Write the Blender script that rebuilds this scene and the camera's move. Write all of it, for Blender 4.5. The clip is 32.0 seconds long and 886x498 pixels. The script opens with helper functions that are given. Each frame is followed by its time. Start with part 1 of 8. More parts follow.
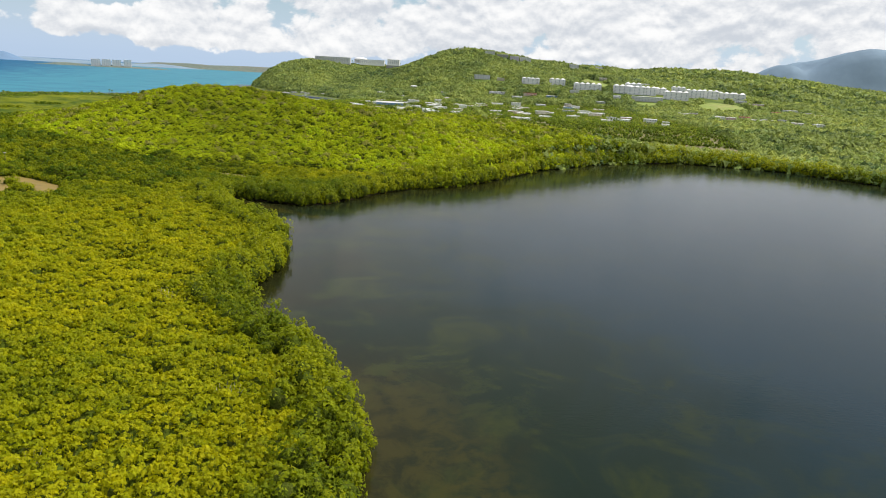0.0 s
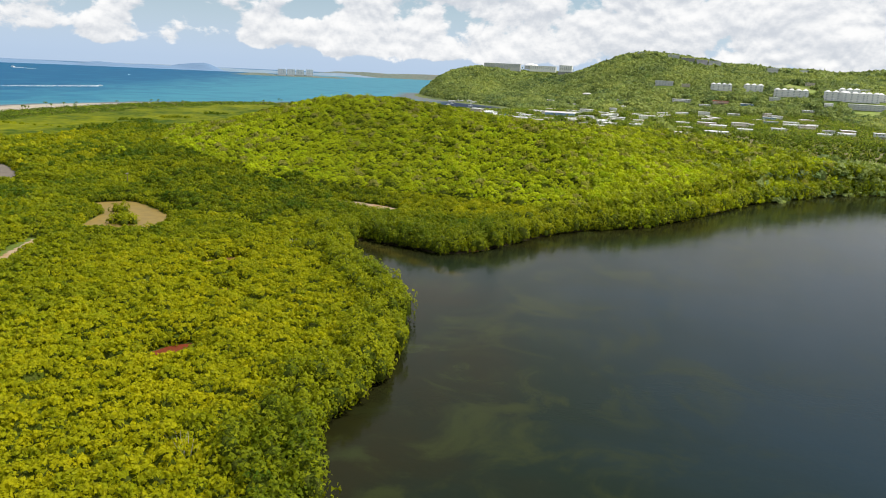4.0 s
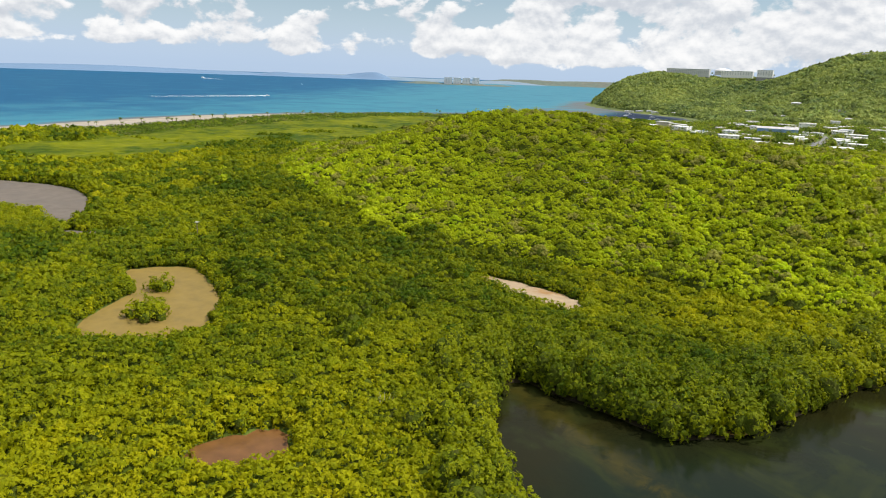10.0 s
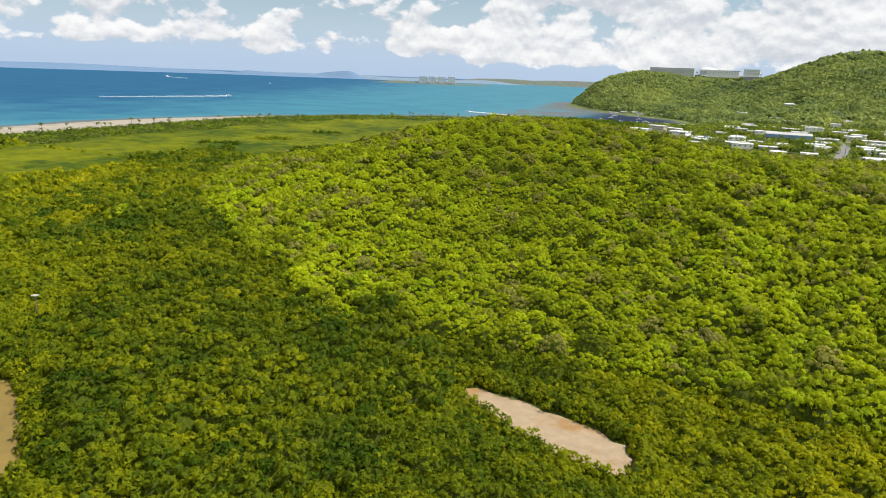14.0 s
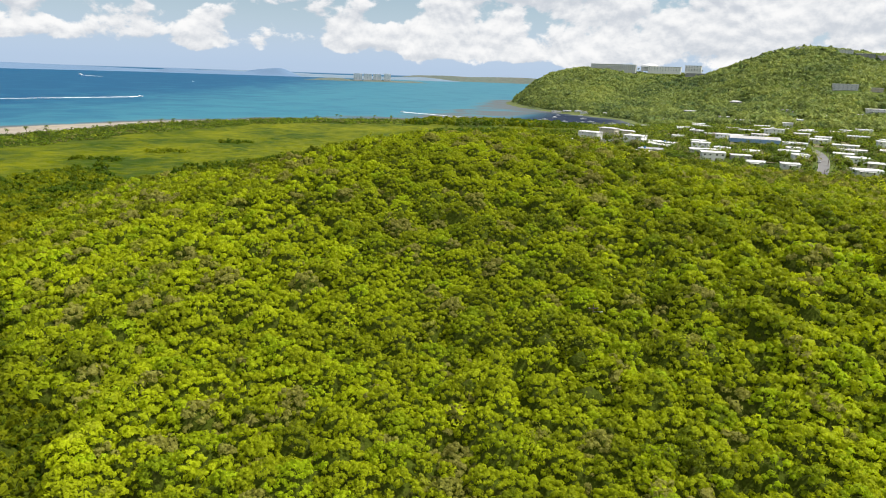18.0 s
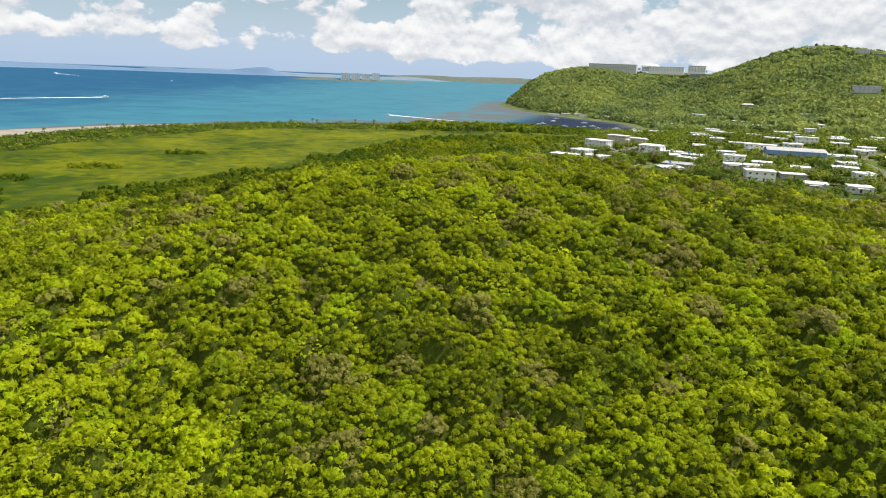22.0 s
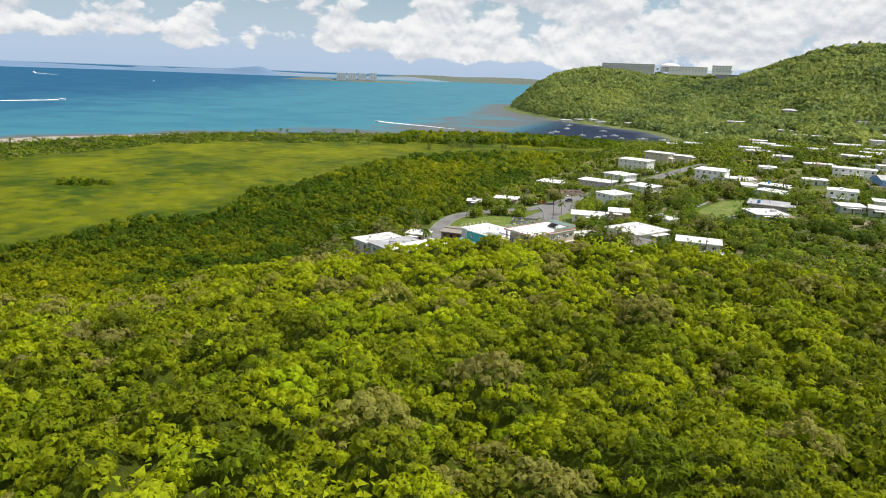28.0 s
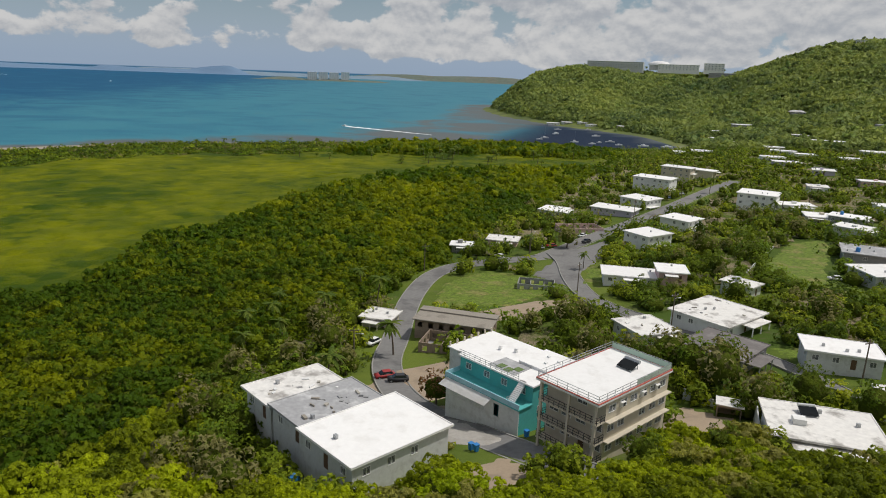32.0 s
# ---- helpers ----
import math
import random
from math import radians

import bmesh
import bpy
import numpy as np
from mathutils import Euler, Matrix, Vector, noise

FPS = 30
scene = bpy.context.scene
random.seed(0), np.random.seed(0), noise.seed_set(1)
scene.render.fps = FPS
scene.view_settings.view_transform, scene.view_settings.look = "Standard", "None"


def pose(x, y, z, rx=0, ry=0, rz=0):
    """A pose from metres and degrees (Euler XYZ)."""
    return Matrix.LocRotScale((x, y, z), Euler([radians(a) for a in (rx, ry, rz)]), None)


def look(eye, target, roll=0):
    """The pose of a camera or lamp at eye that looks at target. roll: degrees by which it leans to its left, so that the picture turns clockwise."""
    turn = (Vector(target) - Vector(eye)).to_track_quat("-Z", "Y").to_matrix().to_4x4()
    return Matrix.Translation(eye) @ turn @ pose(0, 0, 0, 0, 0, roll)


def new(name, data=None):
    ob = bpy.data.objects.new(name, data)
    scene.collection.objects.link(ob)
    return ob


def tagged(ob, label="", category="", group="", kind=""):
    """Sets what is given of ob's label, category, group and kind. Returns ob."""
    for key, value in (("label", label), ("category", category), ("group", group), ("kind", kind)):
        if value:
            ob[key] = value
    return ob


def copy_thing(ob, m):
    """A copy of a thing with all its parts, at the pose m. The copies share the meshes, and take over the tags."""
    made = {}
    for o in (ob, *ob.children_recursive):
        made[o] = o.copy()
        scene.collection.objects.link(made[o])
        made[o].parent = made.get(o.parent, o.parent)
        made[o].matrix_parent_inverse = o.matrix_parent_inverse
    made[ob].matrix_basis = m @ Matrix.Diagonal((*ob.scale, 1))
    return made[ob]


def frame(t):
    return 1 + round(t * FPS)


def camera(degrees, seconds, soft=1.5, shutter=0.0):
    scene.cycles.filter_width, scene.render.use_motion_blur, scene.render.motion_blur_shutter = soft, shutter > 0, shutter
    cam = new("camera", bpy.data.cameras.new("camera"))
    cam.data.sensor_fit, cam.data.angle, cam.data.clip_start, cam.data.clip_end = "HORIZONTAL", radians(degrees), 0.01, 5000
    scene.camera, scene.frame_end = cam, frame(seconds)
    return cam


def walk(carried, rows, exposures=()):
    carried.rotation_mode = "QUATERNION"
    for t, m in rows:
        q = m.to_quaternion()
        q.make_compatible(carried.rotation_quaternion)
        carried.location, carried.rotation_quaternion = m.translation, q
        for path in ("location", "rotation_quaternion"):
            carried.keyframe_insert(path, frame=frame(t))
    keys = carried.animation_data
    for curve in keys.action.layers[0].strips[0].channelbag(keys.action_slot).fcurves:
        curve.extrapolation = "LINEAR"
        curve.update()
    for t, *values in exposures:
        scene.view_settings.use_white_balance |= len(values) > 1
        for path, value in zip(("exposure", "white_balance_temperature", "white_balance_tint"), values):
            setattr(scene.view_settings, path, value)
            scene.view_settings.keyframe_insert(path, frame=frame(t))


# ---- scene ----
cam = camera(65.3, 32.0, soft=1.0)
PATH = [
    (0, (1.703, -2.752, 70.443), (1.705, -0.815, 69.947), 3.4),
    (0.5, (1.48, 8.837, 70.528), (1.418, 10.773, 70.029), 3.3),
    (1, (1.2, 20.393, 70.621), (1.076, 22.325, 70.121), 3.1),
    (1.5, (0.696, 31.83, 70.667), (0.513, 33.757, 70.166), 3.0),
    (2, (-0.168, 43.193, 70.713), (-0.405, 45.115, 70.213), 3.0),
    (2.5, (-1.411, 54.488, 70.732), (-1.706, 56.402, 70.229), 3.0),
    (3, (-3.066, 65.786, 70.787), (-3.492, 67.673, 70.281), 2.9),
    (3.5, (-5.159, 76.922, 70.78), (-5.591, 78.809, 70.277), 2.8),
    (5.5, (-16.018, 120.654, 70.277), (-16.678, 122.474, 69.774), 2.5),
    (6, (-19.408, 131.437, 70.2), (-20.127, 133.235, 69.698), 2.5),
    (6.5, (-23.26, 142.166, 70.162), (-24.039, 143.938, 69.658), 2.5),
    (7, (-27.451, 152.645, 70.116), (-28.288, 154.391, 69.612), 2.5),
    (7.5, (-31.758, 162.911, 70.037), (-32.637, 164.636, 69.533), 2.5),
    (8, (-36.288, 172.989, 69.904), (-37.172, 174.712, 69.401), 2.3),
    (8.5, (-41.031, 183.007, 69.729), (-41.917, 184.728, 69.228), 2.2),
    (9, (-45.912, 193.099, 69.553), (-46.798, 194.82, 69.052), 2.2),
    (9.5, (-50.795, 203.109, 69.371), (-51.683, 204.83, 68.87), 2.2),
    (10, (-55.724, 213.106, 69.205), (-56.613, 214.827, 68.704), 2.1),
    (10.5, (-60.621, 223.086, 69.047), (-61.511, 224.806, 68.547), 2.1),
    (11, (-65.524, 233.068, 68.995), (-66.414, 234.788, 68.495), 2.1),
    (11.5, (-70.343, 242.714, 68.98), (-71.208, 244.447, 68.481), 2.1),
    (12, (-75.035, 252.459, 68.935), (-75.902, 254.191, 68.435), 2.1),
    (12.5, (-79.77, 262.439, 68.904), (-80.637, 264.17, 68.403), 2.1),
    (13, (-84.333, 272.401, 68.864), (-85.201, 274.132, 68.363), 2.1),
    (13.5, (-88.836, 281.962, 68.784), (-89.692, 283.699, 68.283), 2.2),
    (14, (-93.391, 291.708, 68.774), (-94.219, 293.458, 68.273), 2.2),
    (14.5, (-97.592, 301.658, 68.908), (-98.383, 303.426, 68.408), 2.1),
    (16.5, (-112.33, 342.788, 70.817), (-113.0, 344.604, 70.315), 2.1),
    (17, (-116.02, 353.198, 70.914), (-116.691, 355.014, 70.411), 2.1),
    (17.5, (-119.75, 363.729, 70.877), (-120.423, 365.544, 70.375), 1.9),
    (18, (-123.45, 374.33, 70.771), (-124.123, 376.145, 70.266), 2.0),
    (18.5, (-127.069, 384.96, 70.616), (-127.742, 386.775, 70.112), 2.0),
    (19, (-130.648, 395.617, 70.471), (-131.32, 397.431, 69.966), 2.1),
    (19.5, (-134.338, 406.257, 70.325), (-135.011, 408.072, 69.821), 2.1),
    (20, (-138.028, 416.906, 70.231), (-138.701, 418.721, 69.726), 2.3),
    (20.5, (-141.719, 427.612, 70.161), (-142.392, 429.427, 69.656), 2.2),
    (21, (-145.461, 438.385, 70.151), (-146.135, 440.2, 69.646), 2.2),
    (21.5, (-149.304, 449.224, 70.104), (-149.967, 451.043, 69.599), 2.3),
    (22, (-153.144, 460.127, 69.995), (-153.792, 461.95, 69.491), 2.2),
    (22.5, (-156.994, 471.138, 69.881), (-157.642, 472.962, 69.378), 2.2),
    (23, (-160.83, 482.144, 69.769), (-161.477, 483.967, 69.264), 2.2),
    (23.5, (-164.787, 493.183, 69.721), (-165.435, 495.007, 69.217), 2.2),
    (24, (-168.616, 504.073, 69.747), (-169.264, 505.896, 69.242), 2.2),
    (24.5, (-172.449, 514.873, 69.851), (-173.096, 516.697, 69.346), 2.2),
    (25, (-176.246, 525.654, 69.989), (-176.893, 527.478, 69.485), 2.3),
    (25.5, (-179.786, 536.529, 70.098), (-180.434, 538.352, 69.594), 2.3),
    (27.5, (-193.202, 580.011, 70.252), (-193.852, 581.834, 69.747), 2.3),
    (28, (-196.979, 590.86, 70.197), (-197.628, 592.683, 69.692), 2.3),
    (28.5, (-200.995, 601.888, 70.168), (-201.645, 603.711, 69.663), 2.3),
    (29, (-205.262, 613.148, 70.159), (-205.91, 614.971, 69.654), 2.3),
    (29.5, (-209.76, 624.606, 70.179), (-210.407, 626.429, 69.671), 2.2),
    (30, (-214.268, 636.155, 70.098), (-214.916, 637.977, 69.59), 2.0),
    (30.5, (-218.35, 647.67, 69.939), (-218.995, 649.494, 69.432), 2.0),
    (31, (-222.152, 659.083, 69.716), (-222.78, 660.912, 69.209), 2.1),
    (31.5, (-225.827, 670.382, 69.573), (-226.443, 672.216, 69.067), 2.1),
    (32, (-229.451, 681.438, 69.409), (-230.037, 683.282, 68.904), 2.2),
]
walk(cam, [(t, look(eye, target, roll)) for t, eye, target, roll in PATH], [(0, 0.05), (26, 0.0), (28, -0.05), (30, -0.25), (31, -0.40), (32, -0.74)])

# ---------------------------------------------------------------- light
SUN_ELEVATION, SUN_AZIMUTH = 60.0, 62.0  # azimuth counted from +y towards +x
sun_dir = Vector((math.cos(radians(SUN_ELEVATION)) * math.sin(radians(SUN_AZIMUTH)),
                  math.cos(radians(SUN_ELEVATION)) * math.cos(radians(SUN_AZIMUTH)), math.sin(radians(SUN_ELEVATION))))
sun = new("sun", bpy.data.lights.new("sun", "SUN"))
sun.data.energy, sun.data.angle, sun.data.color = 4.4, radians(0.53), (1.0, 0.95, 0.87)
sun.matrix_world = look(sun_dir * 300, (0, 0, 0))

world = bpy.data.worlds.new("sky")
world.use_nodes = True
scene.world = world


class Nodes:
    """Short hand for building a node tree."""

    def __init__(self, tree):
        self.tree = tree

    def add(self, kind, **sets):
        node = self.tree.nodes.new(kind)
        for key, value in sets.items():
            setattr(node, key, value)
        return node

    def link(self, a, b):
        self.tree.links.new(a, b)

    def put(self, socket, value):
        if isinstance(value, bpy.types.NodeSocket):
            self.link(value, socket)
        elif value is not None:
            socket.default_value = value

    def math(self, op, a, b=None, c=None, clamp=False):
        node = self.add("ShaderNodeMath", operation=op, use_clamp=clamp)
        for n, v in enumerate((a, b, c)):
            self.put(node.inputs[n], v)
        return node.outputs[0]

    def mix(self, fac, a, b, blend="MIX"):
        node = self.add("ShaderNodeMix", data_type="RGBA", blend_type=blend)
        self.put(node.inputs[0], fac)
        self.put(node.inputs[6], a if isinstance(a, bpy.types.NodeSocket) else (*a, 1))
        self.put(node.inputs[7], b if isinstance(b, bpy.types.NodeSocket) else (*b, 1))
        return node.outputs[2]

    def noise(self, vector, scale, detail=4.0, rough=0.55, distortion=0.0):
        node = self.add("ShaderNodeTexNoise")
        self.put(node.inputs["Vector"], vector)
        node.inputs["Scale"].default_value, node.inputs["Detail"].default_value = scale, detail
        node.inputs["Roughness"].default_value, node.inputs["Distortion"].default_value = rough, distortion
        return node.outputs[0]

    def span(self, value, a, b, lo=0.0, hi=1.0, smooth=True):
        node = self.add("ShaderNodeMapRange", interpolation_type="SMOOTHSTEP" if smooth else "LINEAR")
        for n, v in enumerate((value, a, b, lo, hi)):
            self.put(node.inputs[n], v)
        return node.outputs[0]

    def mapping(self, vector, scale=(1, 1, 1), place=(0, 0, 0)):
        node = self.add("ShaderNodeMapping")
        self.put(node.inputs["Vector"], vector)
        node.inputs["Scale"].default_value, node.inputs["Location"].default_value = scale, place
        return node.outputs[0]

    def attribute(self, name):
        return self.add("ShaderNodeAttribute", attribute_name=name).outputs["Fac"]

    def bump(self, height, strength, distance):
        node = self.add("ShaderNodeBump")
        self.put(node.inputs["Height"], height)
        node.inputs["Strength"].default_value, node.inputs["Distance"].default_value = strength, distance
        return node.outputs[0]


def sky_world():
    n = Nodes(world.node_tree)
    world.node_tree.nodes.clear()
    out, back = n.add("ShaderNodeOutputWorld"), n.add("ShaderNodeBackground")
    sky = n.add("ShaderNodeTexSky", sky_type="NISHITA", sun_disc=False, sun_elevation=radians(SUN_ELEVATION), sun_rotation=radians(SUN_AZIMUTH))
    sky.air_density, sky.dust_density, sky.ozone_density = 1.0, 0.6, 2.0
    way = n.add("ShaderNodeTexCoord").outputs["Generated"]
    split = n.add("ShaderNodeSeparateXYZ")
    n.link(way, split.inputs[0])
    x, y, z = split.outputs
    # cloud cover: flat-based cumulus towards the west, a thick sheet towards the east
    east = n.span(x, -0.62, -0.12)
    broad = n.noise(n.mapping(way, (2.6, 2.6, 8), (3.1, 0.2, 0.0)), 1.0, 3.0, 0.5)

    def cover_at(lift):
        """How thick the cloud is a little higher up."""
        puffs = n.noise(n.mapping(way, (12, 12, 19), (0.4, 1.3, 0.15 + lift)), 1.0, 9.0, 0.56, 0.12)
        thick = n.math("ADD", n.math("MULTIPLY", puffs, 0.70), n.math("MULTIPLY", broad, 0.30))
        thick = n.math("ADD", thick, n.math("MULTIPLY", east, 0.125))
        thick = n.math("ADD", thick, n.span(z, 0.004, 0.026, -0.17, 0.0))
        return n.math("ADD", thick, n.math("MULTIPLY", n.span(z, 0.045, 0.095, 0.03, -0.05), n.math("SUBTRACT", 1.0, east)))

    cover = cover_at(0.0)
    cloud = n.span(cover, 0.492, 0.540)
    lit = n.span(n.math("SUBTRACT", cover, cover_at(0.16)), -0.09, 0.09)
    grey = n.mix(lit, (6.0, 6.4, 7.0), (9.6, 9.6, 9.6))
    haze = n.span(z, 0.0, 0.12, 0.80, 0.05)
    air = n.mix(haze, sky.outputs[0], (4.9, 6.5, 8.9))
    tone = n.mix(cloud, air, grey)
    # below the rim of the sea the far water goes on
    tone = n.mix(n.span(z, -0.0125, -0.0105), (0.75, 2.2, 3.9), tone)
    n.link(tone, back.inputs[0])
    back.inputs[1].default_value = 0.1
    n.link(back.outputs[0], out.inputs[0])


sky_world()

# ---------------------------------------------------------------- materials


def material(name, colour, rough=0.7, metal=0.0, specular=0.4, grain=0.0, grain_scale=4.0, stain=None, stain_scale=0.4, stain_amount=0.5,
             bump=0.0, bump_distance=0.02, random_value=0.0):
    """A painted, plastered or bare surface: two scales of variation over a base colour."""
    m = bpy.data.materials.new(name)
    m.use_nodes = True
    n = Nodes(m.node_tree)
    b = m.node_tree.nodes["Principled BSDF"]
    where = n.add("ShaderNodeTexCoord").outputs["Object"]
    tone = None
    if stain is not None:
        patch = n.span(n.noise(where, stain_scale, 6.0, 0.62), 0.5 - 0.02, 0.68, 0.0, stain_amount)
        tone = n.mix(patch, colour, stain)
    if grain:
        fine = n.span(n.noise(where, grain_scale, 5.0, 0.6), 0.25, 0.75, 1 - grain, 1 + grain, False)
        base = n.add("ShaderNodeVectorMath", operation="SCALE")
        n.put(base.inputs[0], tone if tone is not None else colour)
        n.link(fine, base.inputs["Scale"])
        tone = base.outputs[0]
    if random_value:
        hsv = n.add("ShaderNodeHueSaturation")
        n.put(hsv.inputs["Color"], tone if tone is not None else (*colour, 1))
        pick = n.add("ShaderNodeObjectInfo").outputs["Random"]
        n.link(n.span(pick, 0, 1, 1 - random_value, 1 + random_value, False), hsv.inputs["Value"])
        tone = hsv.outputs[0]
    n.put(b.inputs["Base Color"], tone if tone is not None else (*colour, 1))
    b.inputs["Roughness"].default_value, b.inputs["Metallic"].default_value = rough, metal
    b.inputs["Specular IOR Level"].default_value = specular
    if bump:
        n.link(n.bump(n.noise(where, grain_scale, 6.0, 0.6), bump, bump_distance), b.inputs["Normal"])
    return m


def leaf_material(name, dark, mid, light, dry=(0.16, 0.12, 0.07), dry_share=0.0, glow=0.3, patch=0.02, size=2.6, gap_shade=0.45, greens=0.4):
    """Foliage: the crown's own tint, patches over the stand, leaf clusters with shade painted into their gaps, and
    light through the blades. size: clusters to the metre.
    """
    m = bpy.data.materials.new(name)
    m.use_nodes = True
    n = Nodes(m.node_tree)
    m.node_tree.nodes.clear()
    out = n.add("ShaderNodeOutputMaterial")
    where = n.add("ShaderNodeTexCoord").outputs["Object"]
    tint = n.attribute("tint")
    island = n.add("ShaderNodeNewGeometry").outputs["Random Per Island"]
    patches = n.span(n.noise(where, patch, 4.0, 0.6), 0.32, 0.68, -0.20, 0.20)
    warp = n.add("ShaderNodeTexNoise")
    n.put(warp.inputs["Vector"], where)
    warp.inputs["Scale"].default_value, warp.inputs["Detail"].default_value = size * 1.1, 3.0
    shifted = n.add("ShaderNodeVectorMath", operation="MULTIPLY_ADD")
    n.link(warp.outputs["Color"], shifted.inputs[0])
    shifted.inputs[1].default_value = (1.1 / size,) * 3
    n.link(where, shifted.inputs[2])
    cells = n.add("ShaderNodeTexVoronoi")
    n.link(shifted.outputs[0], cells.inputs["Vector"])
    cells.inputs["Scale"].default_value, cells.inputs["Randomness"].default_value = size, 1.0
    tuft = n.add("ShaderNodeSeparateColor")
    n.link(cells.outputs["Color"], tuft.inputs[0])
    t = n.math("ADD", n.math("ADD", tint, patches), n.span(island, 0, 1, -0.07, 0.07, False))
    t = n.math("ADD", t, n.span(tuft.outputs[0], 0, 1, -0.07, 0.07, False), clamp=True)
    ramp = n.add("ShaderNodeValToRGB")
    n.link(t, ramp.inputs[0])
    ramp.color_ramp.elements[0].color, ramp.color_ramp.elements[1].color = (*dark, 1), (*light, 1)
    ramp.color_ramp.elements.new(0.5).color = (*mid, 1)
    tone = ramp.outputs[0]
    if dry_share:
        tone = n.mix(n.span(n.attribute("dry"), 1 - dry_share - 0.02, 1 - dry_share + 0.02, 0.0, 0.75), tone, dry)
    own_green = n.span(n.attribute("dry"), 0.0, 0.35, greens, 0.0)
    tone = n.mix(own_green, tone, n.mix(1.0, tone, (0.66, 1.04, 1.2), "MULTIPLY"))
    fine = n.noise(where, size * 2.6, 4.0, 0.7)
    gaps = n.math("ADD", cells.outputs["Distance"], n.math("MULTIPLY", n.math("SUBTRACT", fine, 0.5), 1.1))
    # near-black mixed in between clusters, as painted shade
    tone = n.mix(n.span(gaps, 0.30, 0.72, 0.0, gap_shade), tone, (0.012, 0.022, 0.002))
    front, through_leaf = n.add("ShaderNodeBsdfPrincipled"), n.add("ShaderNodeBsdfTranslucent")
    own = n.add("ShaderNodeNewGeometry").outputs["Normal"]
    lean = n.add("ShaderNodeAttribute", attribute_name="lean").outputs["Vector"]
    both_ways = n.add("ShaderNodeVectorMath", operation="MULTIPLY_ADD")
    n.link(lean, both_ways.inputs[0])
    both_ways.inputs[1].default_value = (1.5, 1.5, 1.5)
    n.link(own, both_ways.inputs[2])
    unit = n.add("ShaderNodeVectorMath", operation="NORMALIZE")
    n.link(both_ways.outputs[0], unit.inputs[0])
    relief = n.add("ShaderNodeBump")
    relief.inputs["Strength"].default_value, relief.inputs["Distance"].default_value = 0.6, 0.6 / size
    n.link(n.math("SUBTRACT", fine, n.math("MULTIPLY", cells.outputs["Distance"], 0.8)), relief.inputs["Height"])
    n.link(unit.outputs[0], relief.inputs["Normal"])
    n.link(relief.outputs[0], front.inputs["Normal"])
    n.link(tone, front.inputs["Base Color"])
    front.inputs["Roughness"].default_value, front.inputs["Specular IOR Level"].default_value = 0.6, 0.12
    n.link(n.mix(1.0, tone, (1.3, 1.3, 0.6), "MULTIPLY"), through_leaf.inputs[0])
    both = n.add("ShaderNodeMixShader")
    both.inputs[0].default_value = glow
    n.link(front.outputs[0], both.inputs[1])
    n.link(through_leaf.outputs[0], both.inputs[2])
    n.link(both.outputs[0], out.inputs[0])
    return m


MANGROVE = leaf_material("mangrove leaves", (0.066, 0.122, 0.004), (0.300, 0.325, 0.003), (0.520, 0.475, 0.003), glow=0.36, patch=0.012, size=2.2, gap_shade=0.18, greens=0.12)
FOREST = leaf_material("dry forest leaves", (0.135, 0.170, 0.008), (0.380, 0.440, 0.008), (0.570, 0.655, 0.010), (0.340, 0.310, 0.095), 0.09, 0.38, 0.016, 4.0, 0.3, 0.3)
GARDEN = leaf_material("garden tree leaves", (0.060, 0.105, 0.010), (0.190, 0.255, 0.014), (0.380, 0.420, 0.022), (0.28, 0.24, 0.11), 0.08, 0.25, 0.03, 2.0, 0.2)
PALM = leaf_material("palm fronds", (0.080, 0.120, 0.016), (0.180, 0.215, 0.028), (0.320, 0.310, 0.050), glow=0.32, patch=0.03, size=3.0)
# lighter and bluer than the near leaves: haze taken into the greens
FAR_FOREST = leaf_material("far woods paled by painted haze", (0.100, 0.155, 0.055), (0.285, 0.350, 0.090), (0.430, 0.470, 0.110), glow=0.2, patch=0.011, size=0.4, gap_shade=0.25)
# dark olive that puts the shade between leaf tufts into the colour
INNER_SHADE = material("crown insides darkened as shade", (0.066, 0.090, 0.008), 0.9, specular=0.05, grain=0.35, grain_scale=1.6, stain=(0.070, 0.066, 0.020), stain_scale=0.5, bump=1.0, bump_distance=0.5)
BARK = material("bark", (0.13, 0.10, 0.075), 0.9, grain=0.4, grain_scale=3)


def undergrowth_material():
    m = bpy.data.materials.new("undergrowth")
    m.use_nodes = True
    n, b = Nodes(m.node_tree), m.node_tree.nodes["Principled BSDF"]
    where = n.add("ShaderNodeTexCoord").outputs["Object"]
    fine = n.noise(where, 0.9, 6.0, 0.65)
    # under woods these dark greens hold the shade of the gaps above
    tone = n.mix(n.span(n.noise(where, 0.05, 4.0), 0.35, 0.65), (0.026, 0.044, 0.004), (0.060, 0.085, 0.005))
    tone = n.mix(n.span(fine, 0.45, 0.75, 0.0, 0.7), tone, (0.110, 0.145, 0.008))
    tone = n.mix(n.attribute("meadow"), tone, n.mix(n.span(n.noise(n.mapping(where, (1, 0.5, 1)), 0.02, 5.0, 0.6), 0.35, 0.68), (0.085, 0.124, 0.004), (0.130, 0.156, 0.005)))
    grass = n.mix(n.span(n.noise(where, 0.09, 5.0, 0.65), 0.36, 0.56), (0.095, 0.135, 0.018), (0.270, 0.225, 0.140))
    grass = n.mix(n.span(n.noise(where, 0.7, 6.0, 0.7), 0.5, 0.7, 0.0, 0.6), grass, (0.050, 0.085, 0.010))
    tone = n.mix(n.attribute("garden"), tone, grass)
    n.link(tone, b.inputs["Base Color"])
    b.inputs["Roughness"].default_value, b.inputs["Specular IOR Level"].default_value = 0.8, 0.1
    n.link(n.bump(n.noise(where, 1.6, 6.0, 0.7), 0.9, 0.7), b.inputs["Normal"])
    return m


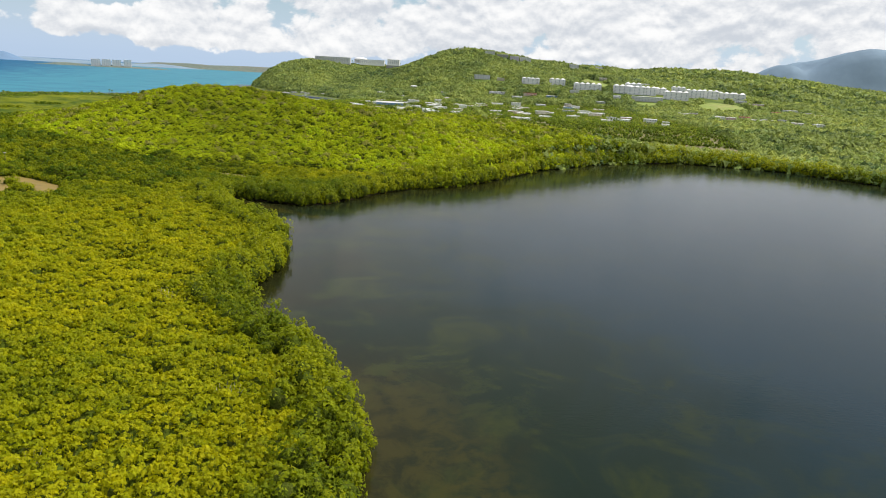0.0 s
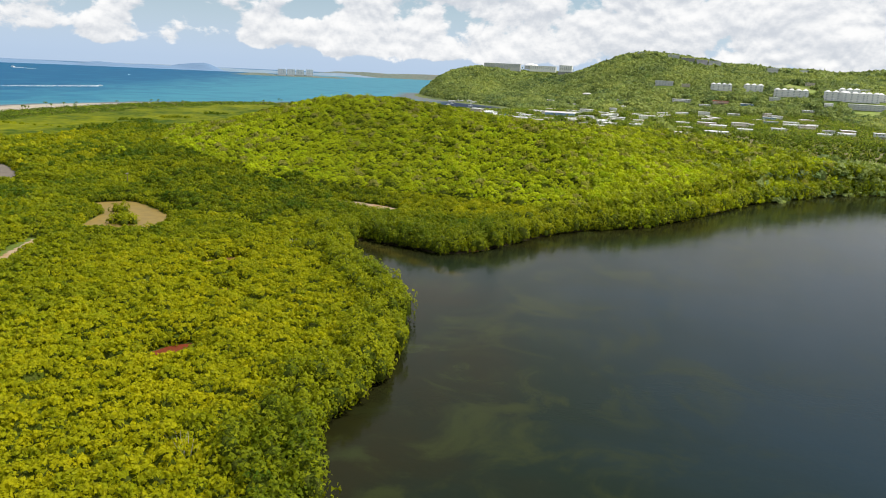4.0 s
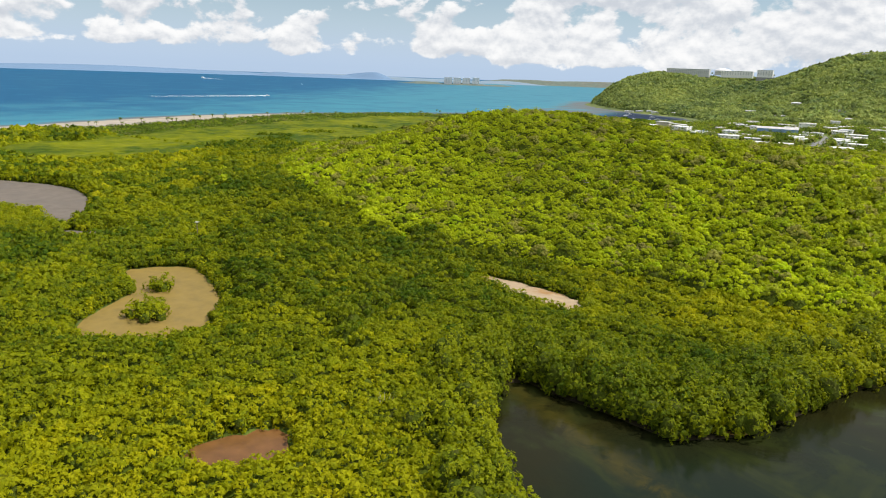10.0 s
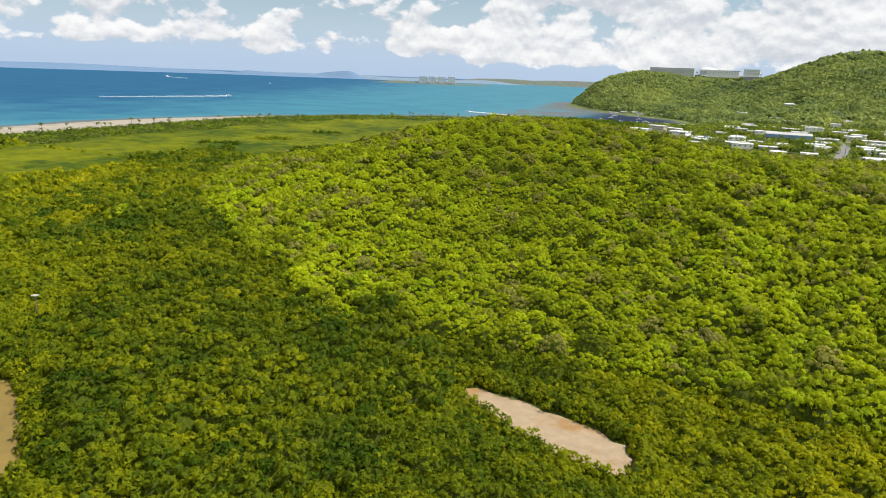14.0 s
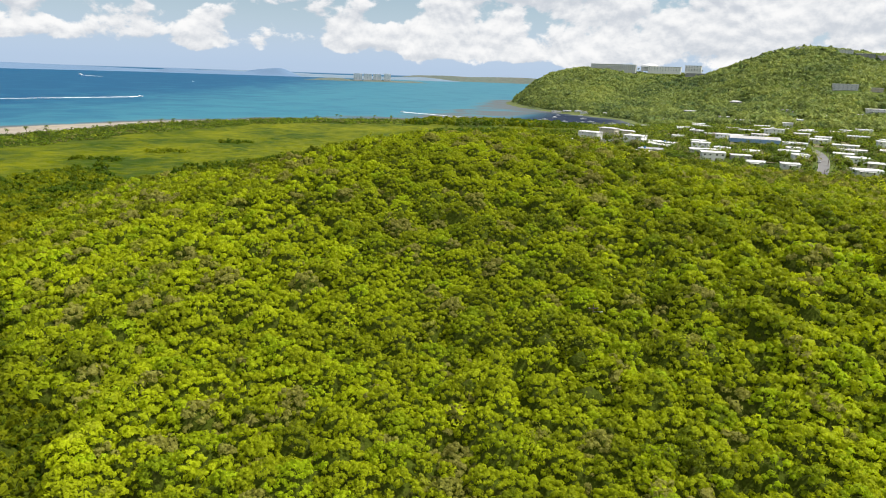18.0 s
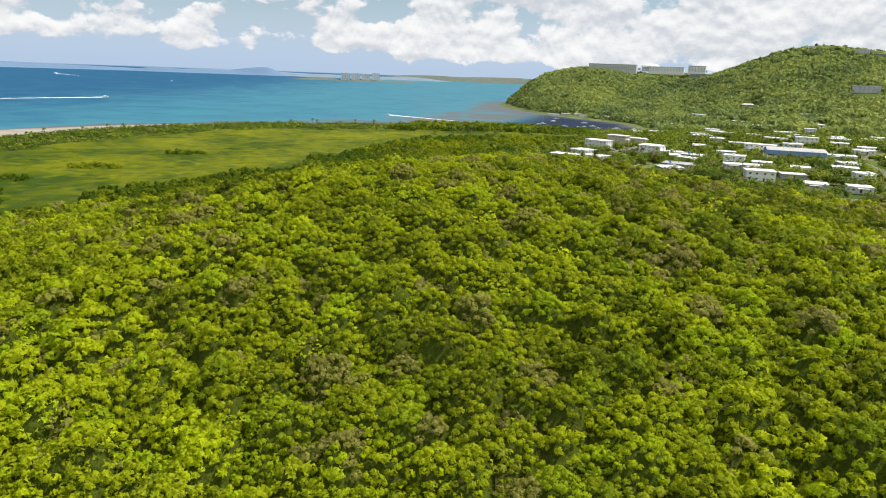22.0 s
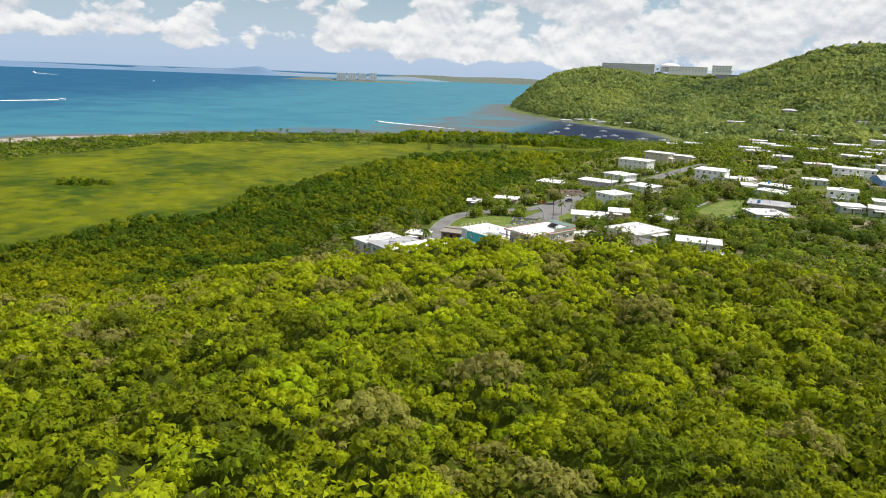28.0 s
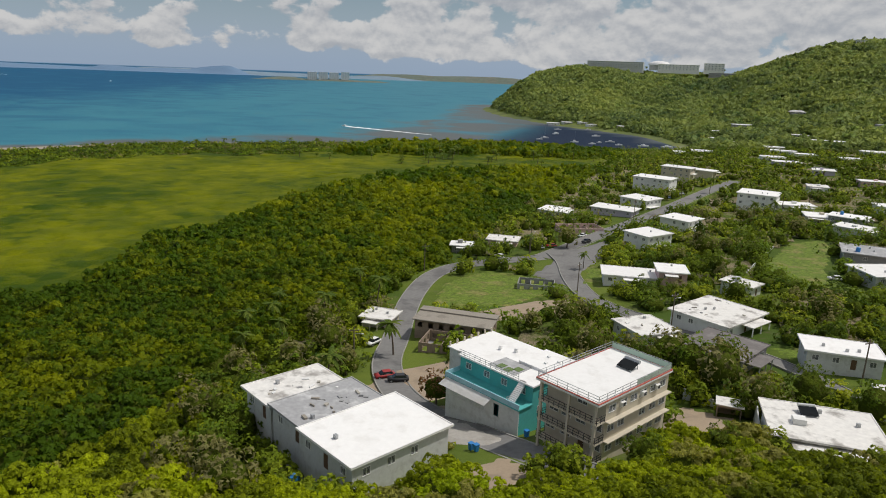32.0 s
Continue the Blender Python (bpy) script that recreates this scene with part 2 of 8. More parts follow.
def ground_material():
    m = bpy.data.materials.new("ground")
    m.use_nodes = True
    n, b = Nodes(m.node_tree), m.node_tree.nodes["Principled BSDF"]
    where = n.add("ShaderNodeTexCoord").outputs["Object"]
    scrub = n.mix(n.span(n.noise(where, 0.03, 5.0, 0.6), 0.35, 0.66), (0.060, 0.100, 0.014), (0.130, 0.170, 0.026))
    scrub = n.mix(n.span(n.noise(where, 0.25, 6.0, 0.65), 0.55, 0.72, 0.0, 0.75), scrub, (0.120, 0.105, 0.060))
    sand = n.mix(n.span(n.noise(where, 0.06, 5.0), 0.35, 0.7), (0.40, 0.35, 0.28), (0.30, 0.27, 0.22))
    tone = n.mix(n.attribute("sand"), scrub, sand)
    tone = n.mix(n.attribute("mud"), tone, (0.045, 0.036, 0.020))
    n.link(tone, b.inputs["Base Color"])
    b.inputs["Roughness"].default_value, b.inputs["Specular IOR Level"].default_value = 0.9, 0.15
    n.link(n.bump(n.noise(where, 0.8, 6.0, 0.65), 0.5, 0.4), b.inputs["Normal"])
    return m


def water_material(name, deep, mid, shallow, ripple, rough, weed=None, gloss=0.5):
    m = bpy.data.materials.new(name)
    m.use_nodes = True
    n, b = Nodes(m.node_tree), m.node_tree.nodes["Principled BSDF"]
    where = n.add("ShaderNodeTexCoord").outputs["Object"]
    patch = n.noise(where, 0.012, 5.0, 0.6, 0.6)
    depth = n.math("ADD", n.attribute("depth"), n.span(patch, 0.3, 0.7, -0.16, 0.16))
    tone = n.mix(n.span(depth, 0.0, 0.35), shallow, mid)
    tone = n.mix(n.span(depth, 0.30, 1.0), tone, deep)
    if weed:
        bed = n.span(n.noise(where, 0.045, 6.0, 0.65, 0.8), 0.47, 0.66)
        tone = n.mix(n.math("MULTIPLY", bed, n.span(depth, 0.1, 1.0, 0.85, 0.12)), tone, weed)
    shoal = n.math("MULTIPLY", n.attribute("bank"), n.span(n.noise(where, 0.16, 6.0, 0.7, 0.5), 0.36, 0.60, 0.1, 1.0))
    tone = n.mix(shoal, tone, (0.040, 0.035, 0.007))
    tone = n.mix(n.attribute("navy"), tone, (0.014, 0.026, 0.055))
    n.link(tone, b.inputs["Base Color"])
    b.inputs["Roughness"].default_value, b.inputs["IOR"].default_value = rough, 1.33
    b.inputs["Specular IOR Level"].default_value = gloss
    waves = n.math("ADD", n.noise(n.mapping(where, (1, 1.8, 1)), 0.55, 4.0, 0.6), n.math("MULTIPLY", n.noise(where, 0.06, 3.0), 1.5))
    n.link(n.bump(waves, ripple, 0.25), b.inputs["Normal"])
    return m


UNDERGROWTH, GROUND = undergrowth_material(), ground_material()
LAGOON_WATER = water_material("lagoon water", (0.008, 0.022, 0.032), (0.007, 0.0145, 0.0085), (0.014, 0.014, 0.004), 0.10, 0.10, (0.024, 0.031, 0.008), 0.12)
SEA_WATER = water_material("sea water", (0.016, 0.092, 0.190), (0.055, 0.205, 0.270), (0.120, 0.135, 0.140), 0.25, 0.5, None, 0.03)
POND_WATER = material("pond mud water", (0.235, 0.165, 0.045), 0.5, specular=0.15, stain=(0.17, 0.125, 0.04), stain_scale=0.12, grain=0.12, grain_scale=0.3)
RED_WATER = material("red pond water", (0.17, 0.035, 0.016), 0.3, grain=0.25, grain_scale=0.4)
BROWN_WATER = material("brown pond water", (0.16, 0.075, 0.025), 0.3, grain=0.25, grain_scale=0.4)
MUD = material("grey mud", (0.15, 0.125, 0.10), 0.8, stain=(0.10, 0.09, 0.08), stain_scale=0.05, grain=0.2, grain_scale=0.2)
SAND = material("pale sand", (0.36, 0.27, 0.17), 0.9, stain=(0.30, 0.16, 0.045), stain_scale=0.07, stain_amount=0.95, grain=0.15, grain_scale=0.5)

# ---------------------------------------------------------------- the plan
LAGOON = [(-8, 20), (-13, 70), (-12, 101), (-11, 114), (-21, 139), (-33, 160), (-50, 177), (-61, 200), (-56, 228), (-58, 250), (-63, 268), (-73, 288),
          (-93, 309), (-104, 324), (-110, 346), (-110, 356), (-98, 351), (-83, 348), (-71, 344), (-60, 352), (-51, 366), (-40, 387), (-29, 404), (-16, 416),
          (12, 438), (46, 488), (73, 535), (135, 602), (217, 645), (266, 636), (309, 617), (341, 583), (370, 548), (440, 450), (460, 300), (400, 100),
          (300, -100), (120, -130), (25, -70)]
COAST = [(-760, -2500), (-730, 0), (-700, 300), (-680, 540), (-692, 720), (-702, 900), (-690, 1030), (-640, 1140), (-530, 1240), (-410, 1310), (-330, 1340),
         (-268, 1352), (-222, 1385), (-205, 1432), (-248, 1545), (-303, 1592), (-368, 1642), (-412, 1697), (-480, 1780), (-548, 1925), (-560, 2000), (-520, 2160),
         (-380, 2360), (-150, 2650), (200, 3100), (500, 3800), (700, 6500), (-9000, 6500), (-9000, -2500)]
HILLS = [(-213.6, 606.0, 35.4, 79.1, 71.7, -0.46), (-213.7, 728.7, 13.3, 57.9, 39.1, -0.18), (-58.6, 546.1, 18.6, 47.8, 62.3, 0.86),
         (-18.0, 697.9, 19.2, 156.8, 96.9, -0.51), (-72, 822, -9.5, 62, 40, -0.15)]
FAR_HILLS = [(-348, 2051, 75, 193, 174, 0.56), (28, 1880, 76, 114, 174, -0.15), (356, 1979, 92, 245, 218, 0.0), (414, 1578, 36, 296, 143, -0.2),
             (934, 2857, 80, 388, 273, -0.26), (1709, 3302, 72, 491, 380, 0.86), (651, 2494, 40, 370, 221, -0.1), (1501, 2304, 17, 497, 298, -0.1), (-88, 1630, -7, 60, 60, 0)]


POND = [(-252, 359), (-247, 368), (-236, 376), (-226, 371), (-208, 360), (-201, 355), (-196, 344), (-184, 335), (-196, 319), (-210, 314), (-222, 323), (-226, 338), (-231, 350)]
MUDFLAT = [(-491, 414), (-478, 427), (-444, 442), (-400, 449), (-355, 425), (-319, 388), (-318, 368), (-337, 347), (-352, 338), (-400, 330), (-480, 380)]
SWALE = [(-350, 366), (-320, 384), (-299, 394), (-291, 386), (-304, 370), (-330, 356)]
# mangrove clumps standing in the pond and on the mud flat
CLUMPS = [[(-204, 335), (-206, 340), (-211, 341), (-215, 338), (-215, 333), (-211, 330), (-206, 331)], [(-228, 344), (-230, 348), (-234, 349), (-238, 346), (-238, 342), (-234, 339), (-230, 340)], [(-229, 352), (-225, 356), (-222, 353), (-226, 350)],
          [(-390, 375), (-383, 391), (-353, 398), (-341, 390), (-319, 386), (-309, 374), (-335, 349), (-362, 360)], [(-480, 360), (-440, 345), (-400, 335), (-370, 350), (-395, 372), (-440, 390)]]
RED_POND = [(-113, 221), (-111, 227), (-107, 231), (-103, 227), (-103, 222), (-107, 218)]
RED_PUDDLE = [(-124, 271), (-122, 274), (-118, 270), (-118, 265), (-122, 266)]
BROWN_POND = [(-149, 291), (-143, 301), (-138, 308), (-131, 301), (-131, 294), (-139, 288)]
SAND_PATCH = [(-149, 418), (-141, 420), (-132, 418), (-124, 416), (-113, 413), (-109, 408), (-108, 401), (-115, 401), (-122, 403), (-130, 406), (-139, 411)]
BARE_PATCH = [(-344, 568), (-336, 566), (-330, 590), (-338, 594)]
TRACK = [(-206, 264), (-211, 277), (-219, 297), (-221, 310), (-226, 330)]


def blob(line, step=2.5, wobble=0.6):
    """A closed outline made rounder and less even."""
    pts = [Vector((*p, 0)) for p in line]
    for _ in range(2):
        pts = [q for a, b in zip(pts, pts[1:] + pts[:1]) for q in (a.lerp(b, 0.25), a.lerp(b, 0.75))]
    return [(p.x + wobble * math.sin(p.y * 1.9), p.y + wobble * math.sin(p.x * 2.3)) for p in pts]


POND, MUDFLAT, SWALE, BROWN_POND, SAND_PATCH = (blob(line) for line in (POND, MUDFLAT, SWALE, BROWN_POND, SAND_PATCH))


def smooth(t):
    t = np.clip(t, 0, 1)
    return t * t * (3 - 2 * t)


def inside_distance(x, y, polygon):
    """How far points lie inside a polygon (negative outside)."""
    x, y = np.asarray(x, float), np.asarray(y, float)
    best, odd = np.full(x.shape, 1e18), np.zeros(x.shape, bool)
    for (ax, ay), (bx, by) in zip(polygon, polygon[1:] + polygon[:1]):
        dx, dy = bx - ax, by - ay
        s = np.clip(((x - ax) * dx + (y - ay) * dy) / (dx * dx + dy * dy), 0, 1)
        best = np.minimum(best, (x - ax - s * dx) ** 2 + (y - ay - s * dy) ** 2)
        if dy:
            odd ^= ((ay > y) != (by > y)) & (x < ax + (y - ay) / dy * dx)
    return np.where(odd, 1, -1) * np.sqrt(best)


def line_distance(x, y, line):
    x, y = np.asarray(x, float), np.asarray(y, float)
    best = np.full(x.shape, 1e18)
    for (ax, ay), (bx, by) in zip(line, line[1:]):
        dx, dy = bx - ax, by - ay
        s = np.clip(((x - ax) * dx + (y - ay) * dy) / (dx * dx + dy * dy), 0, 1)
        best = np.minimum(best, (x - ax - s * dx) ** 2 + (y - ay - s * dy) ** 2)
    return np.sqrt(best)


def mounds(x, y, rows):
    z = np.zeros(np.shape(x))
    for cx, cy, h, sx, sy, a in rows:
        dx, dy, c, s = x - cx, y - cy, math.cos(a), math.sin(a)
        z = z + h * np.exp(-(((c * dx + s * dy) / sx) ** 2 + ((c * dy - s * dx) / sy) ** 2) / 2)
    return z


def ripple(x, y, size, seed=0.0):
    """A cheap smooth unevenness between -1 and 1."""
    a, b = x / size + seed, y / size - 1.7 * seed
    return (np.sin(a * 1.3 + 1.1 * np.sin(b * 0.9)) + np.sin(b * 1.7 + 1.3 * np.sin(a * 1.1 + 2)) + np.sin((a + b) * 2.3 + seed)) / 3


def ground_z(x, y):
    x, y = np.asarray(x, float), np.asarray(y, float)
    z = 0.7 + 16 * smooth((x + 340) / 300) * smooth((y - 720) / 140) * (1 - 0.8 * smooth((y - 1150) / 300))
    z = z + mounds(x, y, HILLS) + mounds(x, y, FAR_HILLS) + 10 * smooth((x - 250) / 500) * smooth((y - 500) / 400)
    far = smooth((y - 1500) / 500)
    z = z + far * 7 * ripple(x, y, 60, 3.0) * smooth((z - 4) / 40)
    coast = -inside_distance(x, y, COAST)
    shelf = 74 - 61 * smooth((y - 800) / 400)
    z = np.where(coast > 0, 0.7 + (z - 0.7) * smooth((coast + 10) / 75), 0.7 + coast * (0.7 / shelf))
    pool = inside_distance(x, y, LAGOON)
    z = np.where(pool > -8, np.minimum(z, 0.7 - 0.16 * (pool + 4)), z)
    near = (x > -490) & (x < -95) & (y > 215) & (y < 450)
    if near.any():
        u, v, w = x[near], y[near], z[near]
        for polygon in (POND, MUDFLAT, SWALE, RED_POND, RED_PUDDLE, BROWN_POND):
            w = np.minimum(w, 0.55 + 4 * smooth((-inside_distance(u, v, polygon) - 3) / 12))
        z = z.copy()
        z[near] = w
    return np.maximum(z, -3)


def height(x, y):
    return float(ground_z(np.array([x]), np.array([y]))[0])


def mesh_from(name, verts, faces, mats, attributes=None, flat=True, slots=None):
    """A mesh from arrays of vertices and equal-sided faces."""
    verts, faces = np.asarray(verts, np.float32), np.asarray(faces, np.int32)
    me = bpy.data.meshes.new(name)
    sides = faces.shape[1]
    me.vertices.add(len(verts))
    me.vertices.foreach_set("co", verts.ravel())
    me.loops.add(faces.size)
    me.loops.foreach_set("vertex_index", faces.ravel())
    me.polygons.add(len(faces))
    me.polygons.foreach_set("loop_start", np.arange(0, faces.size, sides, dtype=np.int32))
    if not flat:
        me.polygons.foreach_set("use_smooth", np.ones(len(faces), bool))
    for key, values in (attributes or {}).items():
        me.attributes.new(key, "FLOAT", "POINT").data.foreach_set("value", np.asarray(values, np.float32))
    for m in mats if isinstance(mats, (list, tuple)) else [mats]:
        me.materials.append(m)
    if slots is not None:
        me.polygons.foreach_set("material_index", np.asarray(slots, np.int32))
    me.update(calc_edges=True)
    return new(name, me)


def axis(lo, a, b, hi, step, growth=1.09):
    mid = list(np.arange(a, b + step / 2, step))
    left, right, s = [], [], step
    while (left[-1] if left else a) > lo:
        s *= growth
        left.append((left[-1] if left else a) - s)
    s = step
    while (right[-1] if right else b) < hi:
        s *= growth
        right.append((right[-1] if right else b) + s)
    return np.array(left[::-1] + mid + right)


def grid(xs, ys):
    x, y = np.meshgrid(xs, ys)
    n, m = len(xs), len(ys)
    i = (np.arange(m - 1)[:, None] * n + np.arange(n - 1)).ravel()
    return x.ravel(), y.ravel(), np.stack([i, i + 1, i + n + 1, i + n], 1)


# the ground: one sheet to the horizon
gx, gy, gf = grid(axis(-1700, -480, 240, 5200, 5.0, 1.05), axis(-900, 60, 960, 6000, 5.0, 1.05))
gz = ground_z(gx, gy)
sandy = smooth((12 + inside_distance(gx, gy, COAST)) / 10) * (1 - 0.85 * smooth((gy - 1380) / 80))
tagged(mesh_from("ground", np.stack([gx, gy, gz], 1), gf, GROUND, {"sand": sandy, "mud": smooth((22 + inside_distance(gx, gy, LAGOON)) / 8)}, False), "green and sandy coastal ground with low hills", "ground", kind="structure")

# water
wx, wy, wf = grid(axis(-7500, -1500, -200, 1500, 30.0, 1.12), axis(-1500, 400, 2200, 5400, 30.0, 1.12))
out_at_sea = inside_distance(wx, wy, COAST)
keep = (out_at_sea[wf].max(1) > -40)
reef = smooth((out_at_sea - (74 - 61 * smooth((wy - 800) / 400))) / (40 + 60 * smooth((wy - 1100) / 200)))
depth = reef * (0.44 + 0.5 * smooth((-wx - 600 - 0.35 * np.maximum(0, wy - 1000)) / 700))
bay = smooth((wx + 620) / 120) * (1 - smooth((wx + 430) / 60)) * smooth((wy - 1250) / 80) * (1 - smooth((wy - 2000) / 100))
harbour = smooth((wx + 430) / 60) * smooth((wy - 1330) / 40) * (1 - smooth((wy - 1650) / 60))
depth = np.clip(np.clip(depth, 0, 1) * (1 - 0.75 * bay), 0, 1)
navy = harbour * smooth((out_at_sea - 10) / 18)
tagged(mesh_from("sea_water", np.stack([wx, wy, np.zeros_like(wx)], 1), wf[keep], SEA_WATER, {"depth": depth, "navy": navy}, False), "turquoise to deep blue sea with pale reef shallows", "sea", kind="structure")

lx, ly, lf = grid(axis(-130, -125, -20, 480, 2.5, 1.06), axis(-150, 90, 370, 660, 2.5, 1.06))
pool = inside_distance(lx, ly, LAGOON)
keep = pool[lf].max(1) > -6
shoal_line = line_distance(lx, ly, [(-109, 350), (-98, 344), (-86, 335), (-72, 326), (-58, 318)])
bank = np.maximum(smooth((4.8 - shoal_line) / 4.5), 0.55 * smooth((26 - line_distance(lx, ly, [(2, 96), (-2, 112), (-12, 132)])) / 16))
tagged(mesh_from("lagoon_water", np.stack([lx, ly, np.zeros_like(lx)], 1), lf[keep], LAGOON_WATER, {"depth": np.clip(pool / 115, 0, 1), "bank": bank}, False),
       "dark still lagoon water with brown weedy shallows", "lagoon", kind="structure")


def pool_plate(name, line, z, mat, label, category):
    bm = bmesh.new()
    face = bm.faces.new([bm.verts.new((x, y, z)) for x, y in line])
    if face.normal.z < 0:
        face.normal_flip()
    low = bmesh.ops.extrude_face_region(bm, geom=[face])
    bmesh.ops.translate(bm, vec=(0, 0, -0.5), verts=[v for v in low["geom"] if isinstance(v, bmesh.types.BMVert)])
    bmesh.ops.recalc_face_normals(bm, faces=bm.faces)
    me = bpy.data.meshes.new(name)
    bm.to_mesh(me)
    bm.free()
    me.materials.append(mat)
    return tagged(new(name, me), label, category, kind="structure")


pool_plate("pond", POND, 0.82, POND_WATER, "shallow ochre mud pond among mangroves", "pond")
pool_plate("mud_flat", MUDFLAT, 0.80, MUD, "bare grey mud flat ringed by mangroves", "mud flat")
pool_plate("dry_swale", SWALE, 0.84, MUD, "bare grey-brown strip of dried mud", "mud flat")
pool_plate("red_pond", RED_POND, 0.83, RED_WATER, "small rust-red pond hidden in mangroves", "pond")
pool_plate("red_puddle", RED_PUDDLE, 0.83, RED_WATER, "tiny rust-red puddle in mangroves", "pond")
pool_plate("brown_pond", BROWN_POND, 0.83, BROWN_WATER, "small brown pond between mangrove crowns", "pond")
pool_plate("sand_patch", SAND_PATCH, height(-130, 415) + 0.5, SAND, "pale pink and orange bare sand at the hill's foot", "sand")

# ---------------------------------------------------------------- vegetation
CAMERA_LINE = [(0, 0), (-3, 66), (-46, 193), (-98, 301), (-153, 460), (-193, 580), (-232, 690), (-246, 748)]
DARK_BELT = [(-150, 345), (-150, 430), (-195, 436), (-249, 463), (-300, 530), (-345, 560), (-395, 640), (-470, 690), (-470, 620), (-392, 543), (-293, 440), (-245, 401), (-212, 366)]
CLEARINGS = []   # (polygon, margin) kept free of woods


def wood_mask(x, y):
    """Where woods grow: true away from water, ponds, roads and yards."""
    ok = (inside_distance(x, y, LAGOON) < 0.9) & (inside_distance(x, y, COAST) < -4)
    for poly in (POND, MUDFLAT, SWALE, RED_POND, RED_PUDDLE, BROWN_POND, SAND_PATCH):
        ok &= inside_distance(x, y, poly) < -1.4
    ok &= line_distance(x, y, TRACK[:3]) > 4.0
    for poly, margin in CLEARINGS:
        ok &= inside_distance(x, y, poly) < -margin
    return ok


def hill_height(x, y):
    return mounds(x, y, HILLS)


def unit_ball(level):
    bm = bmesh.new()
    bmesh.ops.create_icosphere(bm, subdivisions=level, radius=1)
    bm.verts.ensure_lookup_table()
    v = np.array([p.co[:] for p in bm.verts])
    f = np.array([[p.index for p in q.verts] for q in bm.faces])
    bm.free()
    f = f[v[f][:, :, 2].max(1) > -0.35]
    used = np.unique(f)
    back = np.full(len(v), -1)
    back[used] = np.arange(len(used))
    return v[used], back[f]


BALLS = {level: unit_ball(level) for level in (1, 2, 3)}


def dome_ways(count, low):
    """Evenly spread directions over a dome that reaches down to z = low."""
    k = np.arange(count) + 0.5
    z = 1 - (1 - low) * k / count
    flat, turn = np.sqrt(np.maximum(0, 1 - z * z)), k * 2.39996
    return np.stack([flat * np.cos(turn), flat * np.sin(turn), z], 1)


def kite_axes(normal, rng, slim=(0.55, 0.85)):
    """Long and short half axes, of unit size, of blades that face along normal."""
    a = np.cross(normal, rng.normal(size=normal.shape))
    a /= np.linalg.norm(a, axis=-1)[..., None] + 1e-9
    size = rng.uniform(0.75, 1.25, normal.shape[:-1])[..., None]
    return a * size, np.cross(normal, a) * size * rng.uniform(*slim, normal.shape[:-1])[..., None]


def unit(v):
    return v / (np.linalg.norm(v, axis=-1)[..., None] + 1e-9)


def crown_template(rng, cards, level):
    """One crown in unit size: an inner core coloured dark as shade, under rounded tufts of leaf blades. Vertices,
    outward leanings, triangles.
    """
    tufts = max(5, cards // 14)
    ways, tris = BALLS[level]
    core = ways * rng.uniform(0.50, 0.66, (len(ways), 1))
    heads = unit(dome_ways(tufts, -0.25) + rng.normal(size=(tufts, 3)) * 0.16)
    wide = 0.60 * math.sqrt(2 * math.pi / tufts)
    centres = heads * rng.uniform(0.56, 0.86, (tufts, 1))
    pick = np.arange(cards) % tufts
    out = unit(rng.normal(size=(cards, 3)) * 0.75 + heads[pick] * 0.8 + (0, 0, 0.35))
    place = centres[pick] + out * wide * rng.uniform(0.65, 0.95, (cards, 1))
    a, b = kite_axes(unit(out + rng.normal(size=(cards, 3)) * 0.35), rng)
    lean = unit(out * 0.9 + heads[pick] * 0.5 + (0, 0, 0.2))
    return core, ways, tris, place, a, b, lean


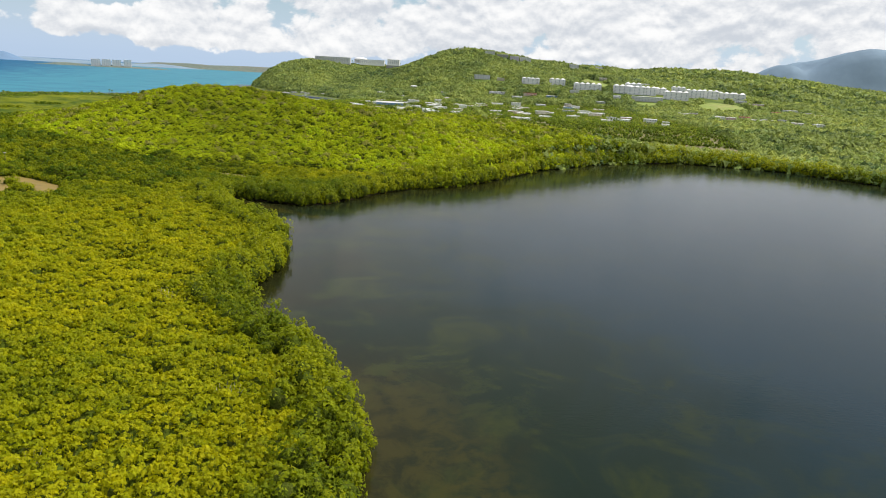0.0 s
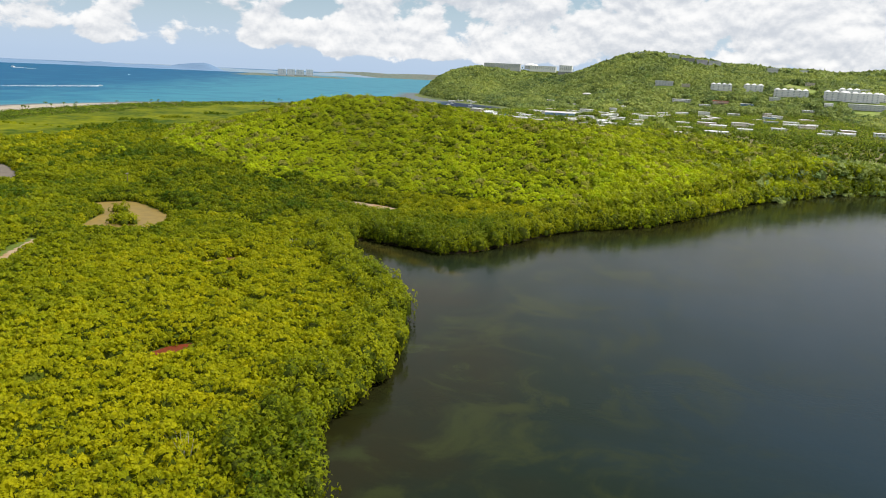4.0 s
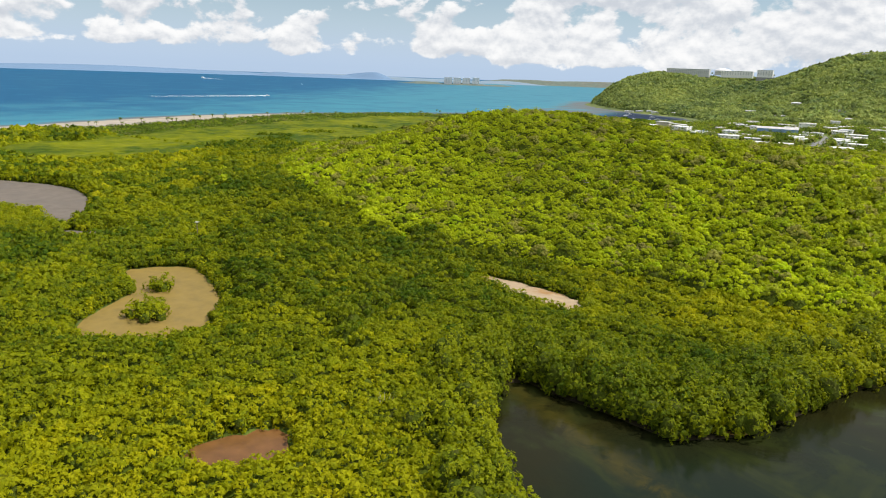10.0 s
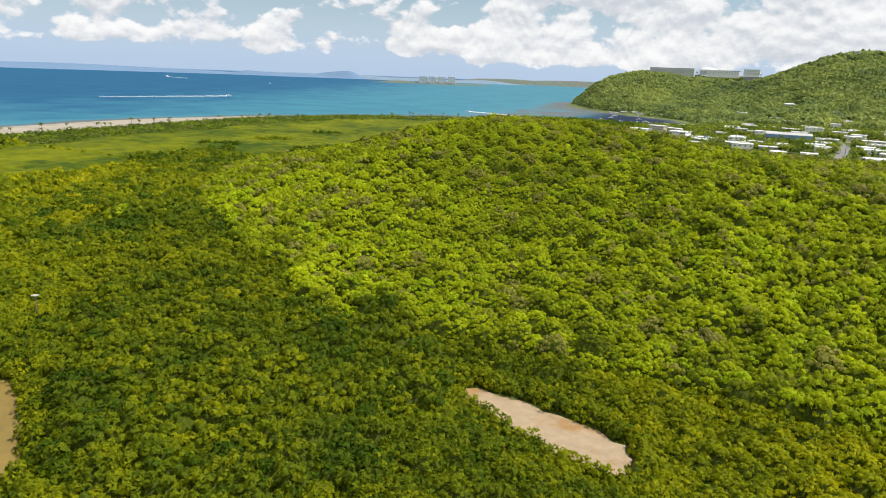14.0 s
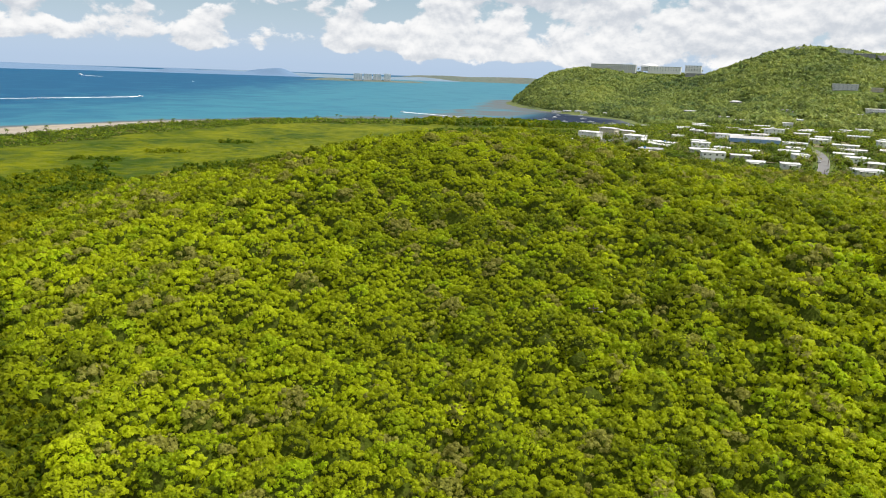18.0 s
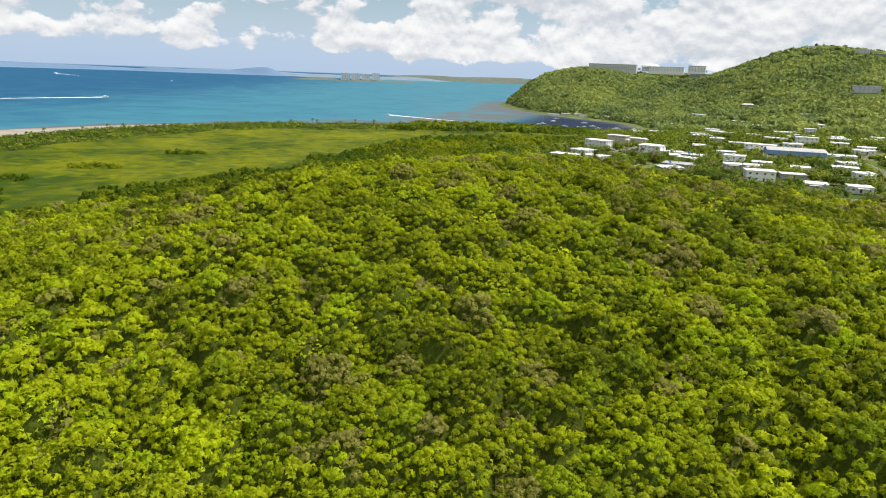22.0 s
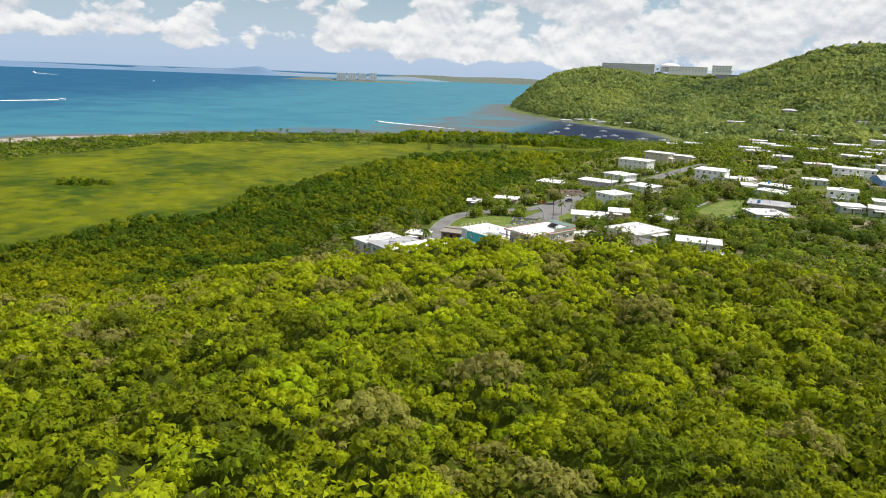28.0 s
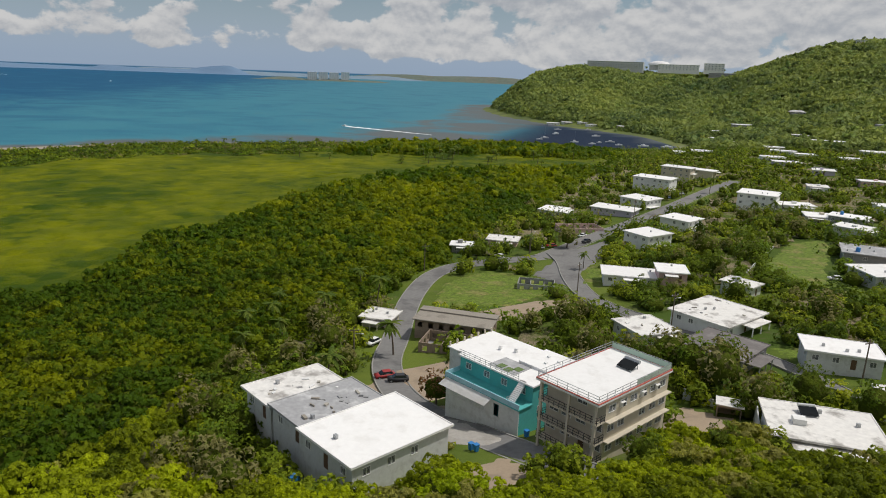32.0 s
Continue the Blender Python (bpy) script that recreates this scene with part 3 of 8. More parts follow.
def crowns(name, x, y, z, radius, tall, tint, cards, leaf, mat, label, category, seed=1, dry=None, level=2):
    """One stand of tree crowns: every crown has its own lumpy mass and loose leaf blades. leaf: half length in metres."""
    rng = np.random.default_rng(seed)
    if not len(x):
        return None
    verts, tints, dries, leans, faces, slots, base = [], [], [], [], [], [], 0
    cards = 2 * cards
    variant = rng.integers(0, 8, len(x))
    turn = rng.uniform(0, 2 * np.pi, len(x))
    for v in range(8):
        sel = variant == v
        count = int(sel.sum())
        if not count:
            continue
        core, core_lean, tris, place, a, b, lean = crown_template(rng, cards, level)
        grow = np.stack([radius[sel], radius[sel], tall[sel]], -1)[:, None]
        at = np.stack([x[sel], y[sel], z[sel]], -1)[:, None]
        c, s = np.cos(turn[sel])[:, None], np.sin(turn[sel])[:, None]

        def turned(p):
            return np.stack([c * p[:, 0] - s * p[:, 1], s * p[:, 0] + c * p[:, 1], np.broadcast_to(p[:, 2], (len(c), len(p)))], -1)

        body = turned(core) * grow + at
        mid = turned(place) * grow + at
        ta, tb = turned(a) * leaf * 1.3, turned(b) * leaf * 1.3
        leaves = np.stack([mid + ta, mid - ta * 0.6 + tb, mid - ta * 0.6 - tb], 2).reshape(count, -1, 3)
        one = np.concatenate([body, leaves], 1)
        k = np.arange(cards)[:, None] * 3 + len(core)
        shape = np.concatenate([tris, k + (0, 1, 2)])
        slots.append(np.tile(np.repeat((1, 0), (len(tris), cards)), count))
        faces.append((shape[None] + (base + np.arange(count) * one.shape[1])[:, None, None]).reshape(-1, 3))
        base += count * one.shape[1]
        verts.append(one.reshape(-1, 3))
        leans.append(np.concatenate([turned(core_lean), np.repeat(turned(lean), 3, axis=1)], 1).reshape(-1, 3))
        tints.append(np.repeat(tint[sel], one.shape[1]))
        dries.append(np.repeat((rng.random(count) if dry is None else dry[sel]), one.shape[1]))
    ob = mesh_from(name, np.concatenate(verts), np.concatenate(faces), [mat, INNER_SHADE], {"tint": np.concatenate(tints), "dry": np.concatenate(dries)}, slots=np.concatenate(slots))
    ob.data.attributes.new("lean", "FLOAT_VECTOR", "POINT").data.foreach_set("vector", np.concatenate(leans).astype(np.float32).ravel())
    return tagged(ob, label, category, kind="stuff")


def canopy(name, box, cell, x, y, radius, tall, tint, inside, mat, label, category, seed, step, blades, floor=0.46, rough_by=0.34):
    """A closed canopy seen from above: the domes of the crowns at x, y grown together into one skin, under rounded
    tufts of leaf blades. Under close tufts the skin is coloured dark as shade. step: from tuft to tuft.
    """
    rng = np.random.default_rng(seed)
    if not len(x):
        return None
    x0, y0 = box[0], box[1]
    nx, ny = int((box[2] - x0) / cell) + 1, int((box[3] - y0) / cell) + 1
    reach = int(radius.max() * 1.2 / cell) + 1
    ox, oy = [v.ravel() for v in np.meshgrid(np.arange(-reach, reach + 1), np.arange(-reach, reach + 1))]
    nudge = rng.uniform(-0.33, 0.33, (2, ny, nx)) * cell
    top, crown = np.full(nx * ny, -1.0), np.full(nx * ny, -1)
    dry = rng.random(len(x)) + 0.12 * smooth((y - 650) / 40)
    phase = rng.uniform(0, 6.283, (2, len(x)))
    for lo in range(0, len(x), 4000):
        k = np.arange(lo, min(lo + 4000, len(x)))
        ix = np.round((x[k] - x0) / cell).astype(int)[:, None] + ox
        iy = np.round((y[k] - y0) / cell).astype(int)[:, None] + oy
        ok = (ix >= 0) & (iy >= 0) & (ix < nx) & (iy < ny)
        ixc, iyc = np.clip(ix, 0, nx - 1), np.clip(iy, 0, ny - 1)
        dx = x0 + ixc * cell + nudge[0][iyc, ixc] - x[k][:, None]
        dy = y0 + iyc * cell + nudge[1][iyc, ixc] - y[k][:, None]
        way = np.arctan2(dy, dx)
        wide = radius[k][:, None] * (1 + 0.13 * np.sin(3 * way + phase[0][k][:, None]) + 0.09 * np.sin(5 * way + phase[1][k][:, None]))
        u = np.hypot(dx, dy) / wide
        up = np.where(u < 1, tall[k][:, None] * (floor + (1 - floor) * np.sqrt(np.maximum(0, 1 - u ** 2.4))), -1.0)
        up[~ok] = -1
        cells, up, who = (iyc * nx + ixc).ravel(), up.ravel(), np.repeat(k, len(ox))
        order = np.argsort(up, kind="stable")
        best, owner = np.full(nx * ny, -1.0), np.full(nx * ny, -1)
        best[cells[order]], owner[cells[order]] = up[order], who[order]
        more = best > top
        top[more], crown[more] = best[more], owner[more]
    gx = (x0 + np.arange(nx) * cell)[None] + nudge[0]
    gy = (y0 + np.arange(ny) * cell)[:, None] + nudge[1]
    gx, gy = gx.ravel(), gy.ravel()
    low = floor * np.median(tall)
    near = top >= 0
    spread = near.reshape(ny, nx).copy()
    for sy, sx in ((0, 1), (0, -1), (1, 0), (-1, 0), (0, 1), (0, -1), (1, 0), (-1, 0)):
        spread |= np.roll(spread, (sy, sx), (0, 1))
    use = spread.ravel()
    core, open_land = inside(gx, gy)
    core = (core & use).reshape(ny, nx)
    for sy, sx in ((0, 1), (0, -1), (1, 0), (-1, 0), (0, 1), (0, -1), (1, 0), (-1, 0)):
        core |= np.roll(core, (sy, sx), (0, 1))
    use = core.ravel() & open_land
    inner = use.reshape(ny, nx).copy()
    for sy, sx in ((0, 1), (0, -1), (1, 0), (-1, 0)):
        inner &= np.roll(use.reshape(ny, nx), (sy, sx), (0, 1))
    rim = use & ~inner.ravel()
    tint_at, dry_at = np.where(near, tint[crown], float(np.mean(tint)) - 0.1), np.where(near, dry[crown], 0.5)
    rough = ripple(gx, gy, 1.0 + cell * 0.5, seed) * 0.5 + ripple(gx, gy, 0.5 + cell * 0.6, seed + 2) * 0.5
    z = np.full(nx * ny, 0.0)
    z[use] = ground_z(gx[use], gy[use]) + np.maximum(top, low)[use] + rough[use] * np.minimum(0.5, 0.12 * np.median(tall))
    z[rim] = z[rim] - 0.55 * np.maximum(top, low)[rim]
    idx = np.arange(nx * ny).reshape(ny, nx)
    quads = np.stack([idx[:-1, :-1], idx[:-1, 1:], idx[1:, 1:], idx[1:, :-1]], -1).reshape(-1, 4)
    quads = quads[use[quads].all(1)]
    back = np.full(nx * ny, -1)
    kept = np.unique(quads)
    back[kept] = np.arange(len(kept))
    skin = np.stack([gx, gy, z], 1)
    tris = np.concatenate([quads[:, [0, 1, 2]], quads[:, [0, 2, 3]]])
    a, b = skin[quads[:, 2]] - skin[quads[:, 0]], skin[quads[:, 3]] - skin[quads[:, 1]]
    face_n = np.cross(a, b)
    area = np.linalg.norm(face_n, axis=1) / 2
    face_n /= 2 * area[:, None] + 1e-9
    normals = np.zeros((nx * ny, 3))
    for corner in range(4):
        np.add.at(normals, quads[:, corner], face_n)
    normals = unit(normals + (0, 0, 1e-6))
    bare = len(kept)
    if not blades:
        ob = mesh_from(name, skin[kept], back[tris], mat, {"tint": tint_at[kept], "dry": dry_at[kept]}, False)
        return tagged(ob, label, category, kind="stuff")
    px, py = scatter(x0, y0, box[2], box[3], step, seed + 7, 0.36)
    ix, iy = np.clip(np.round((px - x0) / cell).astype(int), 0, nx - 1), np.clip(np.round((py - y0) / cell).astype(int), 0, ny - 1)
    at_cell = iy * nx + ix
    ok = back[at_cell] >= 0
    px, py, at_cell = px[ok], py[ok], at_cell[ok]
    count = len(px)
    slope = normals[at_cell]
    wide = 0.60 * step * rng.uniform(0.7, 1.3, count)
    pz = skin[at_cell, 2] - ((px - skin[at_cell, 0]) * slope[:, 0] + (py - skin[at_cell, 1]) * slope[:, 1]) / np.maximum(slope[:, 2], 0.35)
    pz = pz + rng.uniform(-rough_by, rough_by, count) * step
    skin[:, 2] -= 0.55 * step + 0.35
    head = unit(slope + (0, 0, 0.5))
    mould = dome_ways(blades, 0.0)
    spin = rng.uniform(0, 6.283, count)
    c, sn = np.cos(spin)[:, None], np.sin(spin)[:, None]
    out = np.stack([c * mould[:, 0] - sn * mould[:, 1], sn * mould[:, 0] + c * mould[:, 1], np.broadcast_to(mould[:, 2], (count, blades))], -1)
    out = unit(out + rng.normal(size=out.shape) * 0.28 + (head - (0, 0, 1))[:, None] * 0.8)
    at = np.stack([px, py, pz], 1)[:, None] + out * (wide[:, None] * rng.uniform(0.7, 1.0, (count, blades)))[..., None] * (1, 1, 0.85)
    a, b = kite_axes(unit(out + rng.normal(size=out.shape) * 0.3), rng)
    grow = (wide * (2.3 / math.sqrt(blades)))[:, None, None]
    a, b = a * grow, b * grow
    leaf_verts = np.stack([at + a, at - a * 0.6 + b, at - a * 0.6 - b], 2).reshape(-1, 3)
    k = np.arange(count * blades)[:, None] * 3 + bare
    lean = unit(out * 0.9 + head[:, None] * 0.35)
    verts = np.concatenate([skin[kept], leaf_verts])
    faces = np.concatenate([back[tris], k + (0, 1, 2)])
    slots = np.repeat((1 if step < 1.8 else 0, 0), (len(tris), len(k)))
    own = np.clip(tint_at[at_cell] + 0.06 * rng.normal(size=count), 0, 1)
    ob = mesh_from(name, verts, faces, [mat, INNER_SHADE], {"tint": np.concatenate([tint_at[kept], np.repeat(own, 3 * blades)]), "dry": np.concatenate([dry_at[kept], np.repeat(dry_at[at_cell], 3 * blades)])}, True, slots)
    leans = np.concatenate([np.zeros((bare, 3)), np.repeat(lean.reshape(-1, 3), 3, axis=0)])
    ob.data.attributes.new("lean", "FLOAT_VECTOR", "POINT").data.foreach_set("vector", leans.astype(np.float32).ravel())
    return tagged(ob, label, category, kind="stuff")


def scatter(x0, y0, x1, y1, step, seed, jitter=0.42):
    rng = np.random.default_rng(seed)
    xs, ys = np.meshgrid(np.arange(x0, x1, step), np.arange(y0, y1, step * 0.87))
    xs = xs + (np.arange(len(ys)) % 2)[:, None] * step / 2
    return (xs + rng.uniform(-jitter, jitter, xs.shape) * step).ravel(), (ys + rng.uniform(-jitter, jitter, ys.shape) * step).ravel()

# ---------------------------------------------------------------- layout of the settlement
ROADS = {"road_main": ([(-188, 1139), (-206, 1096), (-227, 1035), (-243, 991), (-253, 966), (-261, 941), (-268, 922)], 7.0),
         "road_loop": ([(-268, 922), (-284, 911), (-295, 902), (-299, 888), (-297, 867), (-292, 845), (-287, 828), (-283, 811), (-275, 796), (-266, 785), (-257.5, 778), (-249, 771), (-238, 762), (-233, 758.5)], 6.0),
         "road_branch": ([(-265, 930), (-259, 917), (-254, 894), (-247, 874), (-239, 862), (-228, 852)], 6.0),
         "road_lane": ([(-228, 852), (-206, 833), (-198, 822), (-193, 814), (-184, 800)], 3.6),
         "road_village": ([(-68, 790), (-63, 807), (-55, 845), (-46, 911), (-40, 985), (-47, 1080), (-85, 1150), (-140, 1240), (-180, 1300)], 6.0)}
LAWNS = {"lawn_loop": [(-289, 860), (-292, 880), (-283, 899), (-272, 897), (-261, 890), (-257, 876), (-266, 860), (-284, 855)],
         "lawn_field": [(-198, 914), (-183, 962), (-168, 972), (-171, 945), (-178, 918), (-176, 903), (-170, 887), (-187, 887)],
         "lawn_corner": [(-252, 911), (-247, 915), (-243, 890), (-250, 888)],
         "lawn_garden": [(-204, 838), (-196, 841), (-199, 828)]}
APRON = [(-267, 897), (-264, 915), (-262, 933), (-249, 957), (-246, 940), (-248, 922), (-252, 899), (-251, 876), (-257, 886)]
YARDS = {"dirt_yard": [(-226, 788), (-223, 800), (-213, 795), (-214, 779), (-225, 776)],
         "dirt_bend": [(-268, 858), (-256, 868), (-252, 862), (-262, 851)],
         "rubble_yard": [(-284, 789), (-279, 806), (-268, 819), (-262, 803), (-263, 792), (-272, 781)],
         "car_yard": [(-268, 781), (-263, 790), (-256, 787), (-259, 778)],
         "slope_yard": [(-252, 757), (-246, 765), (-238, 757), (-244, 749)],
         "dirt_corner": [(-262, 866), (-250, 872), (-249, 858), (-258, 848), (-270, 846), (-276, 852)],
         "concrete_yard": [(-172, 925), (-158, 928), (-150, 915), (-166, 912)]}

# x, y, roof top, width, depth, turn, storeys, wall paint, roof, what sets it apart
NEAR_HOUSES = [
    (-261.4, 756.1, 24.3, 11.2, 15.5, -29, 1, "grey_white", "white", "white-roofed grey house with a raised flat slab roof"),
    (-271.2, 762.2, 23.0, 8.6, 13.2, -30, 1, "grey_white", "grey", "grey house with a weather-stained concrete roof"),
    (-279.0, 766.1, 22.6, 7.2, 12.0, -30, 1, "grey_white", "stained", "pale house with a stained white flat roof"),
    (-203.6, 785.5, 21.5, 14.2, 10.8, 2, 1, "white", "stained", "low white house with a stained flat roof and solar heater"),
    (-229.8, 838.9, 14.1, 10.0, 10.5, 40, 1, "grey_white", "stained", "low pale house with a weathered white roof"),
    (-213.6, 852.7, 15.4, 17.0, 14.5, 57, 1, "white", "stained", "broad white house with a blotched flat roof"),
    (-213.8, 827.6, 16.4, 13.0, 12.5, 63, 1, "grey", "dark", "low house with a dark grey flat roof"),
    (-192.2, 829.0, 18.7, 13.4, 8.0, 0, 1, "grey_white", "white", "long white-roofed house with an open porch"),
    (-236.5, 893.0, 11.4, 15.5, 9.5, 8, 1, "white", "white", "long white bungalow beside the road bend"),
    (-224.5, 892.0, 14.3, 8.0, 9.0, 8, 1, "pink", "white", "pink upper unit with a white flat roof"),
    (-233.1, 949.3, 12.4, 13.5, 11.5, 52, 2, "white", "white", "two-storey white house with a flat roof"),
    (-220.8, 987.9, 11.9, 12.0, 13.0, 61, 2, "white", "white", "two-storey white house along the road"),
    (-239.8, 1042.5, 10.0, 14.0, 15.0, 60, 2, "white", "white", "two-storey white house with a broad roof"),
    (-250.5, 1019.4, 7.9, 11.4, 20.0, 75, 1, "lilac", "white", "long lilac bungalow with a white roof"),
    (-234.6, 1094.7, 13.9, 13.0, 21.0, 72, 3, "white", "white", "three-storey white apartment block"),
    (-278.4, 1010.7, 6.1, 12.0, 11.0, 80, 1, "grey_white", "white", "small white-roofed house by the mangroves"),
    (-295.5, 838.0, 7.4, 7.4, 7.0, 0, 1, "cream", "stained", "small hut with a patchy white roof"),
    (-299.7, 926.1, 5.6, 7.2, 6.0, 12, 1, "grey", "white", "small grey shed with a pale roof"),
    (-287.0, 940.3, 6.0, 11.0, 8.0, 5, 1, "pink", "stained", "small pink house with a stained roof"),
    (-185.2, 1043.9, 17.2, 16.0, 17.0, 76, 3, "white", "white", "three-storey white block with blue annex"),
    (-154.3, 1005.0, 16.0, 9.6, 13.3, 67, 1, "grey", "white", "grey house with a white flat roof"),
    (-157.6, 981.0, 16.1, 9.7, 11.3, 60, 1, "grey_white", "white", "pale house with a white flat roof"),
    (-162.4, 935.0, 16.7, 14.0, 16.0, 82, 1, "grey", "grey", "unfinished grey concrete house with open bays"),
    (-166.2, 905.0, 17.5, 13.0, 12.0, 24, 1, "grey_white", "white", "low white-roofed house beside the lawn"),
    (-205.7, 884.8, 14.6, 6.1, 8.7, 60, 1, "grey_white", "stained", "small white-roofed house among trees"),
    (-186.6, 803.0, 20.0, 9.0, 10.4, 4, 1, "white", "stained", "low white-roofed house on the slope"),
    (-222, 1139, 15.5, 10.0, 18.0, 70, 2, "cream", "white", "two-storey cream house along the road"),
    (-207, 1158, 12.5, 9.0, 16.0, 70, 1, "cream", "white", "long low cream house along the road")]
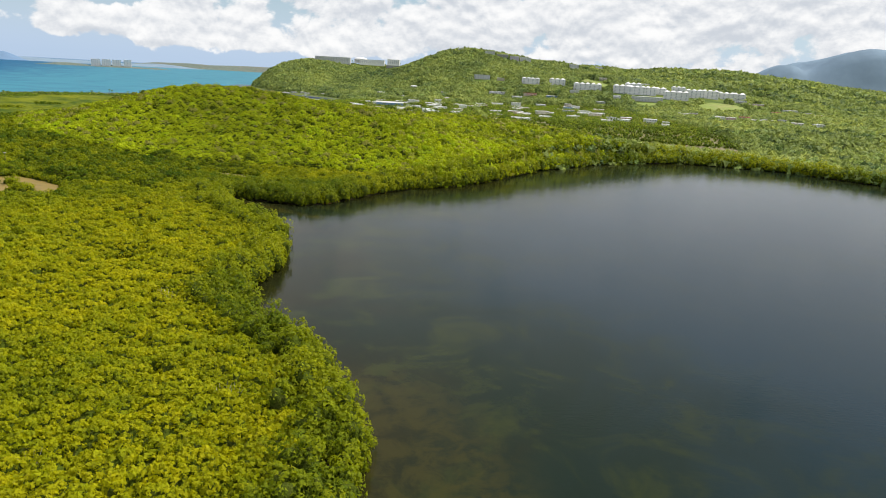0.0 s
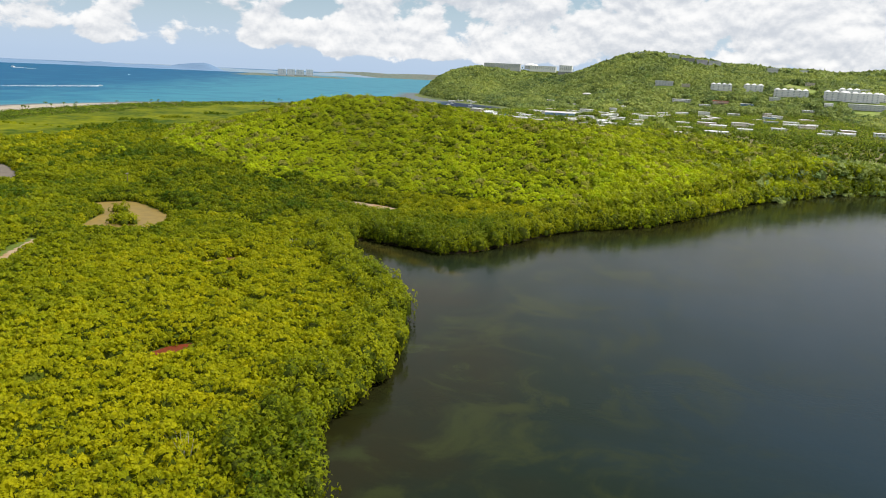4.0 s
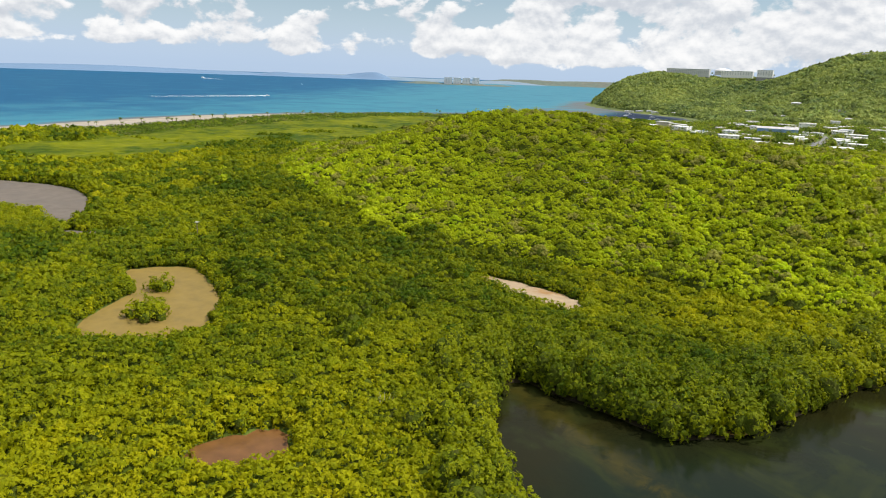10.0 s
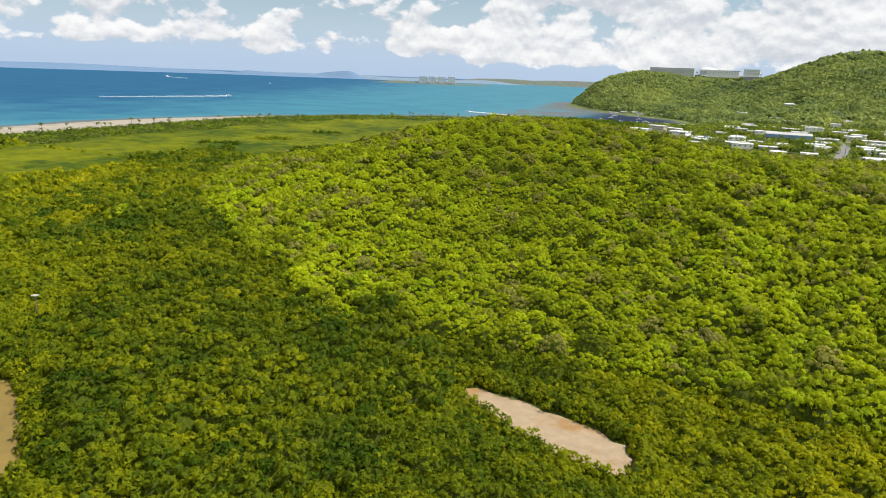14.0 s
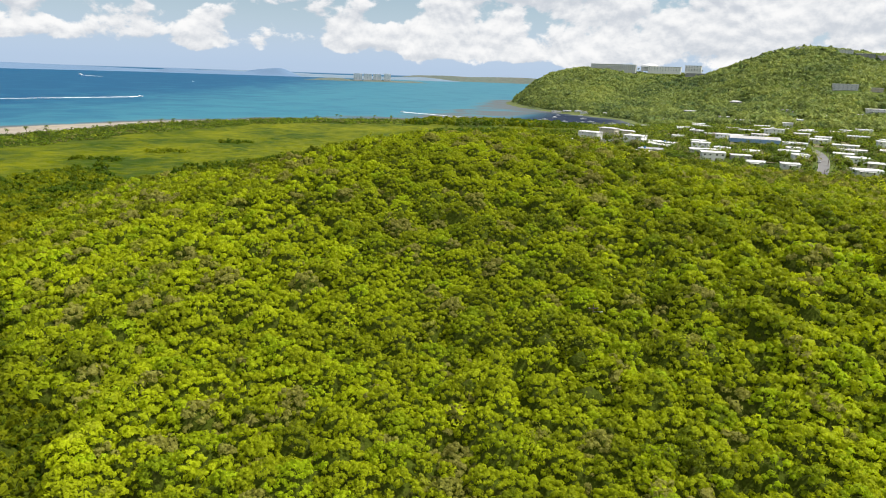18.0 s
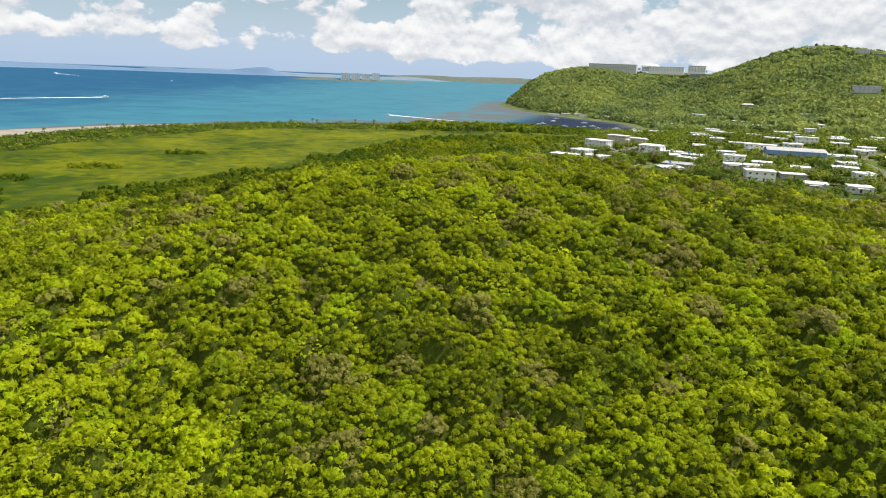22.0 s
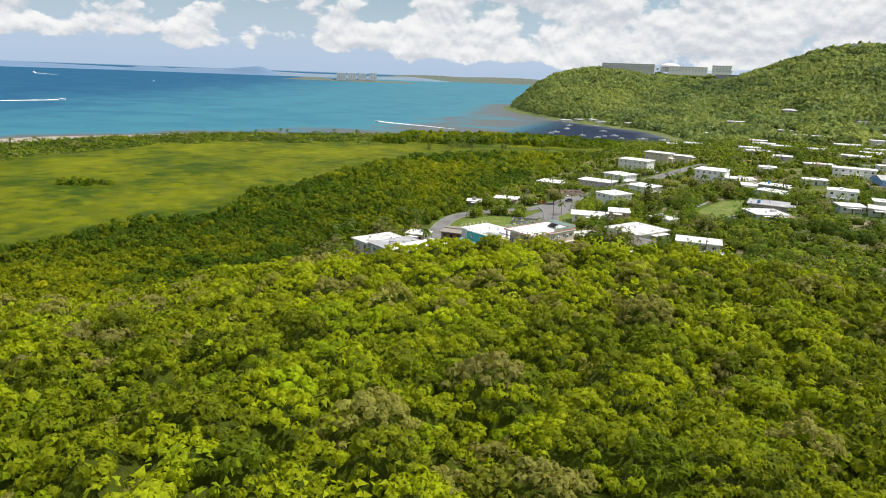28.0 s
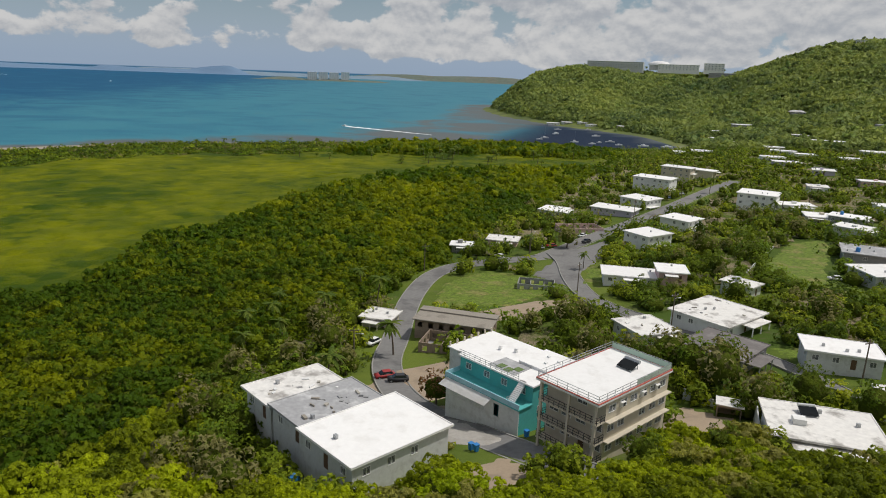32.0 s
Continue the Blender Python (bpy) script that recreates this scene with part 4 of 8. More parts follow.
# far houses: x, y, width, depth, turn, storeys, wall paint, roof
FAR_HOUSES = [
    (-118, 877, 15, 10, 6, 2, "white", "white"), (-129, 939, 10, 9, 8, 1, "white", "white"), (-118, 932, 10, 11, -9, 1, "grey_white", "stained"),
    (-111, 956, 11, 9, -9, 1, "white", "white"), (-127, 972, 13, 10, -9, 2, "white", "white"), (-100, 889, 13, 9, 5, 1, "grey", "stained"),
    (-104, 1075, 23, 10, -8, 2, "white", "white"), (-130, 1039, 13, 9, 5, 1, "grey_white", "white"), (-82, 1192, 19, 9, -14, 1, "grey", "white"),
    (-60, 1158, 18, 9, 2, 2, "white", "stained"), (-35, 1150, 13, 9, -16, 1, "cream", "white"), (-132, 1366, 22, 9, -6, 1, "white", "white"),
    (-134, 1174, 12, 11, -6, 1, "lilac", "white"), (-53, 1030, 19, 9, -5, 1, "white", "white"), (-66, 938, 13, 10, -5, 1, "white", "white"),
    (-72, 861, 11, 10, 2, 1, "white", "stained"), (-16, 990, 18, 10, -7, 1, "white", "stained"), (-27, 908, 15, 11, 1, 1, "white", "white"),
    (-31, 850, 15, 11, 10, 1, "white", "white"), (-14, 1036, 19, 10, -12, 1, "grey_white", "white"), (-28, 1088, 15, 10, 1, 1, "white", "white"),
    (-92, 862, 10, 10, -3, 1, "grey_white", "white"), (-30, 942, 12, 9, -10, 1, "white", "white"), (-20, 876, 12, 11, -16, 1, "cream", "white"),
    (-62, 905, 10, 9, 6, 1, "white", "white"), (-58, 975, 12, 10, 6, 1, "grey_white", "white"), (-150, 1100, 10, 10, -4, 1, "white", "stained"),
    (-165, 1010, 10, 11, 0, 1, "cream", "white"), (-92, 925, 10, 9, -8, 1, "white", "white"), (10, 940, 13, 10, 4, 1, "white", "white"),
    (8, 880, 13, 10, 7, 1, "white", "white"), (12, 1005, 13, 11, -13, 1, "pink", "white"), (-75, 1120, 15, 10, -1, 1, "white", "stained"),
    (-20, 1120, 13, 9, -13, 1, "white", "white"), (-8, 832, 10, 10, 8, 1, "white", "white"), (20, 1065, 12, 10, -1, 2, "white", "white"),
    (-170, 1041, 16, 9, 12, 1, "white", "white"), (-54, 1385, 24, 13, 4, 1, "grey_white", "white"), (-82, 1440, 30, 14, 0, 2, "grey", "white"),
    (-103, 1477, 15, 11, 0, 2, "grey", "stained"), (-7, 1468, 14, 10, 8, 1, "white", "white"), (4, 1440, 24, 10, 5, 1, "grey_white", "white"),
    (-158, 1452, 30, 12, 4, 1, "white", "white"), (-147, 1237, 18, 10, 3, 1, "lilac", "white"), (-181, 1490, 20, 10, 5, 1, "white", "white"),
    (-200, 1360, 18, 9, 3, 1, "white", "white"), (-148, 1568, 28, 12, 4, 2, "grey", "white"), (-176, 1535, 16, 10, 0, 1, "white", "white"),
    (76, 1500, 17, 10, 0, 1, "white", "white"), (34, 1495, 24, 10, 3, 1, "grey_white", "white"), (-13, 1526, 22, 12, 5, 2, "lilac", "grey"),
    (47, 812, 17, 10, -8, 1, "white", "white"), (67, 1018, 15, 10, -5, 1, "white", "white"), (98, 1040, 22, 11, -5, 1, "pink", "white"),
    (87, 845, 22, 10, -8, 1, "white", "white"), (62, 905, 18, 10, -6, 1, "white", "white"), (197, 1165, 19, 10, -10, 1, "blue", "grey"),
    (215, 1115, 24, 11, -10, 1, "white", "white"), (213, 948, 14, 9, -8, 1, "white", "white"), (245, 985, 18, 10, -12, 1, "white", "white"),
    (284, 920, 9, 8, -10, 1, "white", "white"), (306, 1440, 20, 11, -12, 1, "white", "white"), (100, 1522, 34, 13, -3, 2, "grey_white", "white"),
    (-383, 1640, 16, 8, 30, 1, "white", "white"), (-366, 1652, 13, 8, 30, 1, "grey_white", "white"), (-345, 1648, 11, 7, 30, 1, "white", "white"),
    (-330, 1628, 14, 8, 35, 1, "white", "white"), (-290, 1612, 10, 7, 30, 1, "cream", "white"), (-220, 1330, 9, 7, 5, 1, "white", "white"),
    (-120, 1330, 16, 10, 5, 1, "white", "white"), (-95, 1290, 14, 9, 0, 1, "grey_white", "white"), (-150, 1290, 18, 10, 8, 1, "white", "white"),
    (-60, 1250, 16, 10, 0, 1, "lilac", "white"), (-20, 1240, 18, 11, 4, 1, "white", "white"), (20, 1300, 18, 10, 0, 1, "white", "white"),
    (-40, 1330, 20, 10, 0, 1, "white", "white"), (50, 1180, 16, 10, -4, 1, "cream", "white"), (110, 1140, 18, 10, -6, 1, "white", "white"),
    (130, 950, 16, 10, -8, 1, "white", "white"), (150, 1060, 14, 9, -8, 1, "cream", "white"), (120, 1300, 20, 11, -5, 1, "grey_white", "white"),
    (60, 1380, 18, 10, 0, 1, "white", "white"), (180, 1400, 20, 10, -5, 1, "white", "white"), (221, 1308, 20, 10, -8, 2, "blue", "white"),
    (227, 1184, 20, 11, -9, 1, "white", "white"), (280, 1330, 21, 12, -10, 1, "pink", "white"), (220, 1058, 18, 10, -8, 2, "cream", "white"),
    (235, 1020, 13, 11, -9, 1, "white", "grey"), (263, 1044, 15, 12, -9, 1, "pink", "white"), (278, 971, 17, 10, -10, 2, "grey_white", "white"),
    (302, 977, 8, 11, -10, 1, "white", "white"), (347, 1480, 14, 12, -11, 1, "white", "white"), (399, 1202, 16, 10, -12, 2, "grey_white", "white"),
    (420, 1214, 12, 11, -12, 1, "cream", "grey"), (430, 1125, 18, 12, -13, 1, "white", "white"), (443, 1108, 14, 10, -13, 2, "pink", "white"),
    (475, 1133, 17, 11, -14, 1, "pink", "red"), (464, 1065, 14, 12, -13, 1, "white", "white"), (486, 1073, 18, 10, -14, 2, "white", "white"),
    (510, 1080, 11, 11, -14, 1, "grey_white", "grey"), (502, 1014, 14, 12, -14, 1, "cream", "white"), (520, 990, 14, 10, -14, 2, "white", "white"),
    (627, 1453, 28, 11, -17, 1, "pink", "white"), (666, 1389, 28, 12, -17, 1, "grey_white", "white"), (615, 1320, 26, 10, -16, 2, "pink", "red"),
    (675, 1345, 23, 11, -18, 1, "white", "grey"), (666, 1288, 22, 12, -17, 1, "grey_white", "white"), (169, 1506, 28, 10, -7, 2, "cream", "red"),
    (140, 1490, 20, 11, -7, 1, "white", "white"), (213, 1495, 24, 12, -8, 1, "blue", "white"), (266, 1529, 19, 10, -9, 2, "grey_white", "white"),
    (606, 1486, 25, 11, -16, 1, "white", "grey"), (436, 1620, 26, 12, -13, 1, "white", "white"), (475, 1668, 16, 10, -14, 2, "grey_white", "white"),
    (359, 1690, 18, 11, -11, 1, "cream", "white"), (106, 997, 20, 12, -6, 1, "white", "white")]

scatter_rng = random.Random(77)
for row in range(8):
    for column in range(8):
        hx, hy = -125 + 52 * column + scatter_rng.uniform(-16, 16), 1010 + 56 * row + scatter_rng.uniform(-18, 18)
        if all(math.hypot(hx - h[0], hy - h[1]) > 30 for h in FAR_HOUSES) and math.hypot(hx + 86, hy - 1013) > 42 and abs(hx + 45) > 18 and scatter_rng.random() < 0.75:
            FAR_HOUSES.append((hx, hy, scatter_rng.uniform(11, 19), scatter_rng.uniform(8, 11), scatter_rng.uniform(-8, 8), scatter_rng.choice((1, 1, 2)), scatter_rng.choice(("white", "white", "grey_white", "cream", "pink")), "white"))


def corner_points(x, y, w, d, turn, grow=0.0):
    c, s = math.cos(radians(turn)), math.sin(radians(turn))
    return [(x + c * u - s * v, y + s * u + c * v) for u, v in ((-w / 2 - grow, -d / 2 - grow), (w / 2 + grow, -d / 2 - grow), (w / 2 + grow, d / 2 + grow), (-w / 2 - grow, d / 2 + grow))]


CLEARINGS += [(corner_points(h[0] + 1, h[1] - 2.5, h[3], h[4] + 4, h[5]), 2.4) for h in NEAR_HOUSES]
CLEARINGS += [(corner_points(x, y - 4, w, d + 8, t), 2.5) if x < 95 else (corner_points(x - 3, y - 17, w, d + 34, t), 2.5) for x, y, w, d, t, *_ in FAR_HOUSES]
CLEARINGS += [(p, 0.5) for p in (*LAWNS.values(), *YARDS.values(), APRON)]
CLEARINGS += [(corner_points(-250, 784, 15.5, 14, -28), 2.0), (corner_points(-234.2, 774.4, 9.8, 17.1, -30), 2.0), (corner_points(-273.7, 832.9, 19.6, 12, 4), 1.5),
              (corner_points(-263, 882, 12, 8, 10), 1.0), (corner_points(-262, 975, 20, 12, 30), 1.0), (corner_points(-86, 1013, 40, 22, 3), 2.0), (corner_points(-102, 762, 14, 11, 5), 2.0)]
for road, width in ROADS.values():
    for (ax, ay), (bx, by) in zip(road, road[1:]):
        length = math.hypot(bx - ax, by - ay)
        CLEARINGS.append((corner_points((ax + bx) / 2, (ay + by) / 2, length, width, math.degrees(math.atan2(by - ay, bx - ax))), 3.6))

# hillside blocks of flats: x, y of the front, width, storeys, roof caps
CONDOMINIUMS = [(180, 1612, 40, 4, 4), (240, 1608, 36, 4, 3), (299, 1554, 60, 4, 5), (367, 1520, 38, 5, 3), (396, 1509, 38, 5, 3), (424, 1505, 24, 5, 2), (447, 1515, 25, 4, 2), (468, 1469, 50, 5, 4),
                (514, 1498, 35, 5, 3), (551, 1506, 35, 5, 3), (592, 1522, 36, 4, 3), (626, 1540, 28, 4, 2), (495, 1544, 30, 4, 3), (400, 1560, 36, 4, 3)]
FAR_BLOCKS = [row[:3] for row in CONDOMINIUMS] + [(404, 1457, 62), (70, 1640, 36), (112, 1632, 18), (-338, 2020, 104), (-228, 2032, 74), (-168, 2040, 38), (-100, 2060, 72),
              (95, 1868, 26), (128, 1862, 30), (160, 1866, 24), (190, 1880, 28), (322, 1903, 24), (394, 1926, 18), (-85, 1636, 18)]
HILL_FIELDS = {"hill_field": [(283, 1656), (325, 1714), (358, 1629), (346, 1562), (326, 1570)],
               "east_field": [(494, 1424), (538, 1462), (588, 1450), (594, 1378), (541, 1342), (491, 1344)],
               "warehouse_field": [(366, 1404), (376, 1440), (442, 1438), (397, 1396)]}
CLEARINGS += [(p, 1.0) for p in HILL_FIELDS.values()]
CLEARINGS += [(corner_points(x, y - 16, w, 44, -4), 2.0) for x, y, w in FAR_BLOCKS]


def in_town(x, y):
    return (hill_height(x, y) < 12) & (y > 772 - 0.12 * (x + 250)) & (x > -312 + 0.08 * (y - 800)) & (y < 1420)


def stand(name, box, step, where, radius, tall, tint, mat, label, category, seed, leaf=0.30, counts=(64, 34, 14), rings=(125, 235), tint_spread=0.2, levels=(2, 1, 1), spread=(0.75, 1.3), lift=0.42):
    """A stand of woods over a box of the plan; fuller crowns near the flight line, plainer ones far off."""
    x, y = scatter(*box, step, seed)
    ok = wood_mask(x, y)
    ok[ok] = where(x[ok], y[ok])
    x, y = x[ok], y[ok]
    rng = np.random.default_rng(seed + 50)
    z = ground_z(x, y)
    r = radius * rng.uniform(*spread, len(x))
    h = np.minimum(tall * rng.uniform(0.68, 1.35, len(x)), 2.4 * r)
    t = np.clip(tint + tint_spread * rng.normal(size=len(x)), 0, 1)
    d = line_distance(x, y, CAMERA_LINE)
    for ring, (lo, hi) in enumerate(((-1, rings[0]), (rings[0], rings[1]), (rings[1], 1e9))):
        sel = (d > lo) & (d <= hi)
        crowns(name, x[sel], y[sel], z[sel] + h[sel] * lift, r[sel], h[sel] * 0.72, t[sel], counts[ring], leaf * (1.0, 1.35, 2.0)[ring], mat, label, category, seed + ring, level=levels[ring])


def cover(name, box, step, where, radius, tall, tint, mat, label, category, seed, rings=((130, 1.3, 1.4, 13), (250, 2.0, 2.1, 9), (1e9, 3.0, 3.4, 6)), tint_spread=0.15, floor=0.46, spread=(0.75, 1.3), rough_by=0.34):
    """A closed stand over a box of the plan, in rings round the flight line: (reach, skin step, tuft step, blades to a tuft)."""
    x, y = scatter(*box, step, seed)
    ok = wood_mask(x, y)
    ok[ok] = where(x[ok], y[ok])
    x, y = x[ok], y[ok]
    rng = np.random.default_rng(seed + 50)
    r = radius * rng.uniform(*spread, len(x))
    h = tall * rng.uniform(0.72, 1.3, len(x)) * (r / radius) ** 0.4
    t = np.clip((tint(x, y) if callable(tint) else tint) + tint_spread * rng.normal(size=len(x)) - 0.14 * slope_edge(x, y), 0, 1)
    open_edge = np.maximum(smooth((14 - line_distance(x, y, TRACK[:3])) / 8), np.maximum(smooth((12 + inside_distance(x, y, SAND_PATCH)) / 7), smooth((9 + inside_distance(x, y, POND)) / 6)))
    for polygon in (RED_POND, RED_PUDDLE, BROWN_POND, SWALE):
        open_edge = np.maximum(open_edge, smooth((7 + inside_distance(x, y, polygon)) / 5))
    h = h * (1 - 0.42 * slope_edge(x, y)) * (1 - 0.5 * open_edge)
    d = line_distance(x, y, CAMERA_LINE)
    last = -1.0
    for ring, (reach, cell, tuft, blades) in enumerate(rings):
        sel = (d > last - 8) & (d <= reach + 8)

        def inside(px, py, last=last, reach=reach):
            far = line_distance(px, py, CAMERA_LINE)
            land = wood_mask(px, py)
            ok = land & (far > last) & (far <= reach)
            ok[ok] = where(px[ok], py[ok])
            return ok, land

        if sel.any():
            part_box = (x[sel].min() - 4, y[sel].min() - 4, x[sel].max() + 4, y[sel].max() + 4)
            canopy(name, part_box, cell, x[sel], y[sel], r[sel], h[sel], t[sel], inside, mat, label, category, seed + ring, tuft, blades, floor, rough_by)
        last = reach


def dark_foot(x, y):
    return (x < -307 + 5 * ripple(x, y, 9.0, 1.0)) & (y > 712 + 0.4 * (x + 307)) & (hill_height(x, y) < 18)


def slope_edge(x, y):
    """How near the woods come to the first houses on the slope, where they stay low."""
    return smooth((y - 722) / 22) * smooth((x + 318) / 14) * smooth((-120 - x) / 30)


def lowland(x, y):
    return (hill_height(x, y) < 2.2) & (y < 760)


def fringe(x, y):
    return inside_distance(x, y, LAGOON) > -11 - 5 * smooth((y - 330) / 30) + 4 * ripple(x, y, 9.0, 2.0)


def in_dark_belt(x, y):
    return inside_distance(x, y, DARK_BELT) + 9 * ripple(x, y, 11.0, 4.0) > 0


def meadow_share(x, y):
    edge = -392 + 14 * ripple(x, y, 30.0, 1.0) - 0.25 * np.maximum(0, 800 - y) + 0.9 * np.maximum(0, y - 1060)
    return smooth((edge - x) / 12) * smooth((y - 470 - 12 * ripple(x, y, 40.0)) / 30) * smooth((-inside_distance(x, y, COAST) - 88 - 14 * ripple(x, y, 22.0, 6.0)) / 14)


# low mangrove west of the lagoon
cover("mangrove_thicket", (-330, -120, 60, 62), 4.0, lambda x, y: lowland(x, y) & ~fringe(x, y) & (x > -325) & (y <= 58), 3.2, 4.0, 0.6, MANGROVE, "dense low yellow-green mangrove thicket", "mangrove", 17,
      ((250, 2.6, 2.6, 6), (1e9, 4.0, 0, 0)), tint_spread=0.10, floor=0.35)
cover("mangrove_thicket", (-330, 54, 60, 480), 3.0, lambda x, y: lowland(x, y) & ~fringe(x, y) & ~in_dark_belt(x, y) & (x > -325) & (y > 58),
      2.3, 4.0, lambda x, y: 0.64 - 0.12 * smooth((y - 150) / 90) - 0.17 * smooth((y - 270) / 60) + 0.14 * smooth((x + 140) / 30) * smooth((y - 380) / 20) - 0.08 * smooth((-150 - x) / 60), MANGROVE, "dense low yellow-green mangrove thicket", "mangrove", 11, ((70, 1.2, 0.98, 8), (130, 1.4, 1.2, 8), (250, 1.9, 1.8, 8), (1e9, 3.0, 3.2, 6)), tint_spread=0.08, floor=0.5, rough_by=0.16)
# tall rounded mangroves along the water
stand("mangrove_fringe", (-130, 10, 420, 680), 3.7, lambda x, y: fringe(x, y) & (y < 690), 3.3, 7.8, 0.36, MANGROVE, "tall dark-green mangroves along the lagoon's edge", "mangrove", 21,
      0.34, (110, 56, 18), tint_spread=0.07)
stand("mangrove_skirt", (-130, 10, 420, 680), 2.2, lambda x, y: (inside_distance(x, y, LAGOON) > -3.2) & (y < 690), 1.8, 3.6, 0.34, MANGROVE, "low dark mangrove branches hanging over the water", "mangrove", 26,
      0.32, (40, 20, 8), tint_spread=0.10, levels=(1, 1, 1))
cover("dark_mangrove", (-480, 330, -140, 700), 3.6, lambda x, y: in_dark_belt(x, y) & (hill_height(x, y) < 6), 2.9, 5.6, 0.24, MANGROVE, "dark-green mangrove belt at the hill's foot", "mangrove", 31, tint_spread=0.10, floor=0.3)
# dry forest on the hill
cover("dry_forest", (-400, 415, 150, 840), 3.2, lambda x, y: (hill_height(x, y) >= 2.2) & ~(in_dark_belt(x, y) & (hill_height(x, y) < 6)) & (line_distance(x, y, CAMERA_LINE) < 340) & ~in_town(x, y) & ~dark_foot(x, y),
      2.5, 5.8, lambda x, y: 0.62 - 0.26 * smooth((y - 510) / 70) + 0.13 * smooth((y - 650) / 40) - 0.10 * smooth((y - 715) / 20) - 0.05 * smooth((-270 - x) / 40) - 0.26 * smooth((x + 226) / 26) * smooth((y - 630) / 50) + 0.10 * smooth((-226 - x) / 14) * smooth((y - 685) / 25), FOREST, "mixed dry forest in yellow-green, olive and grey", "forest", 41, ((30, 1.2, 0.9, 24), (60, 1.2, 1.15, 17), (120, 1.4, 1.4, 13), (240, 1.9, 1.9, 10), (1e9, 3.0, 3.2, 7)), tint_spread=0.15, floor=0.10, spread=(0.55, 1.75))
stand("emergent_tree_crowns", (-380, 420, 100, 800), 13.0, lambda x, y: (hill_height(x, y) >= 5) & ~in_town(x, y) & ~dark_foot(x, y) & (slope_edge(x, y) < 0.1), 3.3, 7.2, 0.48, FOREST, "broad bright-green tree crowns above the forest", "forest", 46, 0.27,
      (110, 50, 14), tint_spread=0.28, levels=(1, 1, 1), spread=(0.6, 1.6))
cover("meadow_mangrove", (-700, 460, -240, 1350), 4.5, lambda x, y: (meadow_share(x, y) > 0.5) & ~in_town(x, y), 4.0, 2.6, 0.24, MANGROVE, "smooth low light-green mangrove meadow", "mangrove", 51,
      ((300, 2.2, 0, 0), (1e9, 3.6, 0, 0)), tint_spread=0.09, floor=0.8)
stand("meadow_bushes", (-560, 690, -420, 1000), 3.2, lambda x, y: np.maximum.reduce([1 - ((x - a) / 22) ** 2 - ((y - b - 0.3 * (x - a)) / 9) ** 2 for a, b in ((-496, 785), (-504, 729), (-501, 867))]) + 0.6 * ripple(x, y, 6.0, 2.0) > 0.45,
      2.2, 3.4, 0.16, MANGROVE, "dark-green bushes standing in the mangrove meadow", "mangrove", 56, 0.36, (40, 30, 20), tint_spread=0.1, levels=(1, 1, 1))
cover("foot_mangrove", (-470, 690, -200, 1330), 3.6, lambda x, y: (meadow_share(x, y) <= 0.5) & (y > 700) & ((hill_height(x, y) < 2.2) | dark_foot(x, y)) & ~in_town(x, y) & (x < -250) & (-inside_distance(x, y, COAST) > 25),
      2.9, 5.2, 0.17, MANGROVE, "dark-green mangrove belt below the houses", "mangrove", 61, ((160, 1.3, 1.5, 13), (290, 2.0, 2.2, 9), (1e9, 3.0, 3.4, 6)), tint_spread=0.09, floor=0.3)
cover("west_scrub", (-700, -120, -300, 620), 5.0, lambda x, y: (meadow_share(x, y) <= 0.5) & ~in_dark_belt(x, y) & (hill_height(x, y) < 2.2) & (line_distance(x, y, CAMERA_LINE) >= 180) & (x < -325),
      3.8, 4.4, 0.36, MANGROVE, "low mangrove scrub behind the ponds", "mangrove", 71, ((200, 1.6, 1.9, 10), (300, 2.0, 2.4, 8), (1e9, 3.0, 3.6, 6)), tint_spread=0.16)
stand("coast_scrub", (-720, 560, -200, 1380), 7.0, lambda x, y: (-inside_distance(x, y, COAST) < 92) & (x < -235), 4.0, 2.3, 0.30, GARDEN, "dry olive scrub behind the beach", "scrub", 76, 0.4, (30, 20, 10), tint_spread=0.18)
stand("garden_trees", (-315, 770, 330, 1420), 5.6, lambda x, y: in_town(x, y) & (ripple(x, y, 13.0, 5.0) + 0.5 * ripple(x, y, 5.0, 1.0) > -0.4 + 0.2 * (y > 1000) + 0.16 * (x > -140) - 0.5 * (x > 120)), 3.4, 4.4, 0.42, GARDEN,
      "mixed green garden trees between the houses", "trees", 81, 0.34, (80, 30, 7), (190, 330), tint_spread=0.22, levels=(2, 1, 1), spread=(0.5, 1.5), lift=0.3)
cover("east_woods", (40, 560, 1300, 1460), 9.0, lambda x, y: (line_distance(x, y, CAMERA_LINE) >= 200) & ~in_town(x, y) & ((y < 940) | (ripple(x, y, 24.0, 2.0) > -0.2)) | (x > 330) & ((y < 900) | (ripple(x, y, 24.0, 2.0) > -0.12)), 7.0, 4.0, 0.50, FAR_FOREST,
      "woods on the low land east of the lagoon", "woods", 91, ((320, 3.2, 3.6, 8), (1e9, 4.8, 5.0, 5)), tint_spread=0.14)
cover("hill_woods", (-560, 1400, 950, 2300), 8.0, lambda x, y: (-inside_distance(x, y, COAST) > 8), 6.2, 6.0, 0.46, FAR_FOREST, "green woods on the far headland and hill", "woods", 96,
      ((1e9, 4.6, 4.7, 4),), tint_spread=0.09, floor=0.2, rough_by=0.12)


